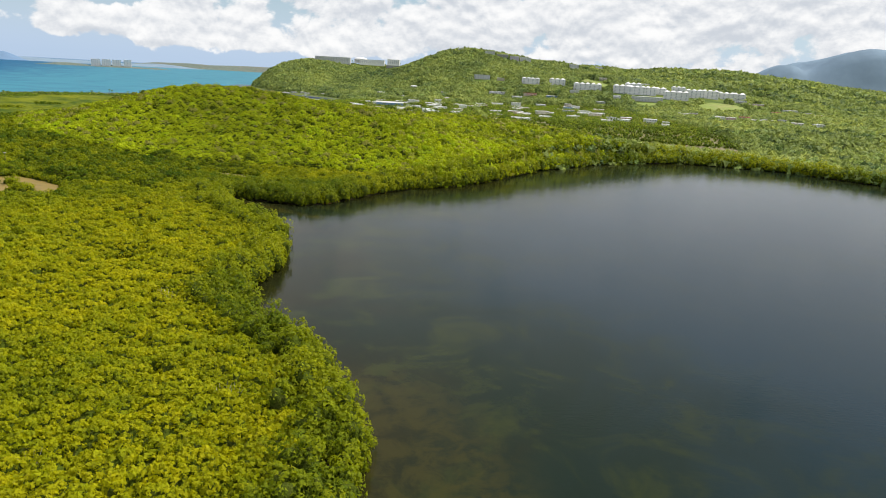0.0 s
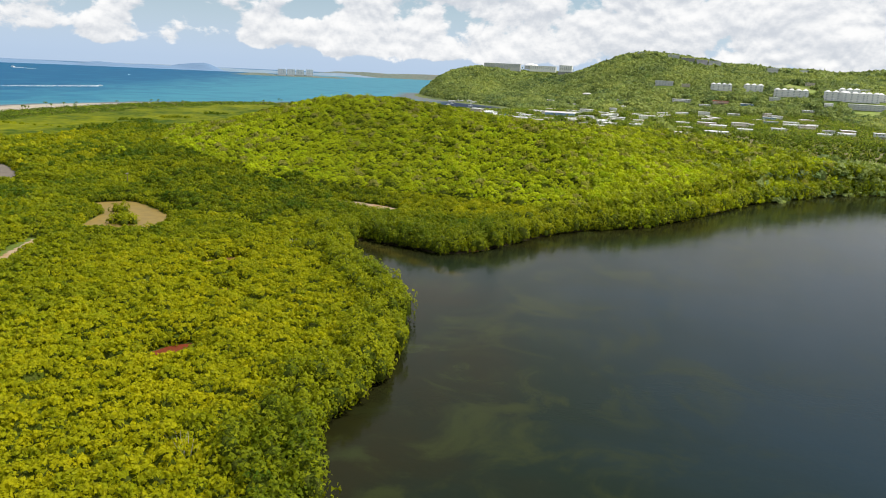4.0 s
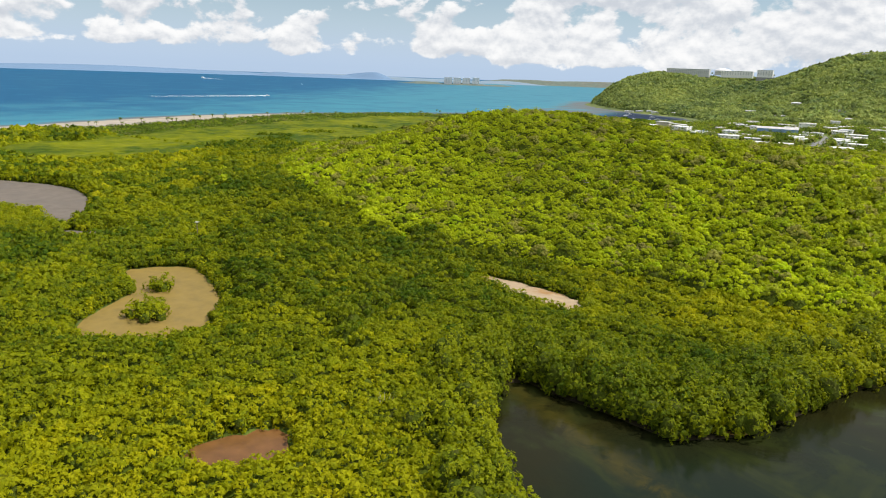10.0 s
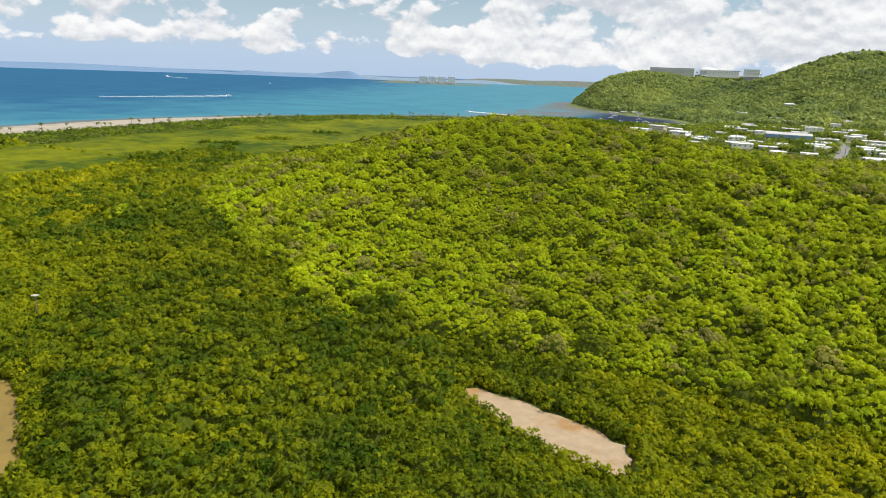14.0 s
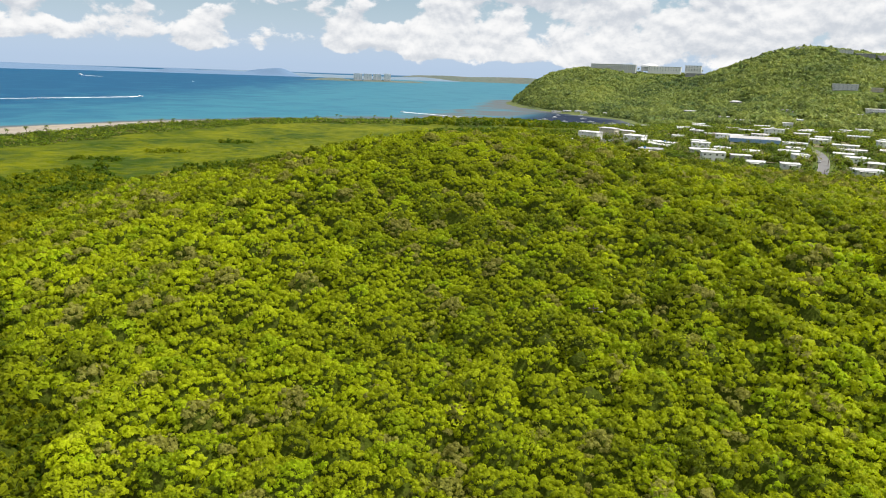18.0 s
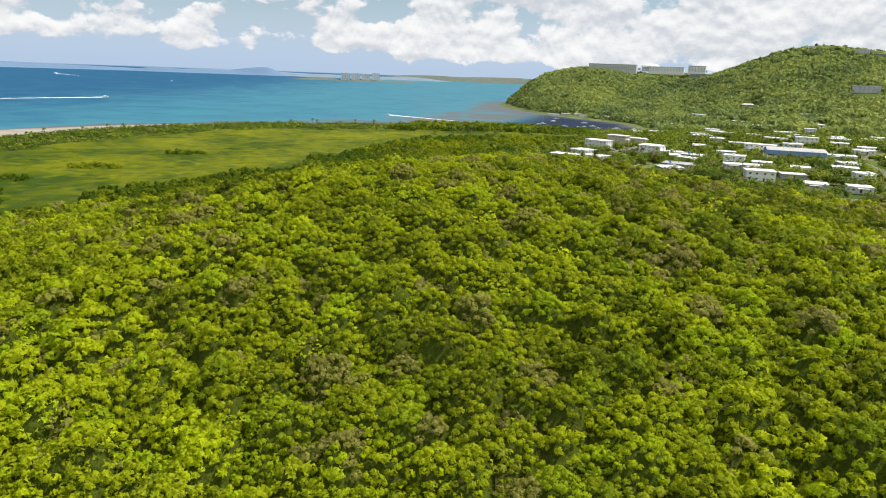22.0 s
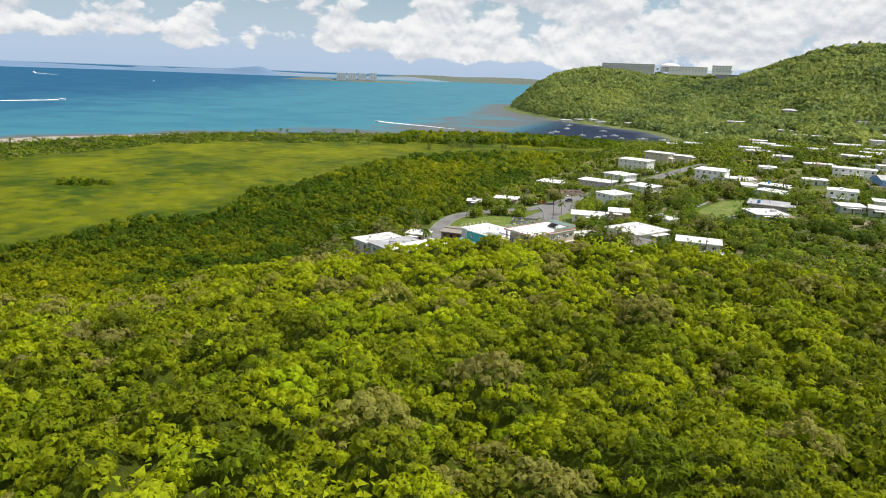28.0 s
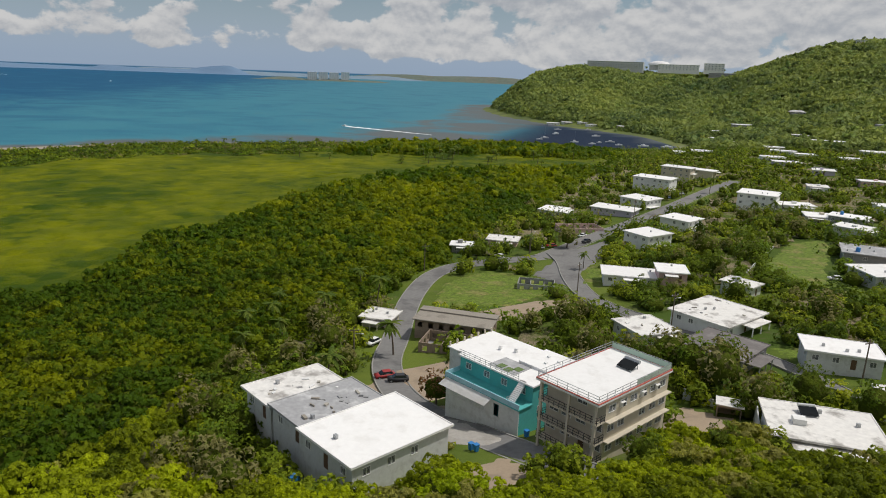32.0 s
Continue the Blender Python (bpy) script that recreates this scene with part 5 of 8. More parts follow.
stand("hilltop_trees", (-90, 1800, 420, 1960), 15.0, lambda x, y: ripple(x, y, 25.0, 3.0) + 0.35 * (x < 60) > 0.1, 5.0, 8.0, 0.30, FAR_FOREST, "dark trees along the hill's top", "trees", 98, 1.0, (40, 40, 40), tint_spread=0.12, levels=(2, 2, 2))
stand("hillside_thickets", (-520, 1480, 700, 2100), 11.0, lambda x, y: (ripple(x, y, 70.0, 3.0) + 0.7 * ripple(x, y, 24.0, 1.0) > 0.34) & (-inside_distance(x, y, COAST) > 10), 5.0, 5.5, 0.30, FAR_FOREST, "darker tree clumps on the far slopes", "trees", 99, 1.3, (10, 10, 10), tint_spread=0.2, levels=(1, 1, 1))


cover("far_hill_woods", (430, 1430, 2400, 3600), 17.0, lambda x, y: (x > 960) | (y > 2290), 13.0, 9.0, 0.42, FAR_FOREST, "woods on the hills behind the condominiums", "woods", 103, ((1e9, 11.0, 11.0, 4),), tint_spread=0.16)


# bushes round the ponds and bare flats
def pond_rim(x, y):
    near = np.full(len(x), -99.0)
    for polygon in (POND, RED_POND, RED_PUDDLE, BROWN_POND, SAND_PATCH, SWALE, MUDFLAT):
        near = np.maximum(near, inside_distance(x, y, polygon))
    return (near > -3.4) & (near < -1.2)


stand("pond_bushes", (-490, 215, -95, 450), 1.7, pond_rim, 1.7, 2.6, 0.44, MANGROVE, "low mangrove bushes round ponds and bare flats", "mangrove", 101, 0.32, (40, 30, 20), (170, 300), tint_spread=0.12, levels=(1, 1, 1))


def clump(x, y):
    deep = np.full(len(x), -99.0)
    for polygon in CLUMPS:
        deep = np.maximum(deep, inside_distance(x, y, polygon))
    return deep > 0


def standing_clumps():
    x, y = scatter(-490, 310, -195, 450, 2.6, 111)
    sel = clump(x, y)
    x, y = x[sel], y[sel]
    rng = np.random.default_rng(112)
    r = rng.uniform(1.9, 3.2, len(x))
    crowns("mangrove_clump", x, y, np.full(len(x), 1.6), r, r * rng.uniform(0.9, 1.3, len(x)), np.clip(0.36 + 0.1 * rng.normal(size=len(x)), 0, 1), 46, 0.36, MANGROVE, "dark-green mangrove clumps standing in mud and shallow water", "mangrove", 113, level=1)


standing_clumps()


# undergrowth closing the view between crowns, its dark green standing in for shade
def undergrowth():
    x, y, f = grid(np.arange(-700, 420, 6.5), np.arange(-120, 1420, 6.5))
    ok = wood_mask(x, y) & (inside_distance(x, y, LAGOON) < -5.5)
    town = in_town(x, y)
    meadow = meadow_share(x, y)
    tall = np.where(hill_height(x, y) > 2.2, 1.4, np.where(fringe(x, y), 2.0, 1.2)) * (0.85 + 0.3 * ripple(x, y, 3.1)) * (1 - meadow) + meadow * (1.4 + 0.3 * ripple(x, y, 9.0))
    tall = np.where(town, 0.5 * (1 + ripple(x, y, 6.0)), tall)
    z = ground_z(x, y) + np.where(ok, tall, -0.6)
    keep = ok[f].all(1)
    tagged(mesh_from("undergrowth", np.stack([x, y, z], 1), f[keep], UNDERGROWTH, {"meadow": meadow, "garden": town.astype(float)}, False), "undergrowth sheet beneath the crowns, shade painted in dark green", "undergrowth", kind="stuff")


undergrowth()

# ---------------------------------------------------------------- building kit
WALLS = {"white": material("white plaster", (0.80, 0.80, 0.79), 0.8, stain=(0.50, 0.48, 0.44), stain_scale=0.5, stain_amount=0.35, grain=0.06, grain_scale=2, random_value=0.08),
         "grey_white": material("pale grey plaster", (0.60, 0.61, 0.61), 0.85, stain=(0.36, 0.35, 0.33), stain_scale=0.6, stain_amount=0.45, grain=0.08, grain_scale=2, random_value=0.08),
         "grey": material("bare grey concrete", (0.31, 0.31, 0.31), 0.9, stain=(0.19, 0.18, 0.17), stain_scale=0.5, stain_amount=0.6, grain=0.12, grain_scale=3, random_value=0.1),
         "cream": material("cream plaster", (0.57, 0.51, 0.41), 0.85, stain=(0.42, 0.37, 0.28), stain_scale=0.5, stain_amount=0.4, grain=0.07, grain_scale=2),
         "pink": material("faded pink plaster", (0.60, 0.42, 0.40), 0.85, stain=(0.42, 0.30, 0.28), stain_scale=0.5, stain_amount=0.4, grain=0.07, grain_scale=2),
         "lilac": material("lilac plaster", (0.52, 0.47, 0.58), 0.85, stain=(0.40, 0.36, 0.44), stain_scale=0.5, stain_amount=0.4, grain=0.07, grain_scale=2),
         "blue": material("blue plaster", (0.20, 0.33, 0.55), 0.8, stain=(0.14, 0.22, 0.36), stain_scale=0.5, stain_amount=0.4, grain=0.07, grain_scale=2),
         "teal": material("teal plaster", (0.085, 0.42, 0.41), 0.75, stain=(0.09, 0.30, 0.29), stain_scale=0.6, stain_amount=0.4, grain=0.08, grain_scale=2),
         "brown": material("raw brown brickwork plaster", (0.30, 0.23, 0.18), 0.92, stain=(0.17, 0.13, 0.11), stain_scale=0.5, stain_amount=0.7, grain=0.15, grain_scale=3)}
ROOFS = {"white": material("white roof coating", (0.84, 0.83, 0.82), 0.7, stain=(0.62, 0.60, 0.57), stain_scale=0.35, stain_amount=0.35, grain=0.04, grain_scale=1.5, random_value=0.05),
         "stained": material("stained white roof coating", (0.76, 0.74, 0.71), 0.8, stain=(0.26, 0.24, 0.22), stain_scale=0.28, stain_amount=0.85, grain=0.12, grain_scale=1.2),
         "grey": material("weathered grey roof", (0.36, 0.36, 0.37), 0.9, stain=(0.66, 0.66, 0.66), stain_scale=0.3, stain_amount=0.6, grain=0.16, grain_scale=1.5),
         "dark": material("dark grey roof felt", (0.17, 0.155, 0.15), 0.9, stain=(0.30, 0.28, 0.27), stain_scale=0.3, stain_amount=0.5, grain=0.15, grain_scale=1.5),
         "red": material("red metal roof", (0.52, 0.075, 0.07), 0.5, stain=(0.36, 0.05, 0.05), stain_scale=0.4, grain=0.06)}
FASCIA = material("red painted fascia", (0.50, 0.13, 0.10), 0.7, grain=0.08)
TRIM = material("white trim", (0.78, 0.78, 0.77), 0.6, grain=0.05)
GLASS = material("dark window glass", (0.018, 0.022, 0.026), 0.08, specular=0.5)
# pale grey base colour stands in for sky mirrored in far panes
FAR_GLASS = material("window glass with painted sky reflection", (0.36, 0.39, 0.42), 0.25, specular=0.5)
LOUVRE = material("aluminium louvre", (0.42, 0.43, 0.44), 0.45, metal=0.4, grain=0.06)
IRON = material("dark iron", (0.045, 0.045, 0.048), 0.6)
STEEL = material("galvanised steel", (0.45, 0.46, 0.47), 0.4, metal=0.7, grain=0.1)
WOOD = material("weathered pole wood", (0.16, 0.125, 0.095), 0.9, grain=0.3, grain_scale=6)
DOOR = material("brown door", (0.13, 0.075, 0.045), 0.6, grain=0.15)
ASPHALT = material("worn asphalt", (0.20, 0.195, 0.19), 0.92, stain=(0.105, 0.10, 0.10), stain_scale=0.12, stain_amount=0.7, grain=0.14, grain_scale=1.2, bump=0.2)
KERB = material("pale kerb concrete", (0.30, 0.29, 0.27), 0.9, grain=0.2, stain=(0.16, 0.15, 0.13), stain_scale=0.4)
EARTH = material("pale bare earth", (0.36, 0.28, 0.20), 0.95, stain=(0.24, 0.19, 0.14), stain_scale=0.25, stain_amount=0.7, grain=0.14)
FORECOURT = material("pale concrete", (0.40, 0.375, 0.345), 0.9, stain=(0.28, 0.26, 0.23), stain_scale=0.25, stain_amount=0.6, grain=0.12, grain_scale=1.5)
HILL_GRASS = material("hill grass", (0.20, 0.255, 0.05), 0.95, stain=(0.26, 0.25, 0.09), stain_scale=0.02, stain_amount=0.7, grain=0.3, grain_scale=0.2)
LAWN = material("mown lawn", (0.120, 0.175, 0.016), 0.9, stain=(0.235, 0.205, 0.070), stain_scale=0.16, stain_amount=0.8, grain=0.5, grain_scale=0.9, bump=1.0, bump_distance=0.3)
OLD_ROOF = material("mossy old roof slab", (0.30, 0.27, 0.23), 0.95, stain=(0.16, 0.14, 0.12), stain_scale=0.25, stain_amount=0.8, grain=0.2)
DEADWOOD = material("bleached dead wood", (0.42, 0.39, 0.34), 0.9, grain=0.25, grain_scale=6)
PLASTIC_BLUE = material("blue plastic", (0.03, 0.20, 0.52), 0.45)


def boxes_mesh(name, rows, mat):
    """One mesh out of boxes x0, y0, z0, x1, y1, z1."""
    verts, faces = [], []
    for x0, y0, z0, x1, y1, z1 in rows:
        n = len(verts)
        verts += [(x0, y0, z0), (x1, y0, z0), (x1, y1, z0), (x0, y1, z0), (x0, y0, z1), (x1, y0, z1), (x1, y1, z1), (x0, y1, z1)]
        faces += [(n, n + 3, n + 2, n + 1), (n + 4, n + 5, n + 6, n + 7), (n, n + 1, n + 5, n + 4), (n + 1, n + 2, n + 6, n + 5), (n + 2, n + 3, n + 7, n + 6), (n + 3, n, n + 4, n + 7)]
    me = bpy.data.meshes.new(name)
    me.from_pydata(verts, [], faces)
    me.materials.append(mat)
    return me


def part(name, me, parent, label="", place=(0, 0, 0), turn=0.0):
    """Link a mesh as one part under a thing or a part."""
    ob = new(name, me)
    ob.parent = parent
    ob.location, ob.rotation_euler = place, (0, 0, radians(turn))
    return tagged(ob, label)


def to_mesh(bm, name, mat, smoothed=False):
    me = bpy.data.meshes.new(name)
    if smoothed:
        for f in bm.faces:
            f.smooth = True
    bm.to_mesh(me)
    bm.free()
    me.materials.append(mat)
    return me


def thing(name, place, turn, label, category, group=""):
    ob = new(name)
    ob.empty_display_size = 0.5
    ob.location, ob.rotation_euler = place, (0, 0, radians(turn))
    return tagged(ob, label, category, group)


KEPT = {}


def wall_mesh(name, x0, length, z0, z1, holes, mat, y0=0.0, thick=0.2):
    """One closed wall along x with real openings (x0, x1, z0, z1) through it."""
    xs = sorted({x0, x0 + length, *(v for h in holes for v in h[:2])})
    zs = sorted({z0, z1, *(v for h in holes for v in h[2:])})
    solid = {}
    for i in range(len(xs) - 1):
        for j in range(len(zs) - 1):
            u, v = (xs[i] + xs[i + 1]) / 2, (zs[j] + zs[j + 1]) / 2
            solid[i, j] = z0 < v < z1 and not any(h[0] < u < h[1] and h[2] < v < h[3] for h in holes)
    verts, index, faces = [], {}, []

    def at(i, j, back):
        key = (i, j, back)
        if key not in index:
            index[key] = len(verts)
            verts.append((xs[i], y0 + thick * back, zs[j]))
        return index[key]

    for (i, j), filled in solid.items():
        if not filled:
            continue
        faces.append((at(i, j, 0), at(i + 1, j, 0), at(i + 1, j + 1, 0), at(i, j + 1, 0)))
        faces.append((at(i, j, 1), at(i, j + 1, 1), at(i + 1, j + 1, 1), at(i + 1, j, 1)))
        for (di, dj), (p, q) in {(-1, 0): ((i, j + 1), (i, j)), (1, 0): ((i + 1, j), (i + 1, j + 1)), (0, -1): ((i, j), (i + 1, j)), (0, 1): ((i + 1, j + 1), (i, j + 1))}.items():
            if not solid.get((i + di, j + dj), False):
                faces.append((at(*p, 0), at(*p, 1), at(*q, 1), at(*q, 0)))
    me = bpy.data.meshes.new(name)
    me.from_pydata(verts, [], faces)
    me.materials.append(mat)
    return me


def window_meshes(w, h):
    key = ("window", w, h)
    if key not in KEPT:
        e = 0.07
        panes = [(-w / 2 + e, -0.03, e, h - e), (0.03, w / 2 - e, e, h - e)]
        slats = [(-w / 2 + e, 0.0, e + i * 0.16, w / 2 - e, 0.05, e + i * 0.16 + 0.05) for i in range(int((h - 2 * e) / 0.16))]
        KEPT[key] = (wall_mesh("window", -w / 2, w, 0, h, panes, TRIM, -0.05, 0.15), boxes_mesh("pane", [(-w / 2 + e, 0.06, e, w / 2 - e, 0.09, h - e)], GLASS), boxes_mesh("louvre", slats, LOUVRE))
    return KEPT[key]


def door_meshes(w, h):
    key = ("door", w, h)
    if key not in KEPT:
        KEPT[key] = (boxes_mesh("door", [(-w / 2 + 0.03, 0.04, 0, w / 2 - 0.03, 0.09, h - 0.03), (-w / 2 + 0.15, 0.02, 0.2, w / 2 - 0.15, 0.045, h * 0.45), (-w / 2 + 0.15, 0.02, h * 0.52, w / 2 - 0.15, 0.045, h - 0.2)], DOOR),
                     boxes_mesh("handle", [(w / 2 - 0.16, -0.03, 1.0, w / 2 - 0.1, 0.05, 1.06)], STEEL))
    return KEPT[key]


SIDES = ((0, -0.5, 0), (0.5, 0, 90), (0, 0.5, 180), (-0.5, 0, -90))


def facade(root, w, d, z0, top, storeys, paint, rng, spacing=3.3, door=True, louvred=True, sides=(0, 1, 2, 3), win=(1.25, 1.15), storey=2.85, plain=()):
    """Four walls with windows in real openings, top down."""
    for k in sides:
        length, off = (w, d) if k % 2 == 0 else (d, w)
        sx, sy, turn = SIDES[k]
        holes, spots = [], []
        count = max(1, int(length / spacing))
        for s in range(storeys):
            sill = top - storey * (s + 1) + 1.0
            for i in range(count):
                at = (i + 0.5) * length / count + rng.uniform(-0.2, 0.2)
                if s == storeys - 1 and door and k == 0 and i == count // 2:
                    if sill - 1.0 > z0 - 0.1:
                        holes.append((at - 0.5, at + 0.5, sill - 0.95, sill + 1.1))
                        spots.append(("door", at, sill - 0.95))
                elif rng.random() < 0.86 and k not in plain:
                    holes.append((at - win[0] / 2, at + win[0] / 2, sill, sill + win[1]))
                    spots.append(("window", at, sill))
        wall = part("wall", wall_mesh("wall", 0.0, length, z0, top, holes, WALLS[paint]), root)
        c, sn = math.cos(radians(turn)), math.sin(radians(turn))
        # outer face of this side: shift so that the strip runs inwards
        ox, oy = sx * w, sy * d
        # trim the two cross walls so that corners butt
        shrink = 0.0 if k % 2 == 0 else 0.2
        wall.rotation_euler = (0, 0, radians(turn))
        wall.location = (ox - c * length / 2, oy - sn * length / 2, 0)
        if shrink:
            wall.scale = ((length - 0.4) / length, 1, 1)
            wall.location = (ox - c * (length - 0.4) / 2, oy - sn * (length - 0.4) / 2, 0)
        for kind, at, z in spots:
            u = (at - length / 2) * ((length - 0.4) / length if shrink else 1)
            place = (ox + c * u, oy + sn * u, z)
            if kind == "window":
                frame_me, pane_me, slat_me = window_meshes(*win)
                window = part("window", frame_me, root, "", place, turn)
                part("pane", pane_me, window)
                if louvred:
                    part("louvre", slat_me, window)
            else:
                leaf_me, handle_me = door_meshes(1.0, 2.05)
                door_ob = part("door", leaf_me, root, "", place, turn)
                part("handle", handle_me, door_ob)


def flat_roof(root, w, d, top, roof, over=0.55, thick=0.22, lip=0.1, fascia=None):
    a, b = w / 2 + over, d / 2 + over
    slab = part("roof", boxes_mesh("roof", [(-a, -b, top, a, b, top + thick)], ROOFS[roof]), root)
    bm = bmesh.new()
    rings = [[bm.verts.new((sx * (a - t), sy * (b - t), top + thick + z)) for sx, sy in ((-1, -1), (1, -1), (1, 1), (-1, 1))] for t, z in ((0, -0.02), (0, lip), (0.16, lip), (0.16, -0.02))]
    for p, q in zip(rings, rings[1:] + rings[:1]):
        for k in range(4):
            bm.faces.new((p[k], p[(k + 1) % 4], q[(k + 1) % 4], q[k]))
    for v in bm.verts:
        if v.co.z < top + thick and abs(v.co.x) > a - 0.1:
            v.co.x *= (a + 0.004) / a
            v.co.y *= (b + 0.004) / b
    part("roof_rim", to_mesh(bm, "roof_rim", fascia or ROOFS[roof]), slab)
    return slab


def railing(name, points, high, mat, parent, step=1.5):
    """Posts and three rails along a line of corner points."""
    rows = []
    for (ax, ay, az), (bx, by, bz) in zip(points, points[1:]):
        length = math.hypot(bx - ax, by - ay)
        count = max(1, round(length / step))
        for i in range(count + 1):
            x, y, z = (ax + (bx - ax) * i / count, ay + (by - ay) * i / count, az + (bz - az) * i / count)
            rows.append((x - 0.03, y - 0.03, z, x + 0.03, y + 0.03, z + high))
        for level in (high, high * 0.62, high * 0.25):
            rows.append((min(ax, bx) - 0.025, min(ay, by) - 0.025, az + level - 0.03, max(ax, bx) + 0.025, max(ay, by) + 0.025, az + level + 0.03))
    return part(name, boxes_mesh(name, rows, mat), parent)


def base_under(x, y, w, d, turn):
    pts = corner_points(x, y, w, d, turn) + [(x, y)]
    return float(min(ground_z(np.array([p[0] for p in pts]), np.array([p[1] for p in pts]))))


def box_house(x, y, top, w, d, turn, storeys, paint, roof, label, seed, louvred=True, group="", porch_too=True):
    rng = random.Random(seed)
    base = base_under(x, y, w, d, turn) - 0.4
    root = thing("house", (x, y, base), turn, label, "house", group)
    high = top - 0.3 - base
    facade(root, w, d, 0.0, high, storeys, paint, rng, louvred=louvred, plain=() if louvred else (2,) if y < 1230 and x < 95 else (1, 2, 3))
    flat_roof(root, w, d, high, roof, 0.4 + 0.5 * rng.random())
    part("floor_slab", boxes_mesh("floor_slab", [(-w / 2 + 0.21, -d / 2 + 0.21, high - 2.95, w / 2 - 0.21, d / 2 - 0.21, high - 2.8)], WALLS["grey"]), root)
    more = random.Random(seed + 900)
    if more.random() < 0.65 and porch_too:
        # porch or carport slab on posts before the front
        a, b = sorted((more.uniform(-w / 2, -w / 8), more.uniform(w / 8, w / 2)))
        z, deep = high - 2.85 * (storeys - 1) - 0.35, more.uniform(2.2, 3.4)
        porch = part("porch_roof", boxes_mesh("porch_roof", [(a, -d / 2 - deep, z - 0.16, b, -d / 2 - 0.005, z)], ROOFS[roof]), root)
        post_me = boxes_mesh("post", [(-0.1, -0.1, 0, 0.1, 0.1, z - 0.17)], WALLS[paint])
        for u in (a + 0.25, (a + b) / 2, b - 0.25):
            part("post", post_me, porch, "", (u, -d / 2 - deep + 0.25, 0))
    if more.random() < 0.5 and porch_too:
        u, v = more.uniform(-w / 4, w / 4), more.uniform(-d / 5, d / 5)
        part("roof_hatch", boxes_mesh("roof_hatch", [(u - 0.9, v - 0.8, high + 0.22, u + 0.9, v + 0.8, high + 0.22 + more.uniform(0.5, 1.3))], WALLS[paint]), root)
    if louvred:
        for i in range(more.randint(1, 3)):
            u, v = more.uniform(-w / 2 + 1, w / 2 - 1), more.uniform(-d / 2 + 1, d / 2 - 1)
            part("roof_vent", boxes_mesh("roof_vent", [(u, v, high + 0.22, u + 0.55, v + 0.4, high + 0.8)], LOUVRE), root)
    return root


def roof_scraps(root, high, seed, count, spread):
    """Loose boards, sheets and rubble lying about on a flat roof."""
    rnd = random.Random(seed)
    for k in range(count):
        u, v = rnd.uniform(-spread[0], spread[0]), rnd.uniform(-spread[1], spread[1])
        a, b, c = rnd.uniform(0.3, 1.3), rnd.uniform(0.1, 0.5), rnd.uniform(0.05, 0.3)
        part("roof_scrap", boxes_mesh("roof_scrap", [(-a / 2, -b / 2, 0, a / 2, b / 2, c)], rnd.choice((DEADWOOD, TRIM, WALLS["grey"], OLD_ROOF))), root, "", (u, v, high + 0.221), rnd.uniform(0, 180))


LABELLED = {}
for n, (x, y, top, w, d, turn, storeys, paint, roof, label) in enumerate(NEAR_HOUSES):
    LABELLED[n] = box_house(x, y, top, w, d, turn, storeys, paint, roof, label, 100 + n, porch_too=n > 2)
for n, count in ((1, 16), (2, 9), (5, 10), (4, 5)):
    x, y, top, w, d, turn = NEAR_HOUSES[n][:6]
    roof_scraps(LABELLED[n], top - 0.3 - (base_under(x, y, w, d, turn) - 0.4), 500 + n, count, (w / 2 - 1, d / 2 - 1))
PAINT_WORDS = {"white": "white", "grey_white": "pale grey", "grey": "grey", "cream": "cream", "pink": "pink", "lilac": "lilac", "blue": "blue"}
ROOF_WORDS = {"white": "white flat roof", "grey": "grey flat roof", "stained": "stained flat roof", "red": "red roof", "dark": "dark flat roof"}
for n, (x, y, w, d, turn, storeys, paint, roof) in enumerate(FAR_HOUSES):
    storeys = 2 if x > 330 else storeys
    base = base_under(x, y, w, d, turn)
    box_house(x, y, base + 0.6 + 2.9 * storeys + 0.3, w, d, turn, storeys, paint, roof,
              f"{'two-storey' if storeys > 1 else 'low'} {PAINT_WORDS[paint]} house with a {ROOF_WORDS[roof]}", 300 + n, False, "houses of the village")


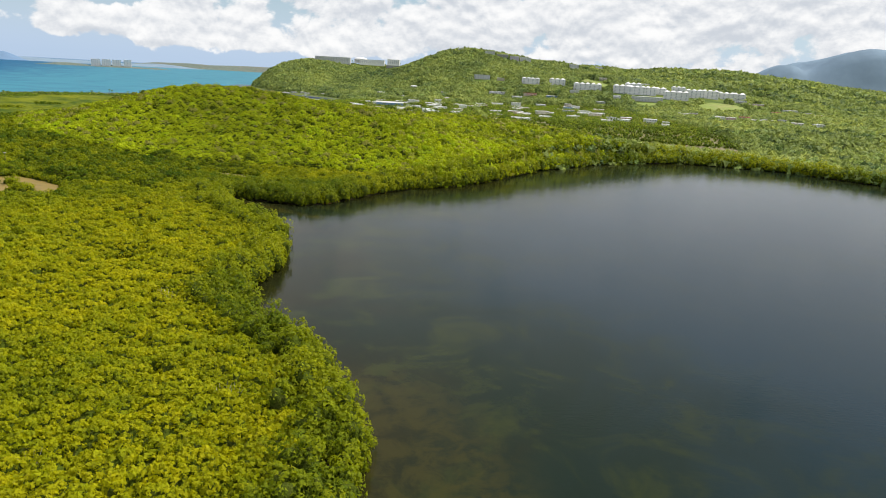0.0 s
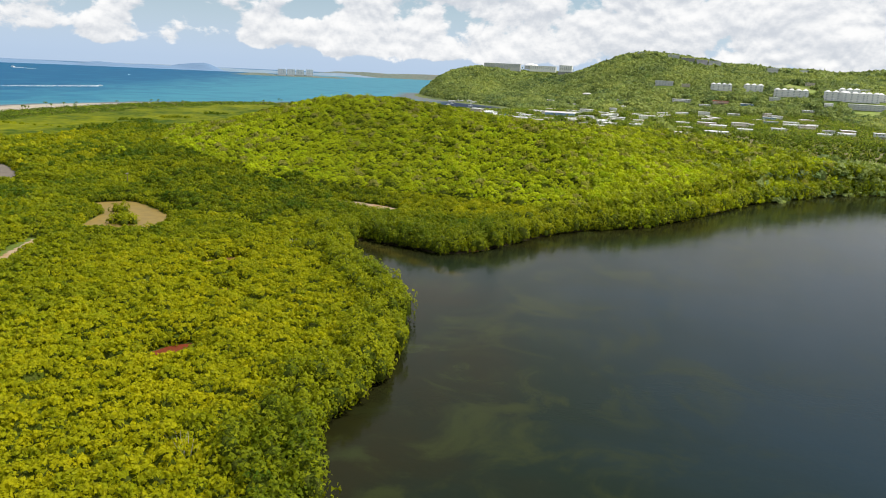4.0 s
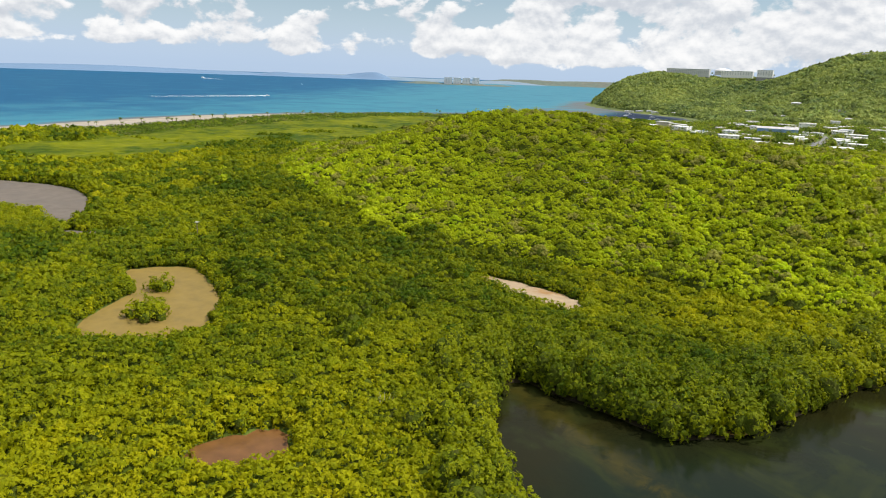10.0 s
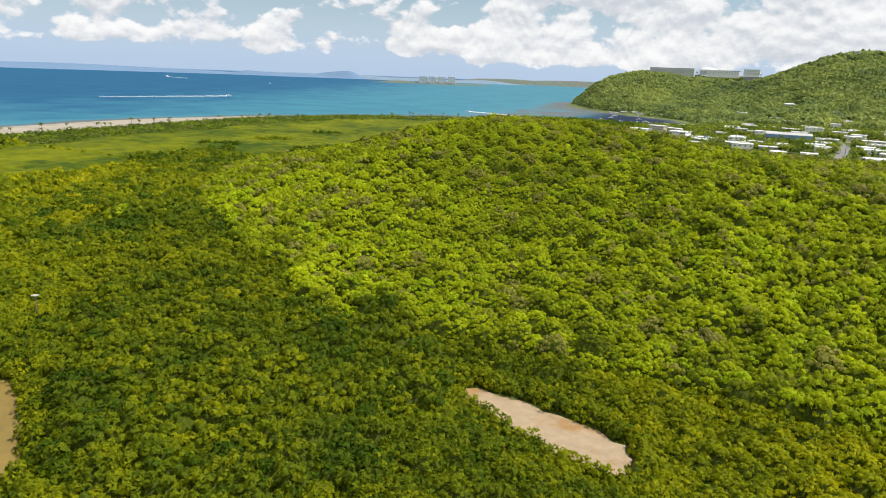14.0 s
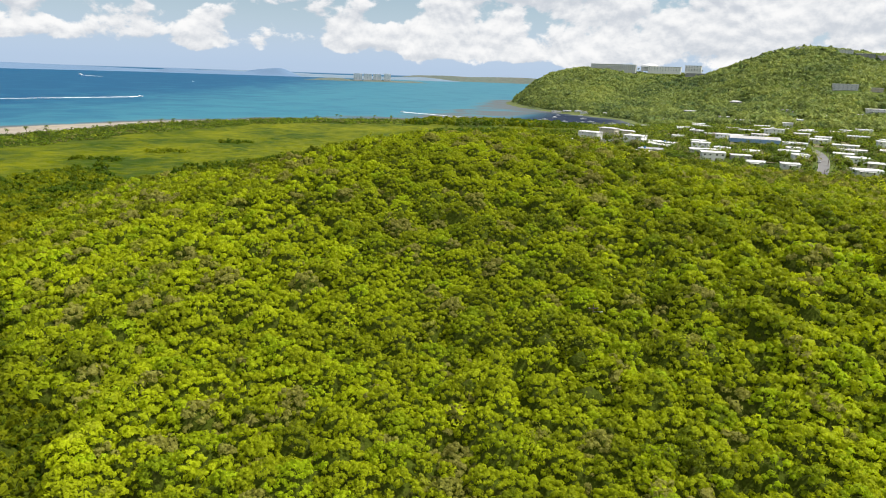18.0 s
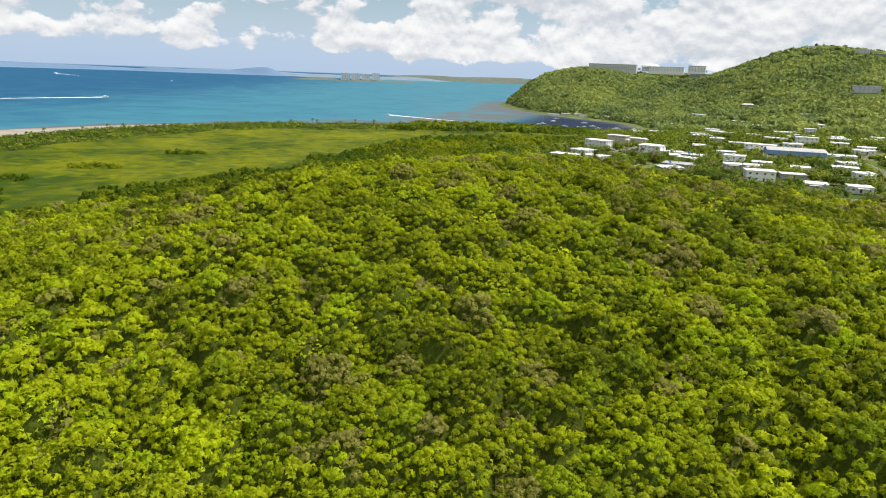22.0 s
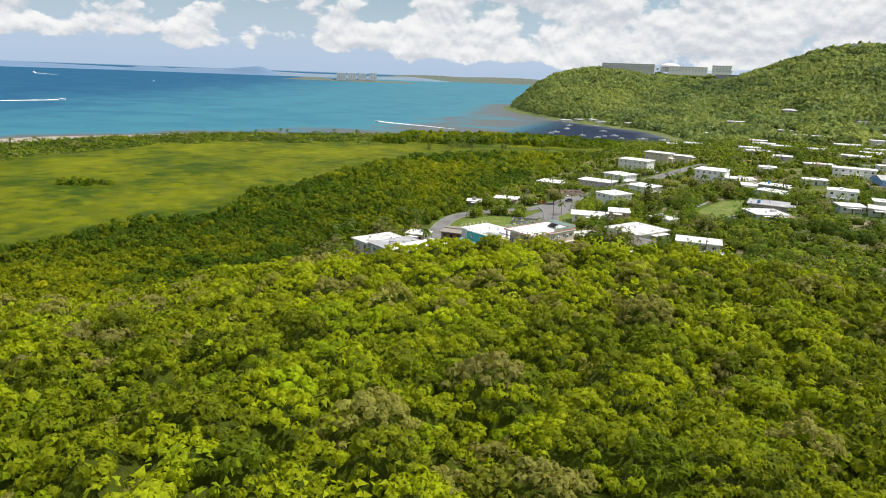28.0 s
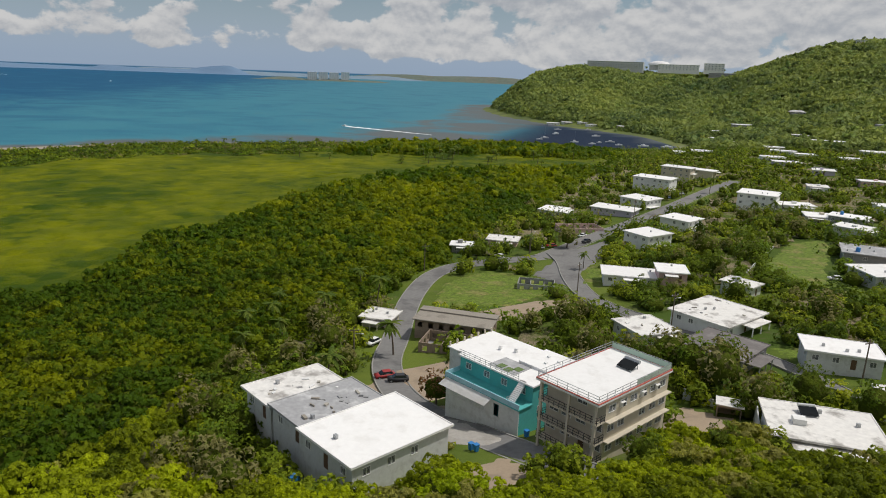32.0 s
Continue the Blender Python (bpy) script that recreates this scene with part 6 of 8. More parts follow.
# ---------------------------------------------------------------- the three large buildings by the slope
def cream_building():
    x, y, w, d, turn, top = -234.2, 774.4, 9.8, 17.1, -30, 28.4
    base = base_under(x, y, w, d, turn) - 0.3
    root = thing("apartment_building", (x, y, base), turn, "three-storey cream apartment building with red fascia and roof terrace", "building")
    high = top - base
    rng = random.Random(7)
    inset = 1.9
    # set back front behind balconies, plain long sides
    facade(root, w, d - inset, 0.0, high, 3, "cream", rng, 2.5, sides=(1, 2, 3), win=(1.6, 1.1))
    facade(root, w, d - inset, 0.0, high, 3, "cream", rng, 2.4, sides=(0,), win=(1.7, 1.25))
    for ob in list(root.children):
        ob.location.y += inset / 2
    flat_roof(root, w, d, high, "white", 0.35, 0.3, 0.12, FASCIA)
    for level in (0, 1, 2):
        z = high - 2.85 * (level + 1)
        if z < -0.1:
            continue
        balcony = part("balcony", boxes_mesh("balcony", [(-w / 2, -d / 2, z - 0.2, w / 2, -d / 2 + inset, z)], WALLS["cream"]), root)
        railing("railing", [(-w / 2 + 0.05, -d / 2 + inset, z), (-w / 2 + 0.05, -d / 2 + 0.06, z), (w / 2 - 0.05, -d / 2 + 0.06, z), (w / 2 - 0.05, -d / 2 + inset, z)], 1.0, IRON, balcony, 0.9)
    for u in (-w / 2 + 0.15, 0.0, w / 2 - 0.6):
        part("pillar", boxes_mesh("pillar", [(u, -d / 2 + 0.02, 0, u + 0.35, -d / 2 + 0.37, high)], WALLS["cream"]), root)
    for level in (0, 1):
        z = high - 2.85 * (level + 1)
        part("ledge", boxes_mesh("ledge", [(w / 2, -d / 2 + inset, z - 0.16, w / 2 + 0.75, d / 2, z)], WALLS["cream"]), root)
    a, b, z = w / 2 + 0.15, d / 2 + 0.15, high + 0.3
    railing("roof_railing", [(-a, -b, z), (-a, b, z), (a, b, z), (a, -b, z), (-a, -b, z)], 1.05, STEEL, root, 1.7)
    part("glass_screen", boxes_mesh("glass_screen", [(-a + 0.05, b - 0.03, z + 0.1, a - 0.05, b - 0.01, z + 0.95), (a - 0.03, 0.0, z + 0.1, a - 0.01, b - 0.1, z + 0.95)], GREEN_GLASS), root, "pale green glass screen")
    for v in (-3.5, 1.5, 5.0):
        unit = part("air_conditioner", boxes_mesh("air_conditioner", [(w / 2 + 0.02, v, high - 1.6, w / 2 + 0.42, v + 0.85, high - 1.0)], TRIM), root)
        part("fan_grille", boxes_mesh("fan_grille", [(w / 2 + 0.42, v + 0.15, high - 1.55, w / 2 + 0.44, v + 0.7, high - 1.05)], IRON), unit)
    return root, base, high


GREEN_GLASS = material("pale green glass", (0.42, 0.56, 0.46), 0.2)
BUILDING_C, C_BASE, C_HIGH = cream_building()


PALE_BLUE = material("pale blue parapet paint", (0.36, 0.58, 0.66), 0.75, stain=(0.22, 0.38, 0.44), stain_scale=0.6, stain_amount=0.4, grain=0.08)
TURF = material("green roof mat", (0.13, 0.19, 0.07), 0.95, grain=0.3, grain_scale=5)


def teal_building():
    x, y, w, d, turn, top = -249.6, 785.0, 15.5, 15.0, -28, 23.2
    base = base_under(x, y, w, d, turn) - 0.3
    root = thing("shop_house", (x, y, base), turn, "teal two-storey shop house with white roof terrace and outside stair", "building")
    high = top - base
    rng = random.Random(11)
    inset = 3.2
    facade(root, w, d - inset, 0.0, high, 2, "teal", rng, 3.2)
    for ob in list(root.children):
        ob.location.y += inset / 2
    slab = part("roof", boxes_mesh("roof", [(-w / 2 - 0.3, -d / 2 + inset - 0.4, high, w / 2 + 0.3, d / 2 + 0.3, high + 0.25)], ROOFS["white"]), root)
    part("roof_patch", boxes_mesh("roof_patch", [(-2.0, -d / 2 + inset + 0.4, high + 0.25, 3.6, -d / 2 + inset + 4.8, high + 0.29)], ROOFS["grey"]), slab, "bare grey roof patch")
    for i, (u, v) in enumerate(((-0.8, 0.9), (0.9, 0.7), (1.9, 1.9))):
        part("roof_mat", boxes_mesh("roof_mat", [(u, -d / 2 + inset + v, high + 0.294, u + 1.3, -d / 2 + inset + v + 1.5, high + 0.33)], TURF), slab, "dull green mat on the roof")
    part("roof_block", boxes_mesh("roof_block", [(0.8, d / 2 - 7.0, high + 0.25, w / 2 + 0.2, d / 2 + 0.2, high + 0.7)], ROOFS["white"]), slab)
    annex = part("annex", boxes_mesh("annex", [(-w / 2 - 3.6, -d / 2 + 4.2, 0, -w / 2 - 0.01, d / 2, high - 0.01)], WALLS["grey_white"]), root, "pale grey annex under the same white roof")
    part("annex_roof", boxes_mesh("annex_roof", [(-w / 2 - 3.9, -d / 2 + 3.9, high, -w / 2 - 0.31, d / 2 + 0.3, high + 0.22)], ROOFS["white"]), annex)
    for i in range(7):
        part("post", boxes_mesh("post", [(-w / 2 - 3.85, -d / 2 + 4.2 + i * 1.75, high + 0.22, -w / 2 - 3.6, -d / 2 + 4.45 + i * 1.75, high + 1.0)], WALLS["cream"]), annex)
    for i, (u, v) in enumerate(((-5, 2), (-2.5, 3.2), (4.2, 2.6), (5.4, 4.6), (3.0, 5.0))):
        part("roof_vent", boxes_mesh("roof_vent", [(u, v, high + 0.25, u + 0.5, v + 0.4, high + 0.95)], TRIM), slab)
    floor = high - 2.9
    # lower storey comes forward under a terrace
    front = part("shop_front", wall_mesh("shop_front", 0.0, w, 0.0, floor, [(1.2, 4.6, max(0.0, floor - 2.7), floor - 0.4), (5.4, 8.6, max(0.0, floor - 2.7), floor - 0.4), (10.5, 11.6, max(0.0, floor - 2.7), floor - 0.6)], WALLS["grey_white"]), root, "pale grey shop front with shutters",
                 place=(-w / 2, -d / 2, 0))
    part("shutter", boxes_mesh("shutter", [(1.2, 0.08, floor - 2.7 + i * 0.16, 4.6, 0.12, floor - 2.7 + i * 0.16 + 0.13) for i in range(14)], WALLS["grey_white"]), front)
    part("shutter", boxes_mesh("shutter", [(5.4, 0.08, floor - 2.7 + i * 0.16, 8.6, 0.12, floor - 2.7 + i * 0.16 + 0.13) for i in range(14)], WALLS["grey_white"]), front)
    for u in (-w / 2, w / 2 - 0.2):
        part("side_wall", boxes_mesh("side_wall", [(u, -d / 2 + 0.2, 0, u + 0.2, -d / 2 + inset, floor)], WALLS["teal"]), root)
    terrace = part("terrace", boxes_mesh("terrace", [(-w / 2 - 0.2, -d / 2 - 0.25, floor, w / 2 + 0.2, -d / 2 + inset, floor + 0.2)], WALLS["teal"]), root)
    part("parapet", boxes_mesh("parapet", [(-w / 2 - 0.15, -d / 2 - 0.2, floor + 0.2, w / 2 + 0.15, -d / 2 - 0.05, floor + 1.0), (-w / 2 - 0.15, -d / 2 - 0.05, floor + 0.2, -w / 2, -d / 2 + inset, floor + 1.0)], PALE_BLUE), terrace, "pale blue parapet")
    bm = bmesh.new()
    a, b, z1, z2 = -w / 2 + 0.2, w / 2 - 5.2, floor + 0.15, floor - 0.6
    v = [bm.verts.new(p) for p in ((a, -d / 2 - 0.25, z1), (b, -d / 2 - 0.25, z1), (b, -d / 2 - 2.0, z2), (a, -d / 2 - 2.0, z2))]
    bm.faces.new(v)
    bmesh.ops.solidify(bm, geom=bm.faces[:], thickness=0.12)
    part("awning", to_mesh(bm, "awning", ROOFS["white"]), root, "white sloping awning")
    # outside stair up to the roof, at the end of the terrace
    run, rise = 0.28, (high + 0.25 - floor - 0.2) / 14
    stair = part("stair", boxes_mesh("stair", [(w / 2 - 2.65, -d / 2 + 0.1, floor + 0.2, w / 2 - 1.35, -d / 2 + 0.25, floor + 0.3)], TRIM), root, "white outside stair")
    for i in range(14):
        part("step", boxes_mesh("step", [(w / 2 - 2.6 - 0.0, -d / 2 + 0.1 + i * run * 0.8, floor + 0.2 + i * rise, w / 2 - 1.4, -d / 2 + 0.1 + i * run * 0.8 + 0.3, floor + 0.2 + (i + 1) * rise)], TRIM), stair)
    railing("stair_rail", [(w / 2 - 2.6, -d / 2 + 0.1, floor + 0.3), (w / 2 - 2.6, -d / 2 + 3.2, floor + 1.8)], 0.9, STEEL, stair, 1.0)
    railing("roof_railing", [(-w / 2, -d / 2 + inset - 0.3, high + 0.25), (w / 2 - 2.7, -d / 2 + inset - 0.3, high + 0.25)], 0.95, STEEL, root, 1.2)
    return root


teal_building()


def ruin(x, y, w, d, turn, high, roofed, paint, label):
    """A raw or ruined block: walls with bare openings, with or without a slab."""
    base = base_under(x, y, w, d, turn) - 0.3
    root = thing("ruined_house", (x, y, base), turn, label, "ruin")
    for k, (sx, sy, t) in enumerate(SIDES):
        length = w if k % 2 == 0 else d - 0.44
        count = max(1, int(length / 2.6))
        holes = [((i + 0.5) * length / count - 0.6, (i + 0.5) * length / count + 0.6, high - 2.0, high - 0.7) for i in range(count)]
        c, s = math.cos(radians(t)), math.sin(radians(t))
        part("wall", wall_mesh("wall", 0.0, length, 0, high, holes, WALLS[paint], 0.0, 0.22), root, "", (sx * w - c * length / 2, sy * d - s * length / 2, 0), t)
    if roofed:
        part("roof", boxes_mesh("roof", [(-w / 2 - 0.5, -d / 2 - 0.9, high, w / 2 + 0.5, d / 2 + 0.3, high + 0.24), (-w / 2 - 0.5, d / 2 - 2.6, high + 0.24, w / 2 + 0.5, d / 2 + 0.3, high + 0.6)], ROOFS["stained"] if paint != "brown" else OLD_ROOF), root)
    else:
        part("cross_wall", boxes_mesh("cross_wall", [(-w / 6, -d / 2 + 0.22, 0, -w / 6 + 0.2, d / 2 - 0.22, high - 0.4), (w / 5, -d / 2 + 0.22, 0, w / 5 + 0.2, d / 2 - 0.22, high - 0.9)], WALLS[paint]), root)
    part("floor_slab", boxes_mesh("floor_slab", [(-w / 2 + 0.22, -d / 2 + 0.22, 0, w / 2 - 0.22, d / 2 - 0.22, 0.5)], WALLS["grey"]), root)
    return root


ruin(-273.7, 833.5, 18.5, 8.0, 2, 5.6, True, "brown", "old brown two-storey house with a mossy slab roof")
ruin(-271.0, 824.0, 15.0, 8.5, 2, 3.2, False, "brown", "roofless brown rooms of an unfinished house")
ruin(-263.0, 882.0, 11.0, 7.0, 8, 2.6, False, "grey", "roofless grey concrete shell in the grass")
ruin(-262.0, 975.0, 18.0, 10.0, 30, 3.2, False, "pink", "unfinished pink and grey walls by the road")


def blue_hall():
    x, y, w, d, turn = -86, 1013, 38, 20, 3
    base = base_under(x, y, w, d, turn) - 0.3
    root = thing("sports_hall", (x, y, base), turn, "large open hall with blue gable walls and white roof", "hall")
    high, ridge = 8.5, 1.6
    for i in range(6):
        for v in (-d / 2 + 0.2, d / 2 - 0.6):
            u = -w / 2 + 0.2 + i * (w - 0.8) / 5
            part("column", boxes_mesh("column", [(u, v, 0, u + 0.4, v + 0.4, high - 3.2)], WALLS["grey_white"]), root)
    part("wall", boxes_mesh("wall", [(-w / 2, -d / 2, high - 3.2, w / 2, -d / 2 + 0.2, high)], WALLS["blue"]), root)
    part("wall", boxes_mesh("wall", [(-w / 2, d / 2 - 0.2, high - 3.2, w / 2, d / 2, high)], WALLS["blue"]), root)
    for u in (-w / 2, w / 2 - 0.2):
        part("wall", boxes_mesh("wall", [(u, -d / 2 + 0.2, high - 3.2, u + 0.2, d / 2 - 0.2, high)], WALLS["blue"]), root)
    bm = bmesh.new()
    a, b = w / 2 + 0.6, d / 2 + 0.6
    v = [bm.verts.new(p) for p in ((-a, -b, high), (a, -b, high), (a, 0, high + ridge), (-a, 0, high + ridge), (a, b, high), (-a, b, high))]
    bm.faces.new((v[0], v[1], v[2], v[3]))
    bm.faces.new((v[3], v[2], v[4], v[5]))
    bmesh.ops.solidify(bm, geom=bm.faces[:], thickness=-0.25)
    part("roof", to_mesh(bm, "roof", ROOFS["white"]), root)


blue_hall()


def gable_house(x, y, w, d, turn, high, paint, roof, label, category="house"):
    base = base_under(x, y, w, d, turn) - 0.3
    root = thing("house", (x, y, base), turn, label, category)
    facade(root, w, d, 0, high, 1, paint, random.Random(int(x * 7 + y)), louvred=False)
    bm = bmesh.new()
    a, b = w / 2 + 0.6, d / 2 + 0.6
    v = [bm.verts.new(p) for p in ((-a, -b, high - 0.1), (a, -b, high - 0.1), (a, b, high - 0.1), (-a, b, high - 0.1), (-a * 0.55, 0, high + 1.9), (a * 0.55, 0, high + 1.9))]
    for f in ((0, 1, 5, 4), (1, 2, 5), (2, 3, 4, 5), (3, 0, 4)):
        bm.faces.new([v[i] for i in f])
    bmesh.ops.solidify(bm, geom=bm.faces[:], thickness=-0.15)
    part("roof", to_mesh(bm, "roof", ROOFS[roof]), root)
    return root


gable_house(-102, 762, 12, 9, 5, 3.4, "white", "red", "white house with a faded red hipped roof")
gable_house(-108, 773, 7, 6, 20, 3.0, "pink", "red", "small pink house with a red roof")
gable_house(-150, 1420, 16, 10, 4, 3.2, "white", "red", "house with a bright red roof by the bay")
gable_house(-85, 1636, 17, 15, 5, 6.0, "grey", "white", "grey pavilion house with a white hipped roof on the hillside", "pavilion")


# ---------------------------------------------------------------- hotel, condominiums, towers
def block_building(name, x, y, base, w, d, turn, storeys, label, category, paint="white", bays=10, group="", domes=0, storey=3.0):
    """A long building seen from afar: wall grid with real recesses between floors and bays."""
    root = thing(name, (x, y, base), turn, label, category, group)
    high = storeys * storey
    part("core", boxes_mesh("core", [(-w / 2 + 0.3, -d / 2 + 0.7, -6, w / 2 - 0.3, d / 2, high)], WALLS[paint]), root)
    part("lower_wall", boxes_mesh("lower_wall", [(-w / 2, -d / 2, -6, w / 2, -d / 2 + 0.7, 0)], WALLS[paint]), root)
    for s in range(storeys + 1):
        part("balcony_slab", boxes_mesh("balcony_slab", [(-w / 2, -d / 2, s * storey - 0.25, w / 2, -d / 2 + 0.7, s * storey + (0.75 if s < storeys else 0.1))], WALLS[paint]), root)
    for i in range(bays + 1):
        u = -w / 2 + i * (w - 0.4) / bays
        part("bay_wall", boxes_mesh("bay_wall", [(u, -d / 2 + 0.3, 0.1, u + 0.4, -d / 2 + 0.7, high - 0.2)], WALLS[paint]), root)
    pane_me = boxes_mesh("window", [(-w / bays * 0.14, 0, 0, w / bays * 0.14, 0.06, 1.2)], FAR_GLASS)
    for s in range(storeys):
        for i in range(bays):
            part("window", pane_me, root, "", (-w / 2 + (i + 0.5) * w / bays, -d / 2 + 0.62, s * storey + 0.9))
    part("roof", boxes_mesh("roof", [(-w / 2 - 0.3, -d / 2 - 0.3, high, w / 2 + 0.3, d / 2 + 0.3, high + 0.5)], ROOFS["white"]), root)
    for i in range(domes):
        bm = bmesh.new()
        r = w / domes * 0.45
        bmesh.ops.create_cone(bm, cap_ends=True, segments=8, radius1=r, radius2=r * 0.25, depth=r * 0.5)
        part("roof_cap", to_mesh(bm, "roof_cap", ROOFS["white"]), root, "", (-w / 2 + (i + 0.5) * w / domes, 0, high + 0.5 + r * 0.25))
    return root


for x, y, w, storeys, domes in CONDOMINIUMS:
    block_building("condominium", x, y + 6, height(x, y) + 0.4, w, 13, -6 - 0.02 * x, storeys, "white condominium block with peaked white roof caps", "apartments", "white", max(3, round(w / 10)), "hillside condominiums", domes)
block_building("warehouse", 404, 1457, height(404, 1448) + 0.5, 62, 18, -14, 3, "long low white warehouse roof below the condominiums", "warehouse", "grey_white", 10)
block_building("villa", 70, 1640, height(70, 1634), 36, 14, -3, 3, "grey terraced villa on the hillside", "house", "grey_white", 6)
block_building("villa", 112, 1632, height(112, 1626), 18, 12, -3, 2, "cream terraced villa on the hillside", "house", "cream", 4)
HOTEL_Z = 81.0
block_building("hotel", -338, 2020, HOTEL_Z, 100, 18, -4, 4, "long grey hotel wing with rows of balconies", "hotel", "grey_white", 22)
block_building("hotel_lobby", -228, 2032, HOTEL_Z + 1, 70, 20, -4, 3, "white hotel lobby wing on the ridge", "hotel", "white", 12)
block_building("hotel_tower", -168, 2040, HOTEL_Z + 2, 34, 20, -4, 4, "pale hotel wing at the ridge's end", "hotel", "white", 6)
block_building("hotel_annex", -100, 2060, height(-100, 2055), 70, 12, -4, 2, "low white hotel annex on the ridge", "hotel", "white", 12)


def hotel_dome():
    root = thing("hotel_dome", (-262, 2040, HOTEL_Z + 8.5), 0, "white shallow dome roof of the hotel", "dome")
    bm = bmesh.new()
    bmesh.ops.create_uvsphere(bm, u_segments=24, v_segments=10, radius=1)
    bmesh.ops.scale(bm, vec=(20, 14, 7.5), verts=bm.verts)
    bmesh.ops.delete(bm, geom=[v for v in bm.verts if v.co.z < -0.8], context="VERTS")
    part("shell", to_mesh(bm, "shell", ROOFS["white"], True), root)
    part("drum", boxes_mesh("drum", [(-17, -11, -9, 17, 11, 0.2)], WALLS["grey_white"]), root)


hotel_dome()
for n, (x, y, w, paint) in enumerate(((95, 1868, 26, "grey_white"), (128, 1862, 30, "grey"), (160, 1866, 24, "lilac"), (190, 1880, 28, "grey_white"), (20, 1872, 14, "white"), (322, 1903, 24, "grey_white"), (394, 1926, 18, "white"))):
    block_building("hilltop_villa", x, y, height(x, y - 8) + 4.5, w, 14, -2, 2, "terraced villa on the hill's top", "house", paint, 5, "villas on the hilltop")
block_building("retaining_terrace", -120, 1935, height(-120, 1928), 120, 6, -8, 1, "long pale terrace wall below the hotel", "terrace", "grey", 16)


# island with towers, far shores
def island(name, x, y, length, depth, turn, high, label, mat, category="island", seed=1):
    rng = np.random.default_rng(seed)
    xs, ys, f = grid(np.linspace(-0.5, 0.5, 61), np.linspace(-0.5, 0.5, 13))
    ridge = 0.35 + 0.65 * np.abs(ripple(xs * 100, ys * 30, 17.0, float(seed)))
    z = high * ridge * smooth((0.5 - np.abs(xs)) / 0.18) * smooth((0.5 - np.abs(ys)) / 0.35) - 0.8
    ob = mesh_from(name, np.stack([xs * length, ys * depth, z], 1), f, mat, None, False)
    ob.matrix_world = pose(x, y, 0, 0, 0, turn)
    return tagged(ob, label, category, kind="structure")


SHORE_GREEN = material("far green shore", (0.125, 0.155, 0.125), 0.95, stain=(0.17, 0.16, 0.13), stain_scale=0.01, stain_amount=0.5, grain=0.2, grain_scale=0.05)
# both blues are distance haze worked into the base colour
FAR_HAZE_BLUE = material("far hills in painted haze", (0.20, 0.27, 0.34), 1.0, grain=0.12, grain_scale=0.01, specular=0.0)
FARTHEST_HAZE_BLUE = material("farthest hills in painted haze", (0.155, 0.24, 0.36), 1.0, grain=0.05, grain_scale=0.002, specular=0.0)
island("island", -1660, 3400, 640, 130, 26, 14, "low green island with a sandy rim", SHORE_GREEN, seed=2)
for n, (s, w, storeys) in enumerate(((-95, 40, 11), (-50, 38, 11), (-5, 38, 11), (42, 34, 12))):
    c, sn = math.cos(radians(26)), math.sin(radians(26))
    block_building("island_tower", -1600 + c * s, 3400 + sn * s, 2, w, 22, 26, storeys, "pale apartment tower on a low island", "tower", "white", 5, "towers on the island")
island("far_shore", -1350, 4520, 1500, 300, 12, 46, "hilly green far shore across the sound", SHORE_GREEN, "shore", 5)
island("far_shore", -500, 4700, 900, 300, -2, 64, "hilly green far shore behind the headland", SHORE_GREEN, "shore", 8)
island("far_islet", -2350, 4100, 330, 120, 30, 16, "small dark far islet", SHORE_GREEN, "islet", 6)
island("far_ridge", -2380, 3900, 2000, 260, 24, 30, "long low far ridge over the sea", FAR_HAZE_BLUE, "ridge", 9)
island("far_cone", -2680, 3680, 900, 260, 30, 44, "far hill over the sea, blue with painted haze", FARTHEST_HAZE_BLUE, "hill", 4)
island("far_coast", -3900, 2300, 4300, 260, 55, 32, "far coast on the horizon, pale with painted haze", FARTHEST_HAZE_BLUE, "coast", 7)
island("mountain", 2750, 3950, 2600, 700, -6, 520, "mountain range under cloud, blue with painted haze", FAR_HAZE_BLUE, "mountain", 3)
island("foothills", 1700, 4200, 2300, 500, -6, 190, "dark green foothills before the mountains", SHORE_GREEN, "hills", 12)


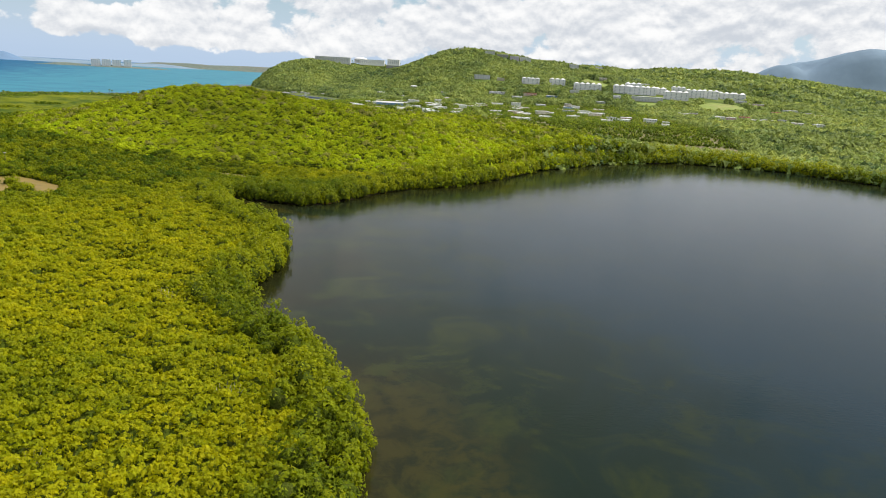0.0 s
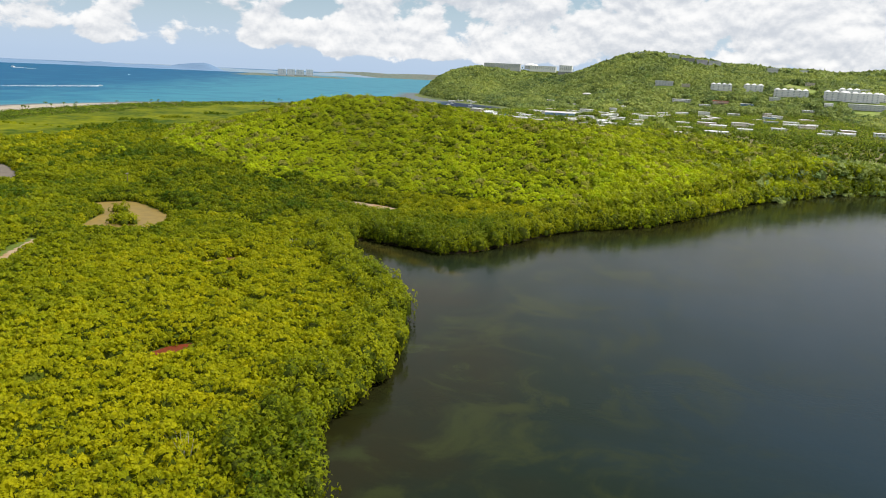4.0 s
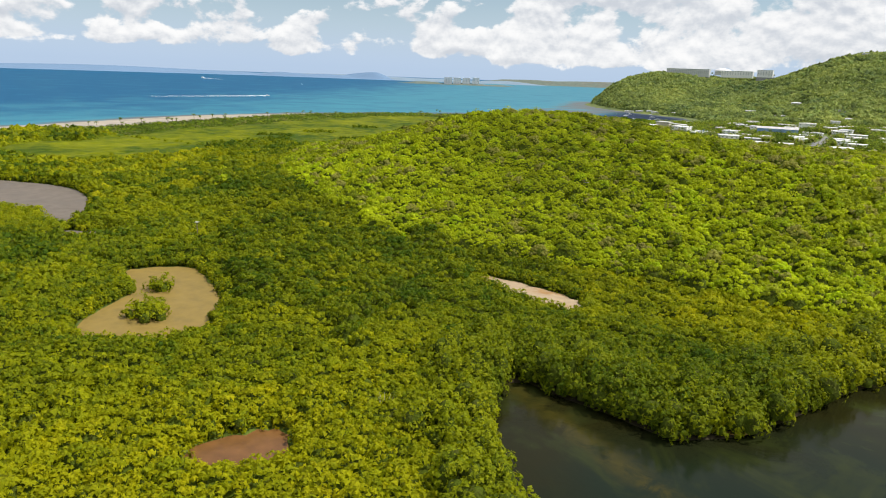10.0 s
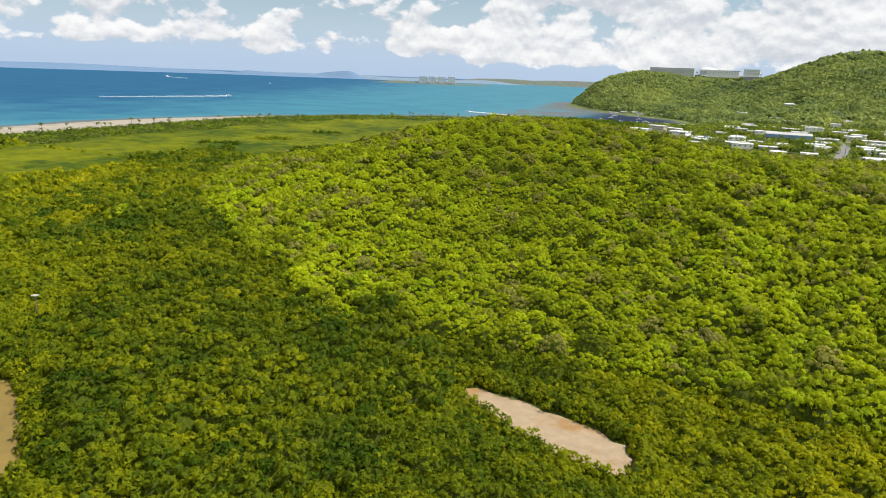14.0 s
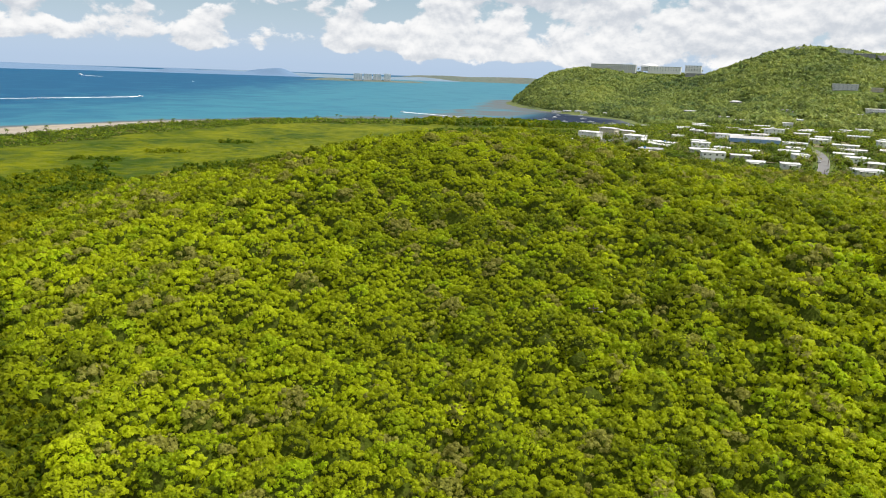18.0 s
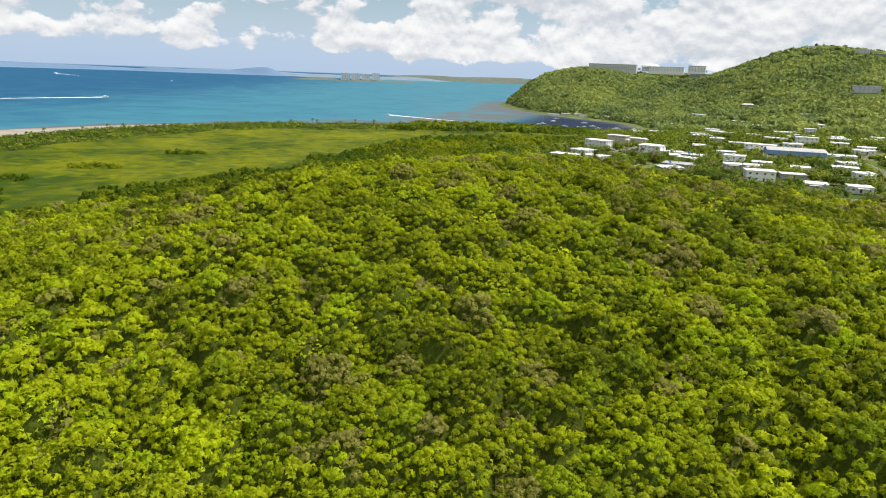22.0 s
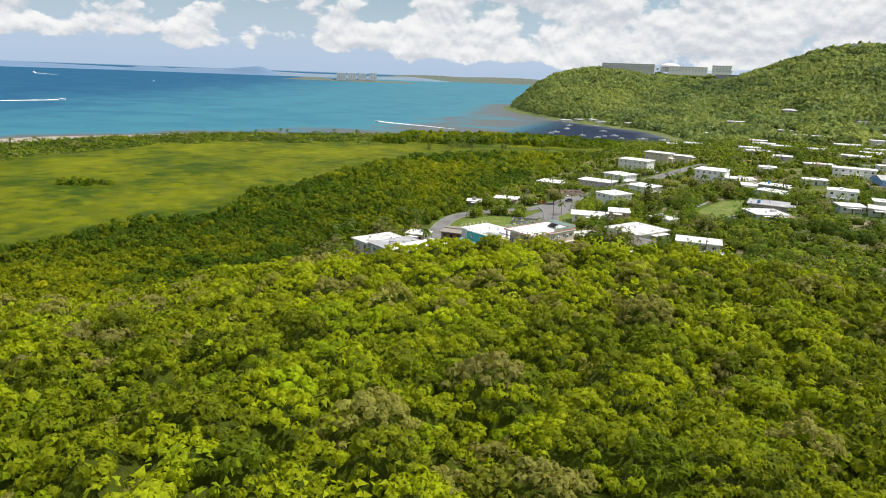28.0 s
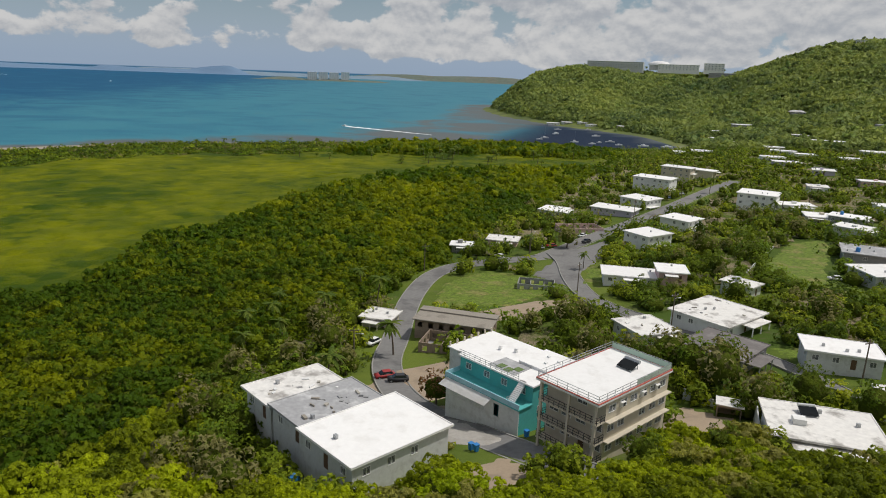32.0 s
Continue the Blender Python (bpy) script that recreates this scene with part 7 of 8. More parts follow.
# ---------------------------------------------------------------- roads, lawns, yards
def road_strip(name, line, width):
    pts = [Vector((*p, 0)) for p in line]
    for _ in range(2):
        pts = [pts[0]] + [q for a, b in zip(pts, pts[1:]) for q in (a.lerp(b, 0.25), a.lerp(b, 0.75))] + [pts[-1]]
    fine = [pts[0]]
    for a, b in zip(pts, pts[1:]):
        count = max(1, int((b - a).length / 3))
        fine += [a.lerp(b, (i + 1) / count) for i in range(count)]
    verts, faces, kerb_v, kerb_f = [], [], [], []
    for i, p in enumerate(fine):
        along = (fine[min(i + 1, len(fine) - 1)] - fine[max(i - 1, 0)]).normalized()
        side = Vector((-along.y, along.x, 0))
        z = height(p.x, p.y) + 0.22
        for s in (-0.5, 0.5):
            q = p + side * width * s
            verts.append((q.x, q.y, z))
        verts += [(verts[-2][0], verts[-2][1], z - 1.2), (verts[-1][0], verts[-1][1], z - 1.2)]
        for s in (-0.5, 0.5):
            for o, lift in ((0.0, -0.6), (0.0, 0.13), (0.28, 0.13), (0.28, -0.6)):
                q = p + side * (width * s + (o if s > 0 else -o))
                kerb_v.append((q.x, q.y, z + lift))
        if i:
            n = len(verts) - 4
            faces += [(n - 4, n - 3, n + 1, n), (n - 2, n - 4, n, n + 2), (n - 3, n - 1, n + 3, n + 1)]
            k = len(kerb_v) - 8
            for s in (0, 4):
                for a in range(3):
                    kerb_f.append((k - 8 + s + a, k - 8 + s + a + 1, k + s + a + 1, k + s + a))
    me = bpy.data.meshes.new(name)
    me.from_pydata(verts, [], faces)
    me.materials.append(ASPHALT)
    tagged(new(name, me), "worn grey asphalt road through the village", "road", kind="structure")
    me = bpy.data.meshes.new(name.replace("road", "kerb"))
    me.from_pydata(kerb_v, [], kerb_f)
    me.materials.append(KERB)
    tagged(new(name.replace("road", "kerb"), me), "pale concrete kerbs along the road", "kerb", kind="structure")


for name, (line, width) in ROADS.items():
    road_strip(name, line, width)


def draped(name, polygon, mat, label, category, lift=0.2, step=1.5):
    px, py = [p[0] for p in polygon], [p[1] for p in polygon]
    x, y, f = grid(np.arange(min(px) - 2, max(px) + 2, step), np.arange(min(py) - 2, max(py) + 2, step))
    d = inside_distance(x, y, polygon)
    z = ground_z(x, y) + np.where(d > 0.3, lift + 0.05 * ripple(x, y, 2.0), -0.5)
    keep = (d[f] > 0.3).sum(1) >= 1
    return tagged(mesh_from(name, np.stack([x, y, z], 1), f[keep], mat, None, False), label, category, kind="structure")


for name, polygon in LAWNS.items():
    draped(name, polygon, LAWN, "mown green lawn with dry patches", "lawn")
for name, polygon in HILL_FIELDS.items():
    draped(name, polygon, HILL_GRASS, "light green grass field on the hillside", "field", 0.3, 4.0)
for name, polygon in YARDS.items():
    draped(name, polygon, EARTH, "pale bare yard", "yard", 0.12)
draped("forecourt", [(-262, 783), (-246, 775), (-248, 768.5), (-257, 769), (-264, 779)], FORECOURT, "pale sunlit concrete forecourt", "pavement", 0.32)
draped("road_apron", APRON, ASPHALT, "wide worn asphalt where the roads meet", "road", 0.26)
draped("sand_track", [(x - 2.6 + 0.9 * math.sin(y), y + 1) for x, y in TRACK[:3]] + [(x + 2.4 + 0.9 * math.sin(2 * y), y - 1) for x, y in TRACK[2::-1]], SAND, "pale sandy track through scrub", "track", 0.35)
draped("bare_slope", BARE_PATCH, EARTH, "bare pale rock slope on the hill", "slope", 4.0)


# ---------------------------------------------------------------- things on roofs and along the road
def water_tank(x, y, z, label="blue plastic water tank on a flat roof"):
    root = thing("water_tank", (x, y, z), 0, label, "water tank")
    bm = bmesh.new()
    bmesh.ops.create_cone(bm, cap_ends=True, segments=16, radius1=0.7, radius2=0.66, depth=1.3)
    bmesh.ops.translate(bm, vec=(0, 0, 0.65), verts=bm.verts)
    part("body", to_mesh(bm, "body", PLASTIC_BLUE, False), root)
    bm = bmesh.new()
    bmesh.ops.create_cone(bm, cap_ends=True, segments=12, radius1=0.6, radius2=0.2, depth=0.25)
    bmesh.ops.translate(bm, vec=(0, 0, 1.42), verts=bm.verts)
    part("lid", to_mesh(bm, "lid", PLASTIC_BLUE), root)


def solar_heater(x, y, z, turn):
    root = thing("solar_heater", (x, y, z), turn, "solar water heater with dark panel on a roof", "solar heater")
    bm = bmesh.new()
    v = [bm.verts.new(p) for p in ((-1.3, -0.9, 0.25), (1.3, -0.9, 0.25), (1.3, 0.9, 0.95), (-1.3, 0.9, 0.95))]
    bm.faces.new(v)
    bmesh.ops.solidify(bm, geom=bm.faces[:], thickness=-0.1)
    part("panel", to_mesh(bm, "panel", GLASS), root)
    bm = bmesh.new()
    bmesh.ops.create_cone(bm, cap_ends=True, segments=12, radius1=0.3, radius2=0.3, depth=2.4, matrix=Matrix.Translation((0, 1.2, 0.95)) @ Matrix.Rotation(radians(90), 4, "Y"))
    part("drum", to_mesh(bm, "drum", STEEL), root)
    for u in (-1.2, 1.1):
        part("leg", boxes_mesh("leg", [(u, 0.8, 0, u + 0.08, 0.88, 0.95), (u, -0.88, 0, u + 0.08, -0.8, 0.3)], STEEL), root)


def on_roof(n, u, v):
    x, y, top, w, d, turn = NEAR_HOUSES[n][:6]
    c, s = math.cos(radians(turn)), math.sin(radians(turn))
    return x + c * u - s * v, y + s * u + c * v, top - 0.08


solar_heater(*on_roof(3, -1.5, 2.5), 10)
water_tank(*on_roof(22, -4, 4))
water_tank(*on_roof(20, 1, 3))
water_tank(-268.5, 747.5, height(-268.5, 747.5) + 1.5, "pale blue plastic water tank beside the house")
solar_heater(-231.5, 777.5, C_BASE + C_HIGH + 0.3, -30)


def utility_pole(x, y, high=9.0, turn=0.0, lamp=False, label="weathered wooden utility pole with crossarm"):
    z = height(x, y)
    root = thing("utility_pole", (x, y, z), turn, label, "pole", "poles along the road")
    bm = bmesh.new()
    bmesh.ops.create_cone(bm, cap_ends=True, segments=8, radius1=0.17, radius2=0.11, depth=high + 0.6)
    bmesh.ops.translate(bm, vec=(0, 0, high / 2 - 0.3), verts=bm.verts)
    part("pole", to_mesh(bm, "pole", WOOD), root)
    part("crossarm", boxes_mesh("crossarm", [(-1.1, -0.08, high - 0.9, 1.1, 0.08, high - 0.75)], WOOD), root)
    for u in (-1.0, 0.0, 0.95):
        part("insulator", boxes_mesh("insulator", [(u, -0.05, high - 0.75, u + 0.1, 0.05, high - 0.55)], TRIM), root)
    if lamp:
        arm = part("lamp_arm", boxes_mesh("lamp_arm", [(0.1, -0.04, high - 1.6, 1.7, 0.04, high - 1.52)], STEEL), root)
        part("lamp_head", boxes_mesh("lamp_head", [(1.5, -0.12, high - 1.72, 2.1, 0.12, high - 1.55)], TRIM), arm)


for n, (x, y, turn) in enumerate(((-303, 893, 20), (-274, 929, 60), (-250, 877, 70), (-288, 806, 30), (-190, 820, 40), (-224, 847, 50), (-262, 955, 60), (-241, 1005, 60), (-220, 1068, 60), (-61, 800, 80), (-48, 880, 80), (-38, 960, 80))):
    utility_pole(x, y, 9.5, turn, n % 2 == 1)
utility_pole(-141, 512, 8.0, 30, True, "lone lamp pole above the forest canopy")

PAINTS = {k: material(f"{k} car paint", c, 0.3, specular=0.5, grain=0.03) for k, c in (("white", (0.75, 0.75, 0.75)), ("red", (0.36, 0.03, 0.03)), ("black", (0.03, 0.03, 0.035)), ("silver", (0.42, 0.43, 0.45)), ("blue", (0.05, 0.12, 0.30)))}
RUBBER = material("tyre rubber", (0.02, 0.02, 0.02), 0.9)


def car_mould(colour):
    root = thing("car", (0, 0, -50), 0, f"{colour} parked car beside the road", "car", "parked cars")
    bm = bmesh.new()
    profile = [(-2.1, 0.35), (-2.15, 0.8), (-1.3, 0.95), (2.1, 0.92), (2.15, 0.45), (2.0, 0.3)]
    left = [bm.verts.new((x, -0.85, z)) for x, z in profile]
    right = [bm.verts.new((x, 0.85, z)) for x, z in profile]
    bm.faces.new(left)
    bm.faces.new(right[::-1])
    for i in range(len(profile)):
        j = (i + 1) % len(profile)
        bm.faces.new((left[j], left[i], right[i], right[j]))
    bmesh.ops.bevel(bm, geom=bm.edges[:], offset=0.07, segments=2, affect="EDGES")
    bmesh.ops.recalc_face_normals(bm, faces=bm.faces)
    part("body", to_mesh(bm, "body", PAINTS[colour], True), root)
    bm = bmesh.new()
    low = [bm.verts.new(p) for p in ((-1.2, -0.78, 0.93), (1.75, -0.78, 0.92), (1.75, 0.78, 0.92), (-1.2, 0.78, 0.93))]
    top = [bm.verts.new(p) for p in ((-0.45, -0.62, 1.42), (1.25, -0.62, 1.42), (1.25, 0.62, 1.42), (-0.45, 0.62, 1.42))]
    for i in range(4):
        j = (i + 1) % 4
        bm.faces.new((low[i], low[j], top[j], top[i]))
    part("glasshouse", to_mesh(bm, "glasshouse", GLASS), root)
    bm = bmesh.new()
    bmesh.ops.create_cube(bm, size=1, matrix=Matrix.Translation((0.4, 0, 1.44)) @ Matrix.Diagonal((1.72, 1.26, 0.06, 1)))
    bmesh.ops.bevel(bm, geom=bm.edges[:], offset=0.02, segments=1, affect="EDGES")
    part("roof", to_mesh(bm, "roof", PAINTS[colour]), root)
    for x in (-1.35, 1.35):
        for y in (-0.82, 0.82):
            bm = bmesh.new()
            bmesh.ops.create_cone(bm, cap_ends=True, segments=14, radius1=0.33, radius2=0.33, depth=0.2, matrix=Matrix.Translation((x, y, 0.33)) @ Matrix.Rotation(radians(90), 4, "X"))
            wheel = part("wheel", to_mesh(bm, "wheel", RUBBER), root)
            bm = bmesh.new()
            bmesh.ops.create_cone(bm, cap_ends=True, segments=10, radius1=0.19, radius2=0.19, depth=0.23, matrix=Matrix.Translation((x, y, 0.33)) @ Matrix.Rotation(radians(90), 4, "X"))
            part("rim", to_mesh(bm, "rim", STEEL), wheel)
    return root


moulds = {}
for colour, x, y, turn in (("red", -279.0, 801.5, 40), ("black", -275.5, 800.0, 25), ("white", -290.5, 822.0, 75), ("silver", -219.5, 1083, 65), ("white", -222.5, 1076, 65), ("blue", -226.0, 1068, 66), ("white", -259, 962, 60),
                           ("silver", -272, 936, 20), ("red", -268, 940, 25), ("white", -62, 786, 80), ("silver", -52, 890, 78), ("black", -256, 951, 60), ("white", -283, 918, -30), ("white", -178, 905, 10)):
    at = pose(x, y, height(x, y) + 0.24, 0, 0, turn)
    if colour in moulds:
        copy_thing(moulds[colour], at)
    else:
        moulds[colour] = car_mould(colour)
        moulds[colour].matrix_basis = at


def wheeled_bin(x, y, turn):
    root = thing("wheeled_bin", (x, y, height(x, y) + 0.15), turn, "blue wheeled rubbish bin by the road", "bin", "bins by the road")
    bm = bmesh.new()
    bmesh.ops.create_cone(bm, cap_ends=True, segments=4, radius1=0.36, radius2=0.46, depth=1.0, matrix=Matrix.Translation((0, 0, 0.5)) @ Matrix.Rotation(radians(45), 4, "Z"))
    part("body", to_mesh(bm, "body", PLASTIC_BLUE), root)
    part("lid", boxes_mesh("lid", [(-0.36, -0.38, 1.0, 0.36, 0.36, 1.07)], PLASTIC_BLUE), root)


for x, y in ((-251.2, 766.5), (-250.3, 766.0), (-244.8, 774.5)):
    wheeled_bin(x, y, -30)


# ---------------------------------------------------------------- boats
HULL = material("white boat gelcoat", (0.80, 0.81, 0.82), 0.3, specular=0.5)
FOAM = material("white wake foam", (0.88, 0.90, 0.92), 0.9)


def boat(x, y, turn, length, label, sail=False, wake=0.0):
    root = thing("boat", (x, y, 0.0), turn, label, "boat", "moored boats" if not wake else "moving boats")
    bm = bmesh.new()
    b, h = length * 0.15, length * 0.11
    outline = [(-0.5, -0.8), (0.1, -1.0), (0.35, -0.7), (0.5, 0.0), (0.35, 0.7), (0.1, 1.0), (-0.5, 0.8)]
    low = [bm.verts.new((u * length * 0.92, v * b * 0.6, -0.2)) for u, v in outline]
    top = [bm.verts.new((u * length, v * b, h * (1 + 0.5 * max(0, u)))) for u, v in outline]
    bm.faces.new(low[::-1])
    bm.faces.new(top)
    for i in range(len(outline)):
        j = (i + 1) % len(outline)
        bm.faces.new((low[i], low[j], top[j], top[i]))
    part("hull", to_mesh(bm, "hull", HULL), root)
    cabin = part("cabin", boxes_mesh("cabin", [(-length * 0.18, -b * 0.55, h * 0.95, length * 0.12, b * 0.55, h * 1.9)], HULL), root)
    part("windscreen", boxes_mesh("windscreen", [(length * 0.12, -b * 0.5, h * 1.25, length * 0.14, b * 0.5, h * 1.8)], GLASS), cabin)
    if sail:
        part("mast", boxes_mesh("mast", [(-0.06, -0.06, h, 0.06, 0.06, h + length * 1.2)], STEEL), root)
        part("boom", boxes_mesh("boom", [(-length * 0.38, -0.06, h + 1.4, 0.0, 0.06, h + 1.55)], STEEL), root)
    if wake:
        bm = bmesh.new()
        rows = []
        for i in range(25):
            s = i / 24
            half = (2.2 + 0.012 * wake) * (1 - 0.7 * s) * (0.7 + 0.3 * abs(math.sin(i * 1.7)))
            rows.append([bm.verts.new((-length * 0.4 - s * wake, v * half, 0.05 + (1.0 - abs(v)) * (1.3 - 0.9 * s) * (0.7 + 0.3 * math.sin(i * 2.3)))) for v in (-1, -0.4, 0.4, 1)])
        for p, q in zip(rows, rows[1:]):
            for k in range(3):
                bm.faces.new((p[k], q[k], q[k + 1], p[k + 1]))
        bmesh.ops.recalc_face_normals(bm, faces=bm.faces[:])
        part("wake", to_mesh(bm, "wake", FOAM), root, "white foam wake")


for n, (x, y, turn, length, sail) in enumerate(((-359, 1440, 30, 9, True), (-356, 1498, 60, 11, False), (-323, 1414, 20, 9, True), (-304, 1407, 40, 8, False), (-289, 1441, 10, 10, False), (-254, 1417, 25, 12, False), (-231, 1420, 15, 12, False),
                                                  (-278, 1413, 35, 8, False), (-364, 1563, 20, 9, True), (-299, 1428, 50, 7, False), (-361, 1420, 30, 7, False), (-330, 1590, 10, 8, True), (-310, 1500, 20, 10, False))):
    boat(x, y, turn, length, "white moored sailing boat in the bay" if sail else "white moored motor boat in the bay", sail)
boat(-1130, 1418, 75, 14, "white speedboat with a long straight wake", False, 260)
boat(-2400, 2440, 160, 26, "white ferry with a foaming wake", False, 190)
boat(-590, 1420, 165, 9, "small white speedboat off the beach with wake", False, 120)
boat(-1750, 2300, 140, 9, "small white motor boat far out", False, 30)


# ---------------------------------------------------------------- palms and single trees
def palm_mould(high, seed, label, joined=False):
    rng = random.Random(seed)
    root = thing("palm_tree", (0, 0, -80), 0, label, "palm", "palms")
    bm = bmesh.new()
    rings, lean = [], rng.uniform(0.4, 1.1)
    for i in range(7):
        t = i / 6
        r = 0.2 * (1 - 0.45 * t)
        rings.append([bm.verts.new((lean * t * t + r * math.cos(a), r * math.sin(a), high * t - 0.3)) for a in [k * math.tau / 6 for k in range(6)]])
    for p, q in zip(rings, rings[1:]):
        for k in range(6):
            bm.faces.new((p[k], p[(k + 1) % 6], q[(k + 1) % 6], q[k]))
    part("trunk", to_mesh(bm, "trunk", BARK, True), root)
    whole, tints = bmesh.new(), []
    for i in range(16):
        bm = whole if joined else bmesh.new()
        turn = Matrix.Rotation(radians(i * 137.5), 4, "Z") if joined else Matrix()
        lift = rng.uniform(-0.5, 0.9)
        length, prev = rng.uniform(2.3, 3.2), None
        for j in range(7):
            t = j / 6
            x, z = length * t * (1 - 0.12 * t * max(0, 0.6 - lift)), lift * length * t * 0.8 - 1.5 * t * t
            half = 0.42 * math.sin(math.pi * min(1, 0.16 + 0.82 * t)) + 0.02
            row = [bm.verts.new(turn @ Vector(p)) for p in ((x, -half, z - 0.28 * half), (x, 0, z), (x, half, z - 0.28 * half))]
            if prev:
                bm.faces.new((prev[0], row[0], row[1], prev[1]))
                bm.faces.new((prev[1], row[1], row[2], prev[2]))
            prev = row
        tints += [rng.uniform(0.25, 0.75)] * 21
        if joined:
            continue
        me = to_mesh(bm, "frond", PALM)
        me.attributes.new("tint", "FLOAT", "POINT").data.foreach_set("value", [rng.uniform(0.25, 0.75)] * len(me.vertices))
        part("frond", me, root, "", (lean, 0, high - 0.3), i * 137.5)
    if joined:
        me = to_mesh(whole, "crown", PALM)
        me.attributes.new("tint", "FLOAT", "POINT").data.foreach_set("value", tints)
        part("crown", me, root, "", (lean, 0, high - 0.3))
    else:
        whole.free()
    return root


def place_moulds(mould_list, spots, seed, scale=(0.8, 1.2)):
    rng = random.Random(seed)
    used = set()
    for x, y in spots:
        k = rng.randrange(len(mould_list))
        size = rng.uniform(*scale)
        at = pose(x, y, height(x, y), 0, 0, rng.uniform(0, 360)) @ Matrix.Scale(size, 4)
        if k in used:
            ob = copy_thing(mould_list[k], at)
            ob.scale = (size, size, size)
        else:
            used.add(k)
            mould_list[k].matrix_basis = at


rng = random.Random(4)
coast_spots = [(-450 + rng.uniform(-1, 1) * 60 + 0.9 * i, 1145 + 0.55 * i + rng.uniform(-1, 1) * 26) for i in range(0, 130, 3)]
coast_spots += [(-660 + rng.uniform(-18, 18), 560 + 12.0 * i + rng.uniform(-6, 6)) for i in range(40)]
coast_spots += [(-600 + 16 * i, 1130 + 9 * i + rng.uniform(-14, 14)) for i in range(12)]
palms = [palm_mould(h, s, "coconut palm with arching yellow-green fronds", True) for h, s in ((6.5, 1), (8.0, 2), (9.5, 3))]
place_moulds(palms, coast_spots, 9)
town_palms = [palm_mould(h, s, "coconut palm standing among garden trees") for h, s in ((7.0, 5), (9.0, 6))]
place_moulds(town_palms, [(-311, 816), (-313, 804), (-308, 830), (-318, 822), (-324, 836), (-320, 814), (-311, 860), (-274, 927), (-283, 816), (-181, 1020), (-190, 1010), (-176, 1032), (-205, 1090), (-300, 846), (-286, 790), (-172, 1050), (-92, 990), (-75, 985), (-252, 908), (-160, 1060)], 10)
place_moulds([palm_mould(12.0, 8, "tall lone coconut palm on the shore")], [(-548, 1130)], 11, (1, 1))
ridge_palms = [palm_mould(11.0, 21, "dark palm standing on the hotel ridge", True)]
place_moulds(ridge_palms, [(-420 + 17 * i, 2012 + rng.uniform(-6, 20)) for i in range(9)] + [(-150 + 20 * i, 2050) for i in range(6)], 12, (1.0, 1.4))


def tree_mould(high, radius, mat, seed, label, count=150, leaf=0.26, tint=0.45, seat=0.5):
    rnd, rng = random.Random(seed), np.random.default_rng(seed)
    root = thing("tree", (0, 0, -80), 0, label, "tree", "garden trees")
    bm = bmesh.new()
    for i in range(5):
        a = i * math.tau / 5 + rnd.uniform(-0.4, 0.4)
        bend = radius * 0.5 if i else 0.0
        top = Vector((bend * math.cos(a), bend * math.sin(a), high * (0.72 if i else 0.85)))
        foot = Vector((0, 0, -0.3 if not i else high * 0.28))
        r0, r1 = (0.24, 0.08) if not i else (0.12, 0.04)
        p = [bm.verts.new(foot + Vector((r0 * math.cos(k * math.tau / 6), r0 * math.sin(k * math.tau / 6), 0))) for k in range(6)]
        q = [bm.verts.new(top + Vector((r1 * math.cos(k * math.tau / 6), r1 * math.sin(k * math.tau / 6), 0))) for k in range(6)]
        for k in range(6):
            bm.faces.new((p[k], p[(k + 1) % 6], q[(k + 1) % 6], q[k]))
    part("trunk", to_mesh(bm, "trunk", BARK, True), root)
    crown = crowns("crown", np.zeros(1), np.zeros(1), np.full(1, high * seat), np.full(1, radius), np.full(1, high * 0.55), np.full(1, tint), count, leaf, mat, "", "", seed, level=3)
    for key in list(crown.keys()):
        del crown[key]
    crown.parent = root
    return root


trees = [tree_mould(h, r, GARDEN, s, label, 150, 0.28, t) for h, r, s, t, label in (
    (6.5, 3.2, 61, 0.55, "spreading green garden tree beside the houses"), (7.5, 3.8, 62, 0.35, "large dark-green garden tree"), (5.0, 2.6, 63, 0.75, "bright green garden tree"), (8.5, 4.4, 64, 0.25, "broad dark shade tree"))]
place_moulds(trees, [(-288, 771), (-285, 757), (-281, 748), (-274, 742), (-295, 776), (-290, 781), (-301, 783), (-293, 763), (-289, 750), (-283, 741), (-297, 767), (-306, 791), (-300, 801), (-293, 792), (-297, 812), (-305, 824), (-268, 738), (-288, 802), (-262, 803), (-256, 806), (-247, 812), (-240, 820), (-232, 822), (-225, 815), (-240, 806), (-222, 806), (-216, 806), (-208, 806), (-210, 797),
                     (-218, 770), (-199, 775), (-190, 776), (-212, 774), (-236, 757), (-228, 762), (-205, 770), (-222, 870), (-216, 876), (-208, 872), (-196, 868), (-190, 858), (-184, 846), (-222, 918), (-214, 930), (-206, 940), (-198, 930),
                     (-211, 905), (-245, 848), (-248, 842), (-256, 838), (-247, 832), (-190, 980), (-182, 990), (-196, 1000), (-205, 1008), (-178, 975), (-262, 940), (-271, 950), (-284, 928), (-291, 915)], 14, (0.8, 1.25))
shrubs = [tree_mould(h, r, GARDEN, s, label, 150, 0.24, t, 0.42) for h, r, s, t, label in (
    (4.2, 2.6, 65, 0.5, "leafy green shrub against the house wall"), (3.6, 2.2, 66, 0.7, "bright green shrub below the houses"))]
place_moulds(shrubs, [(-271.5, 749.5), (-268.5, 747.2), (-265, 745.4), (-261.5, 743.8), (-258, 743), (-276.5, 754), (-274, 751.5), (-279.5, 756.5), (-269.5, 744.5), (-263, 742), (-231, 755), (-227, 759), (-238, 760), (-240.5, 757)], 17, (0.85, 1.2))
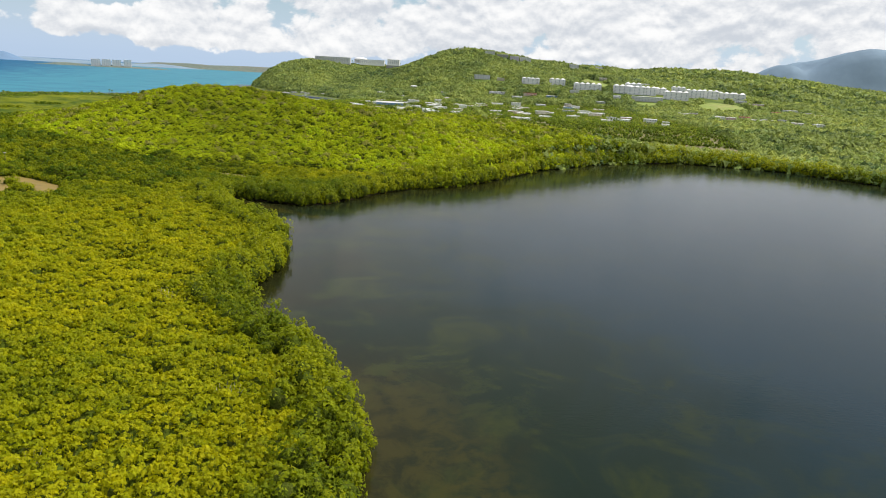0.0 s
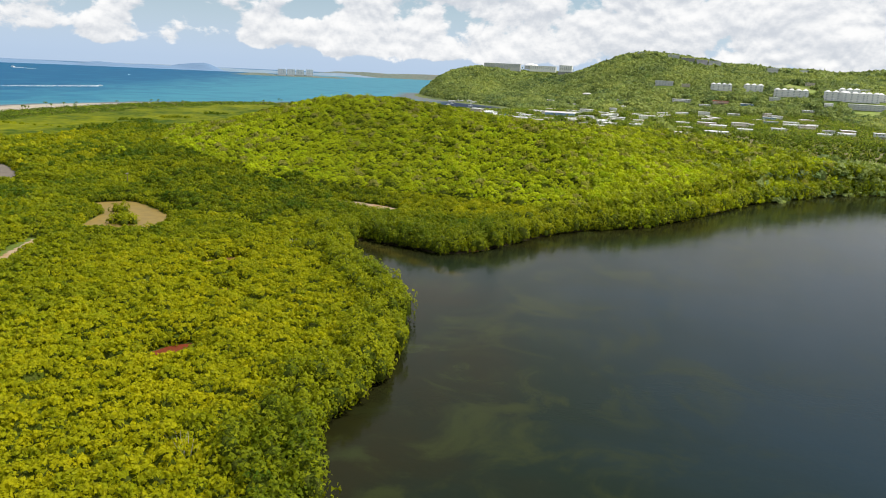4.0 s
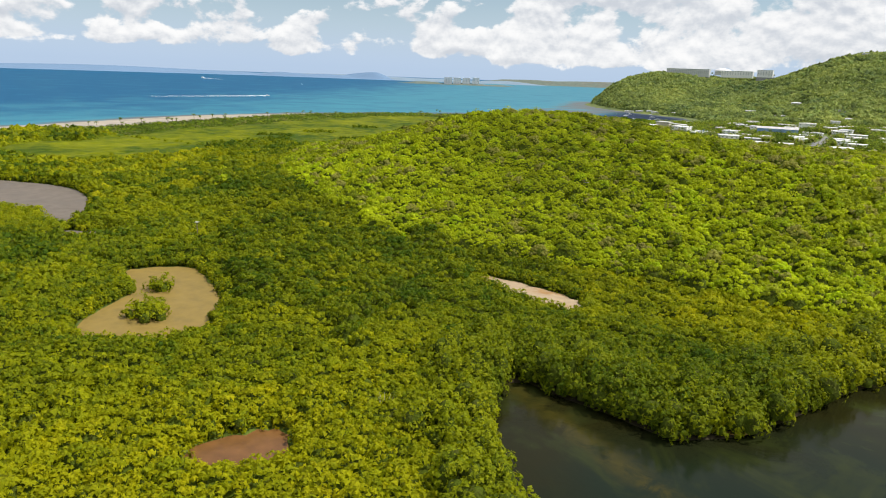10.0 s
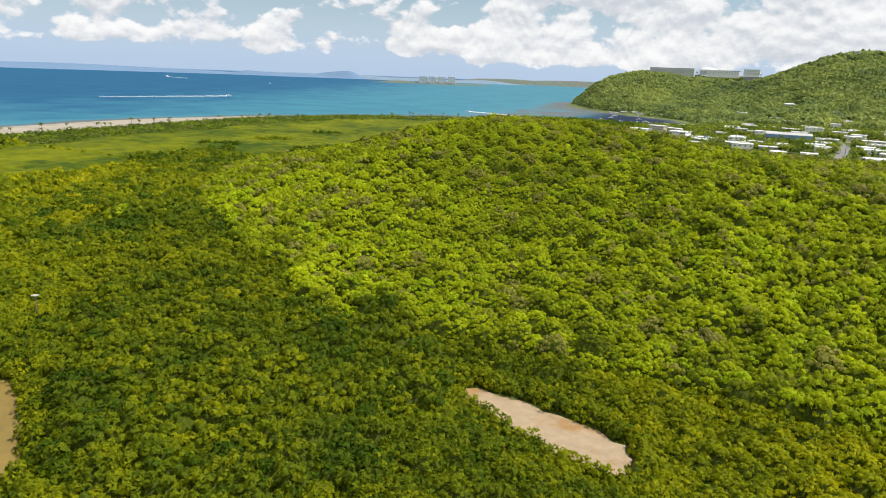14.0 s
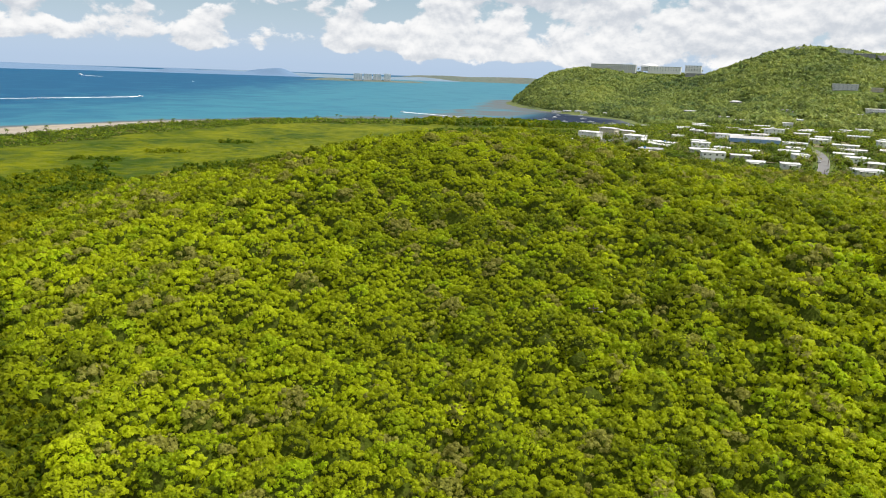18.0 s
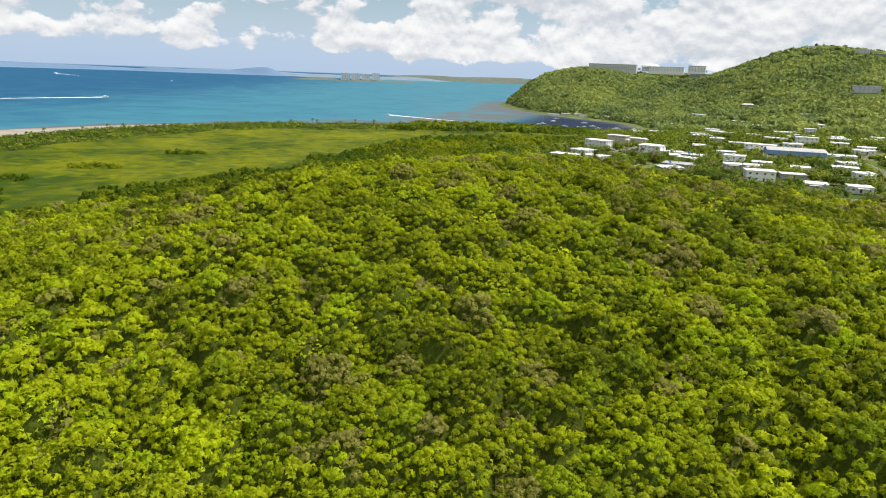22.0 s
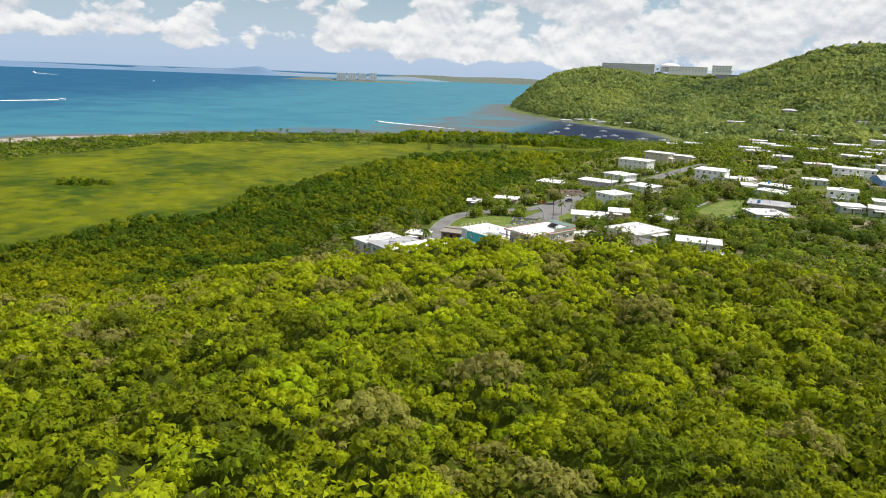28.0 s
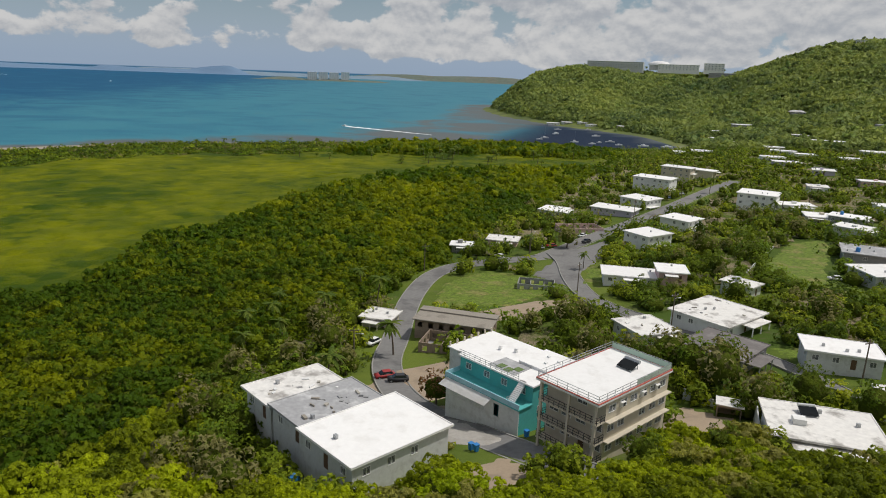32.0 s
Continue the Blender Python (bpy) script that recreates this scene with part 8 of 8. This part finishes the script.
shade = [tree_mould(h, r, GARDEN, s, label, 150, 0.28, t) for h, r, s, t, label in (
    (9.0, 4.0, 67, 0.40, "tall olive shade tree beside the stained roof"), (10.0, 4.4, 68, 0.28, "broad dark shade tree below the houses"))]
place_moulds(shade, [(-286, 767), (-284.5, 760.5), (-290, 773), (-292, 766), (-284, 752), (-221, 811), (-228, 812), (-215, 812), (-203, 800), (-194, 797)], 18, (0.9, 1.15))
red_tree = tree_mould(6.4, 3.6, leaf_material("flowering leaves", (0.09, 0.10, 0.02), (0.24, 0.13, 0.05), (0.42, 0.11, 0.09), glow=0.3, patch=0.4), 71, "small flowering tree with reddish blossom", 150, 0.24, 0.5)
place_moulds([red_tree], [(-263.5, 788)], 15, (1, 1))
conifer = tree_mould(13.0, 2.0, GARDEN, 72, "tall dark narrow conifer among gardens", 160, 0.3, 0.05)
place_moulds([conifer], [(-216, 935)], 16, (1, 1))


def yard_wall(name, line, high, label):
    root = thing(name, (0, 0, 0), 0, label, "wall")
    for (ax, ay), (bx, by) in zip(line, line[1:]):
        length, turn = math.hypot(bx - ax, by - ay), math.degrees(math.atan2(by - ay, bx - ax))
        low = min(height(ax, ay), height(bx, by)) - 0.5
        up = max(height(ax, ay), height(bx, by)) + high
        part("wall_panel", boxes_mesh("wall_panel", [(0, -0.1, 0, length, 0.1, up - low)], WALLS["grey_white"]), root, "", (ax, ay, low), turn)


yard_wall("yard_wall", [(-228.5, 785), (-226, 800)], 1.5, "tall pale concrete yard wall beside the building")
yard_wall("yard_wall", [(-222, 803), (-211, 797), (-212, 780)], 0.5, "low pale concrete wall round the dirt yard")
yard_wall("yard_wall", [(-203, 905), (-193, 940), (-184, 968)], 0.9, "long pale wall along the lawn")


# ---------------------------------------------------------------- small things by the water
def landing(x, y, turn):
    root = thing("landing", (x, y, 0), turn, "small ochre earth landing with bleached driftwood", "landing")
    bm = bmesh.new()
    ring = [(-2.2, -0.9), (-0.8, -1.5), (1.0, -1.3), (2.4, -0.4), (2.2, 1.4), (0.2, 2.2), (-1.8, 1.6)]
    low = [bm.verts.new((u * 1.25, v * 1.25, -0.2)) for u, v in ring]
    top = [bm.verts.new((u, v, 0.3 + 0.05 * math.sin(3 * u))) for u, v in ring]
    bm.faces.new(top)
    for k in range(len(ring)):
        bm.faces.new((low[k], low[(k + 1) % len(ring)], top[(k + 1) % len(ring)], top[k]))
    part("mound", to_mesh(bm, "mound", material("ochre earth", (0.34, 0.20, 0.06), 0.9, stain=(0.22, 0.13, 0.05), stain_scale=1.0, grain=0.2)), root)
    for i in range(5):
        part("driftwood", boxes_mesh("driftwood", [(-0.9, -0.05, 0.3, 0.9, 0.06, 0.42 + 0.04 * i)], DEADWOOD), root, "", (-0.8 + 0.4 * i, 0.9 + 0.15 * (i % 2), 0.02 * i), 40 * i)


landing(-60.5, 354.2, 20)


def perch_pole(x, y, high):
    root = thing("perch_pole", (x, y, height(x, y) - 0.2), 15, "grey timber pole with a nesting platform above the mangroves", "pole")
    bm = bmesh.new()
    bmesh.ops.create_cone(bm, cap_ends=True, segments=8, radius1=0.16, radius2=0.11, depth=high)
    bmesh.ops.translate(bm, vec=(0, 0, high / 2), verts=bm.verts)
    part("post", to_mesh(bm, "post", WOOD, True), root)
    part("platform", boxes_mesh("platform", [(-0.7, -0.7, high, 0.7, 0.7, high + 0.12)], DEADWOOD), root)
    for k in range(4):
        part("brace", boxes_mesh("brace", [(0.08, -0.04, high - 0.6, 0.5, 0.04, high - 0.5)], WOOD), root, "", (0, 0, 0), 90 * k)


perch_pole(-255, 396, 9.5)


def dead_snag(x, y, high, seed):
    """A bare bleached shrub: bent tapering branches."""
    rng = random.Random(seed)
    root = thing("dead_shrub", (x, y, height(x, y)), rng.uniform(0, 360), "bleached bare shrub standing in the mangroves", "shrub", "bare shrubs")
    for k in range(8):
        bm = bmesh.new()
        a, out = k * 2.4, rng.uniform(0.3, 0.8)
        rows = []
        for j in range(5):
            t = j / 4
            c = Vector((math.cos(a) * out * high * 0.6 * t ** 1.3, math.sin(a) * out * high * 0.6 * t ** 1.3, high * t * rng.uniform(0.9, 1.0)))
            r = 0.09 * (1 - 0.8 * t)
            rows.append([bm.verts.new(c + Vector((r * math.cos(q * 2.09), r * math.sin(q * 2.09), 0))) for q in range(3)])
        for p, q in zip(rows, rows[1:]):
            for m in range(3):
                bm.faces.new((p[m], p[(m + 1) % 3], q[(m + 1) % 3], q[m]))
        part("branch", to_mesh(bm, "branch", DEADWOOD), root)


for k, (x, y, high) in enumerate(((-41, 125, 6.0), (-39, 126, 5.5), (-77, 183, 6.0), (-74, 181, 6.5), (-123, 320, 5.8), (-64, 98, 5.2))):
    dead_snag(x, y, high, 40 + k)


def lean_to(x, y, turn):
    z = height(x, y)
    root = thing("shed", (x, y, z - 0.2), turn, "small open brown shed with a white slab roof", "shed")
    for u in (-1.9, 1.75):
        part("side_wall", boxes_mesh("side_wall", [(u, -1.4, 0, u + 0.15, 1.4, 2.7)], WALLS["brown"]), root)
    part("back_wall", boxes_mesh("back_wall", [(-1.74, 1.25, 0, 1.74, 1.4, 2.7)], WALLS["brown"]), root)
    part("lintel", boxes_mesh("lintel", [(-1.74, -1.4, 2.2, 1.74, -1.28, 2.7)], WALLS["brown"]), root)
    part("roof", boxes_mesh("roof", [(-2.2, -1.8, 2.71, 2.2, 1.7, 2.85)], ROOFS["stained"]), root)


lean_to(-215, 796, -4)
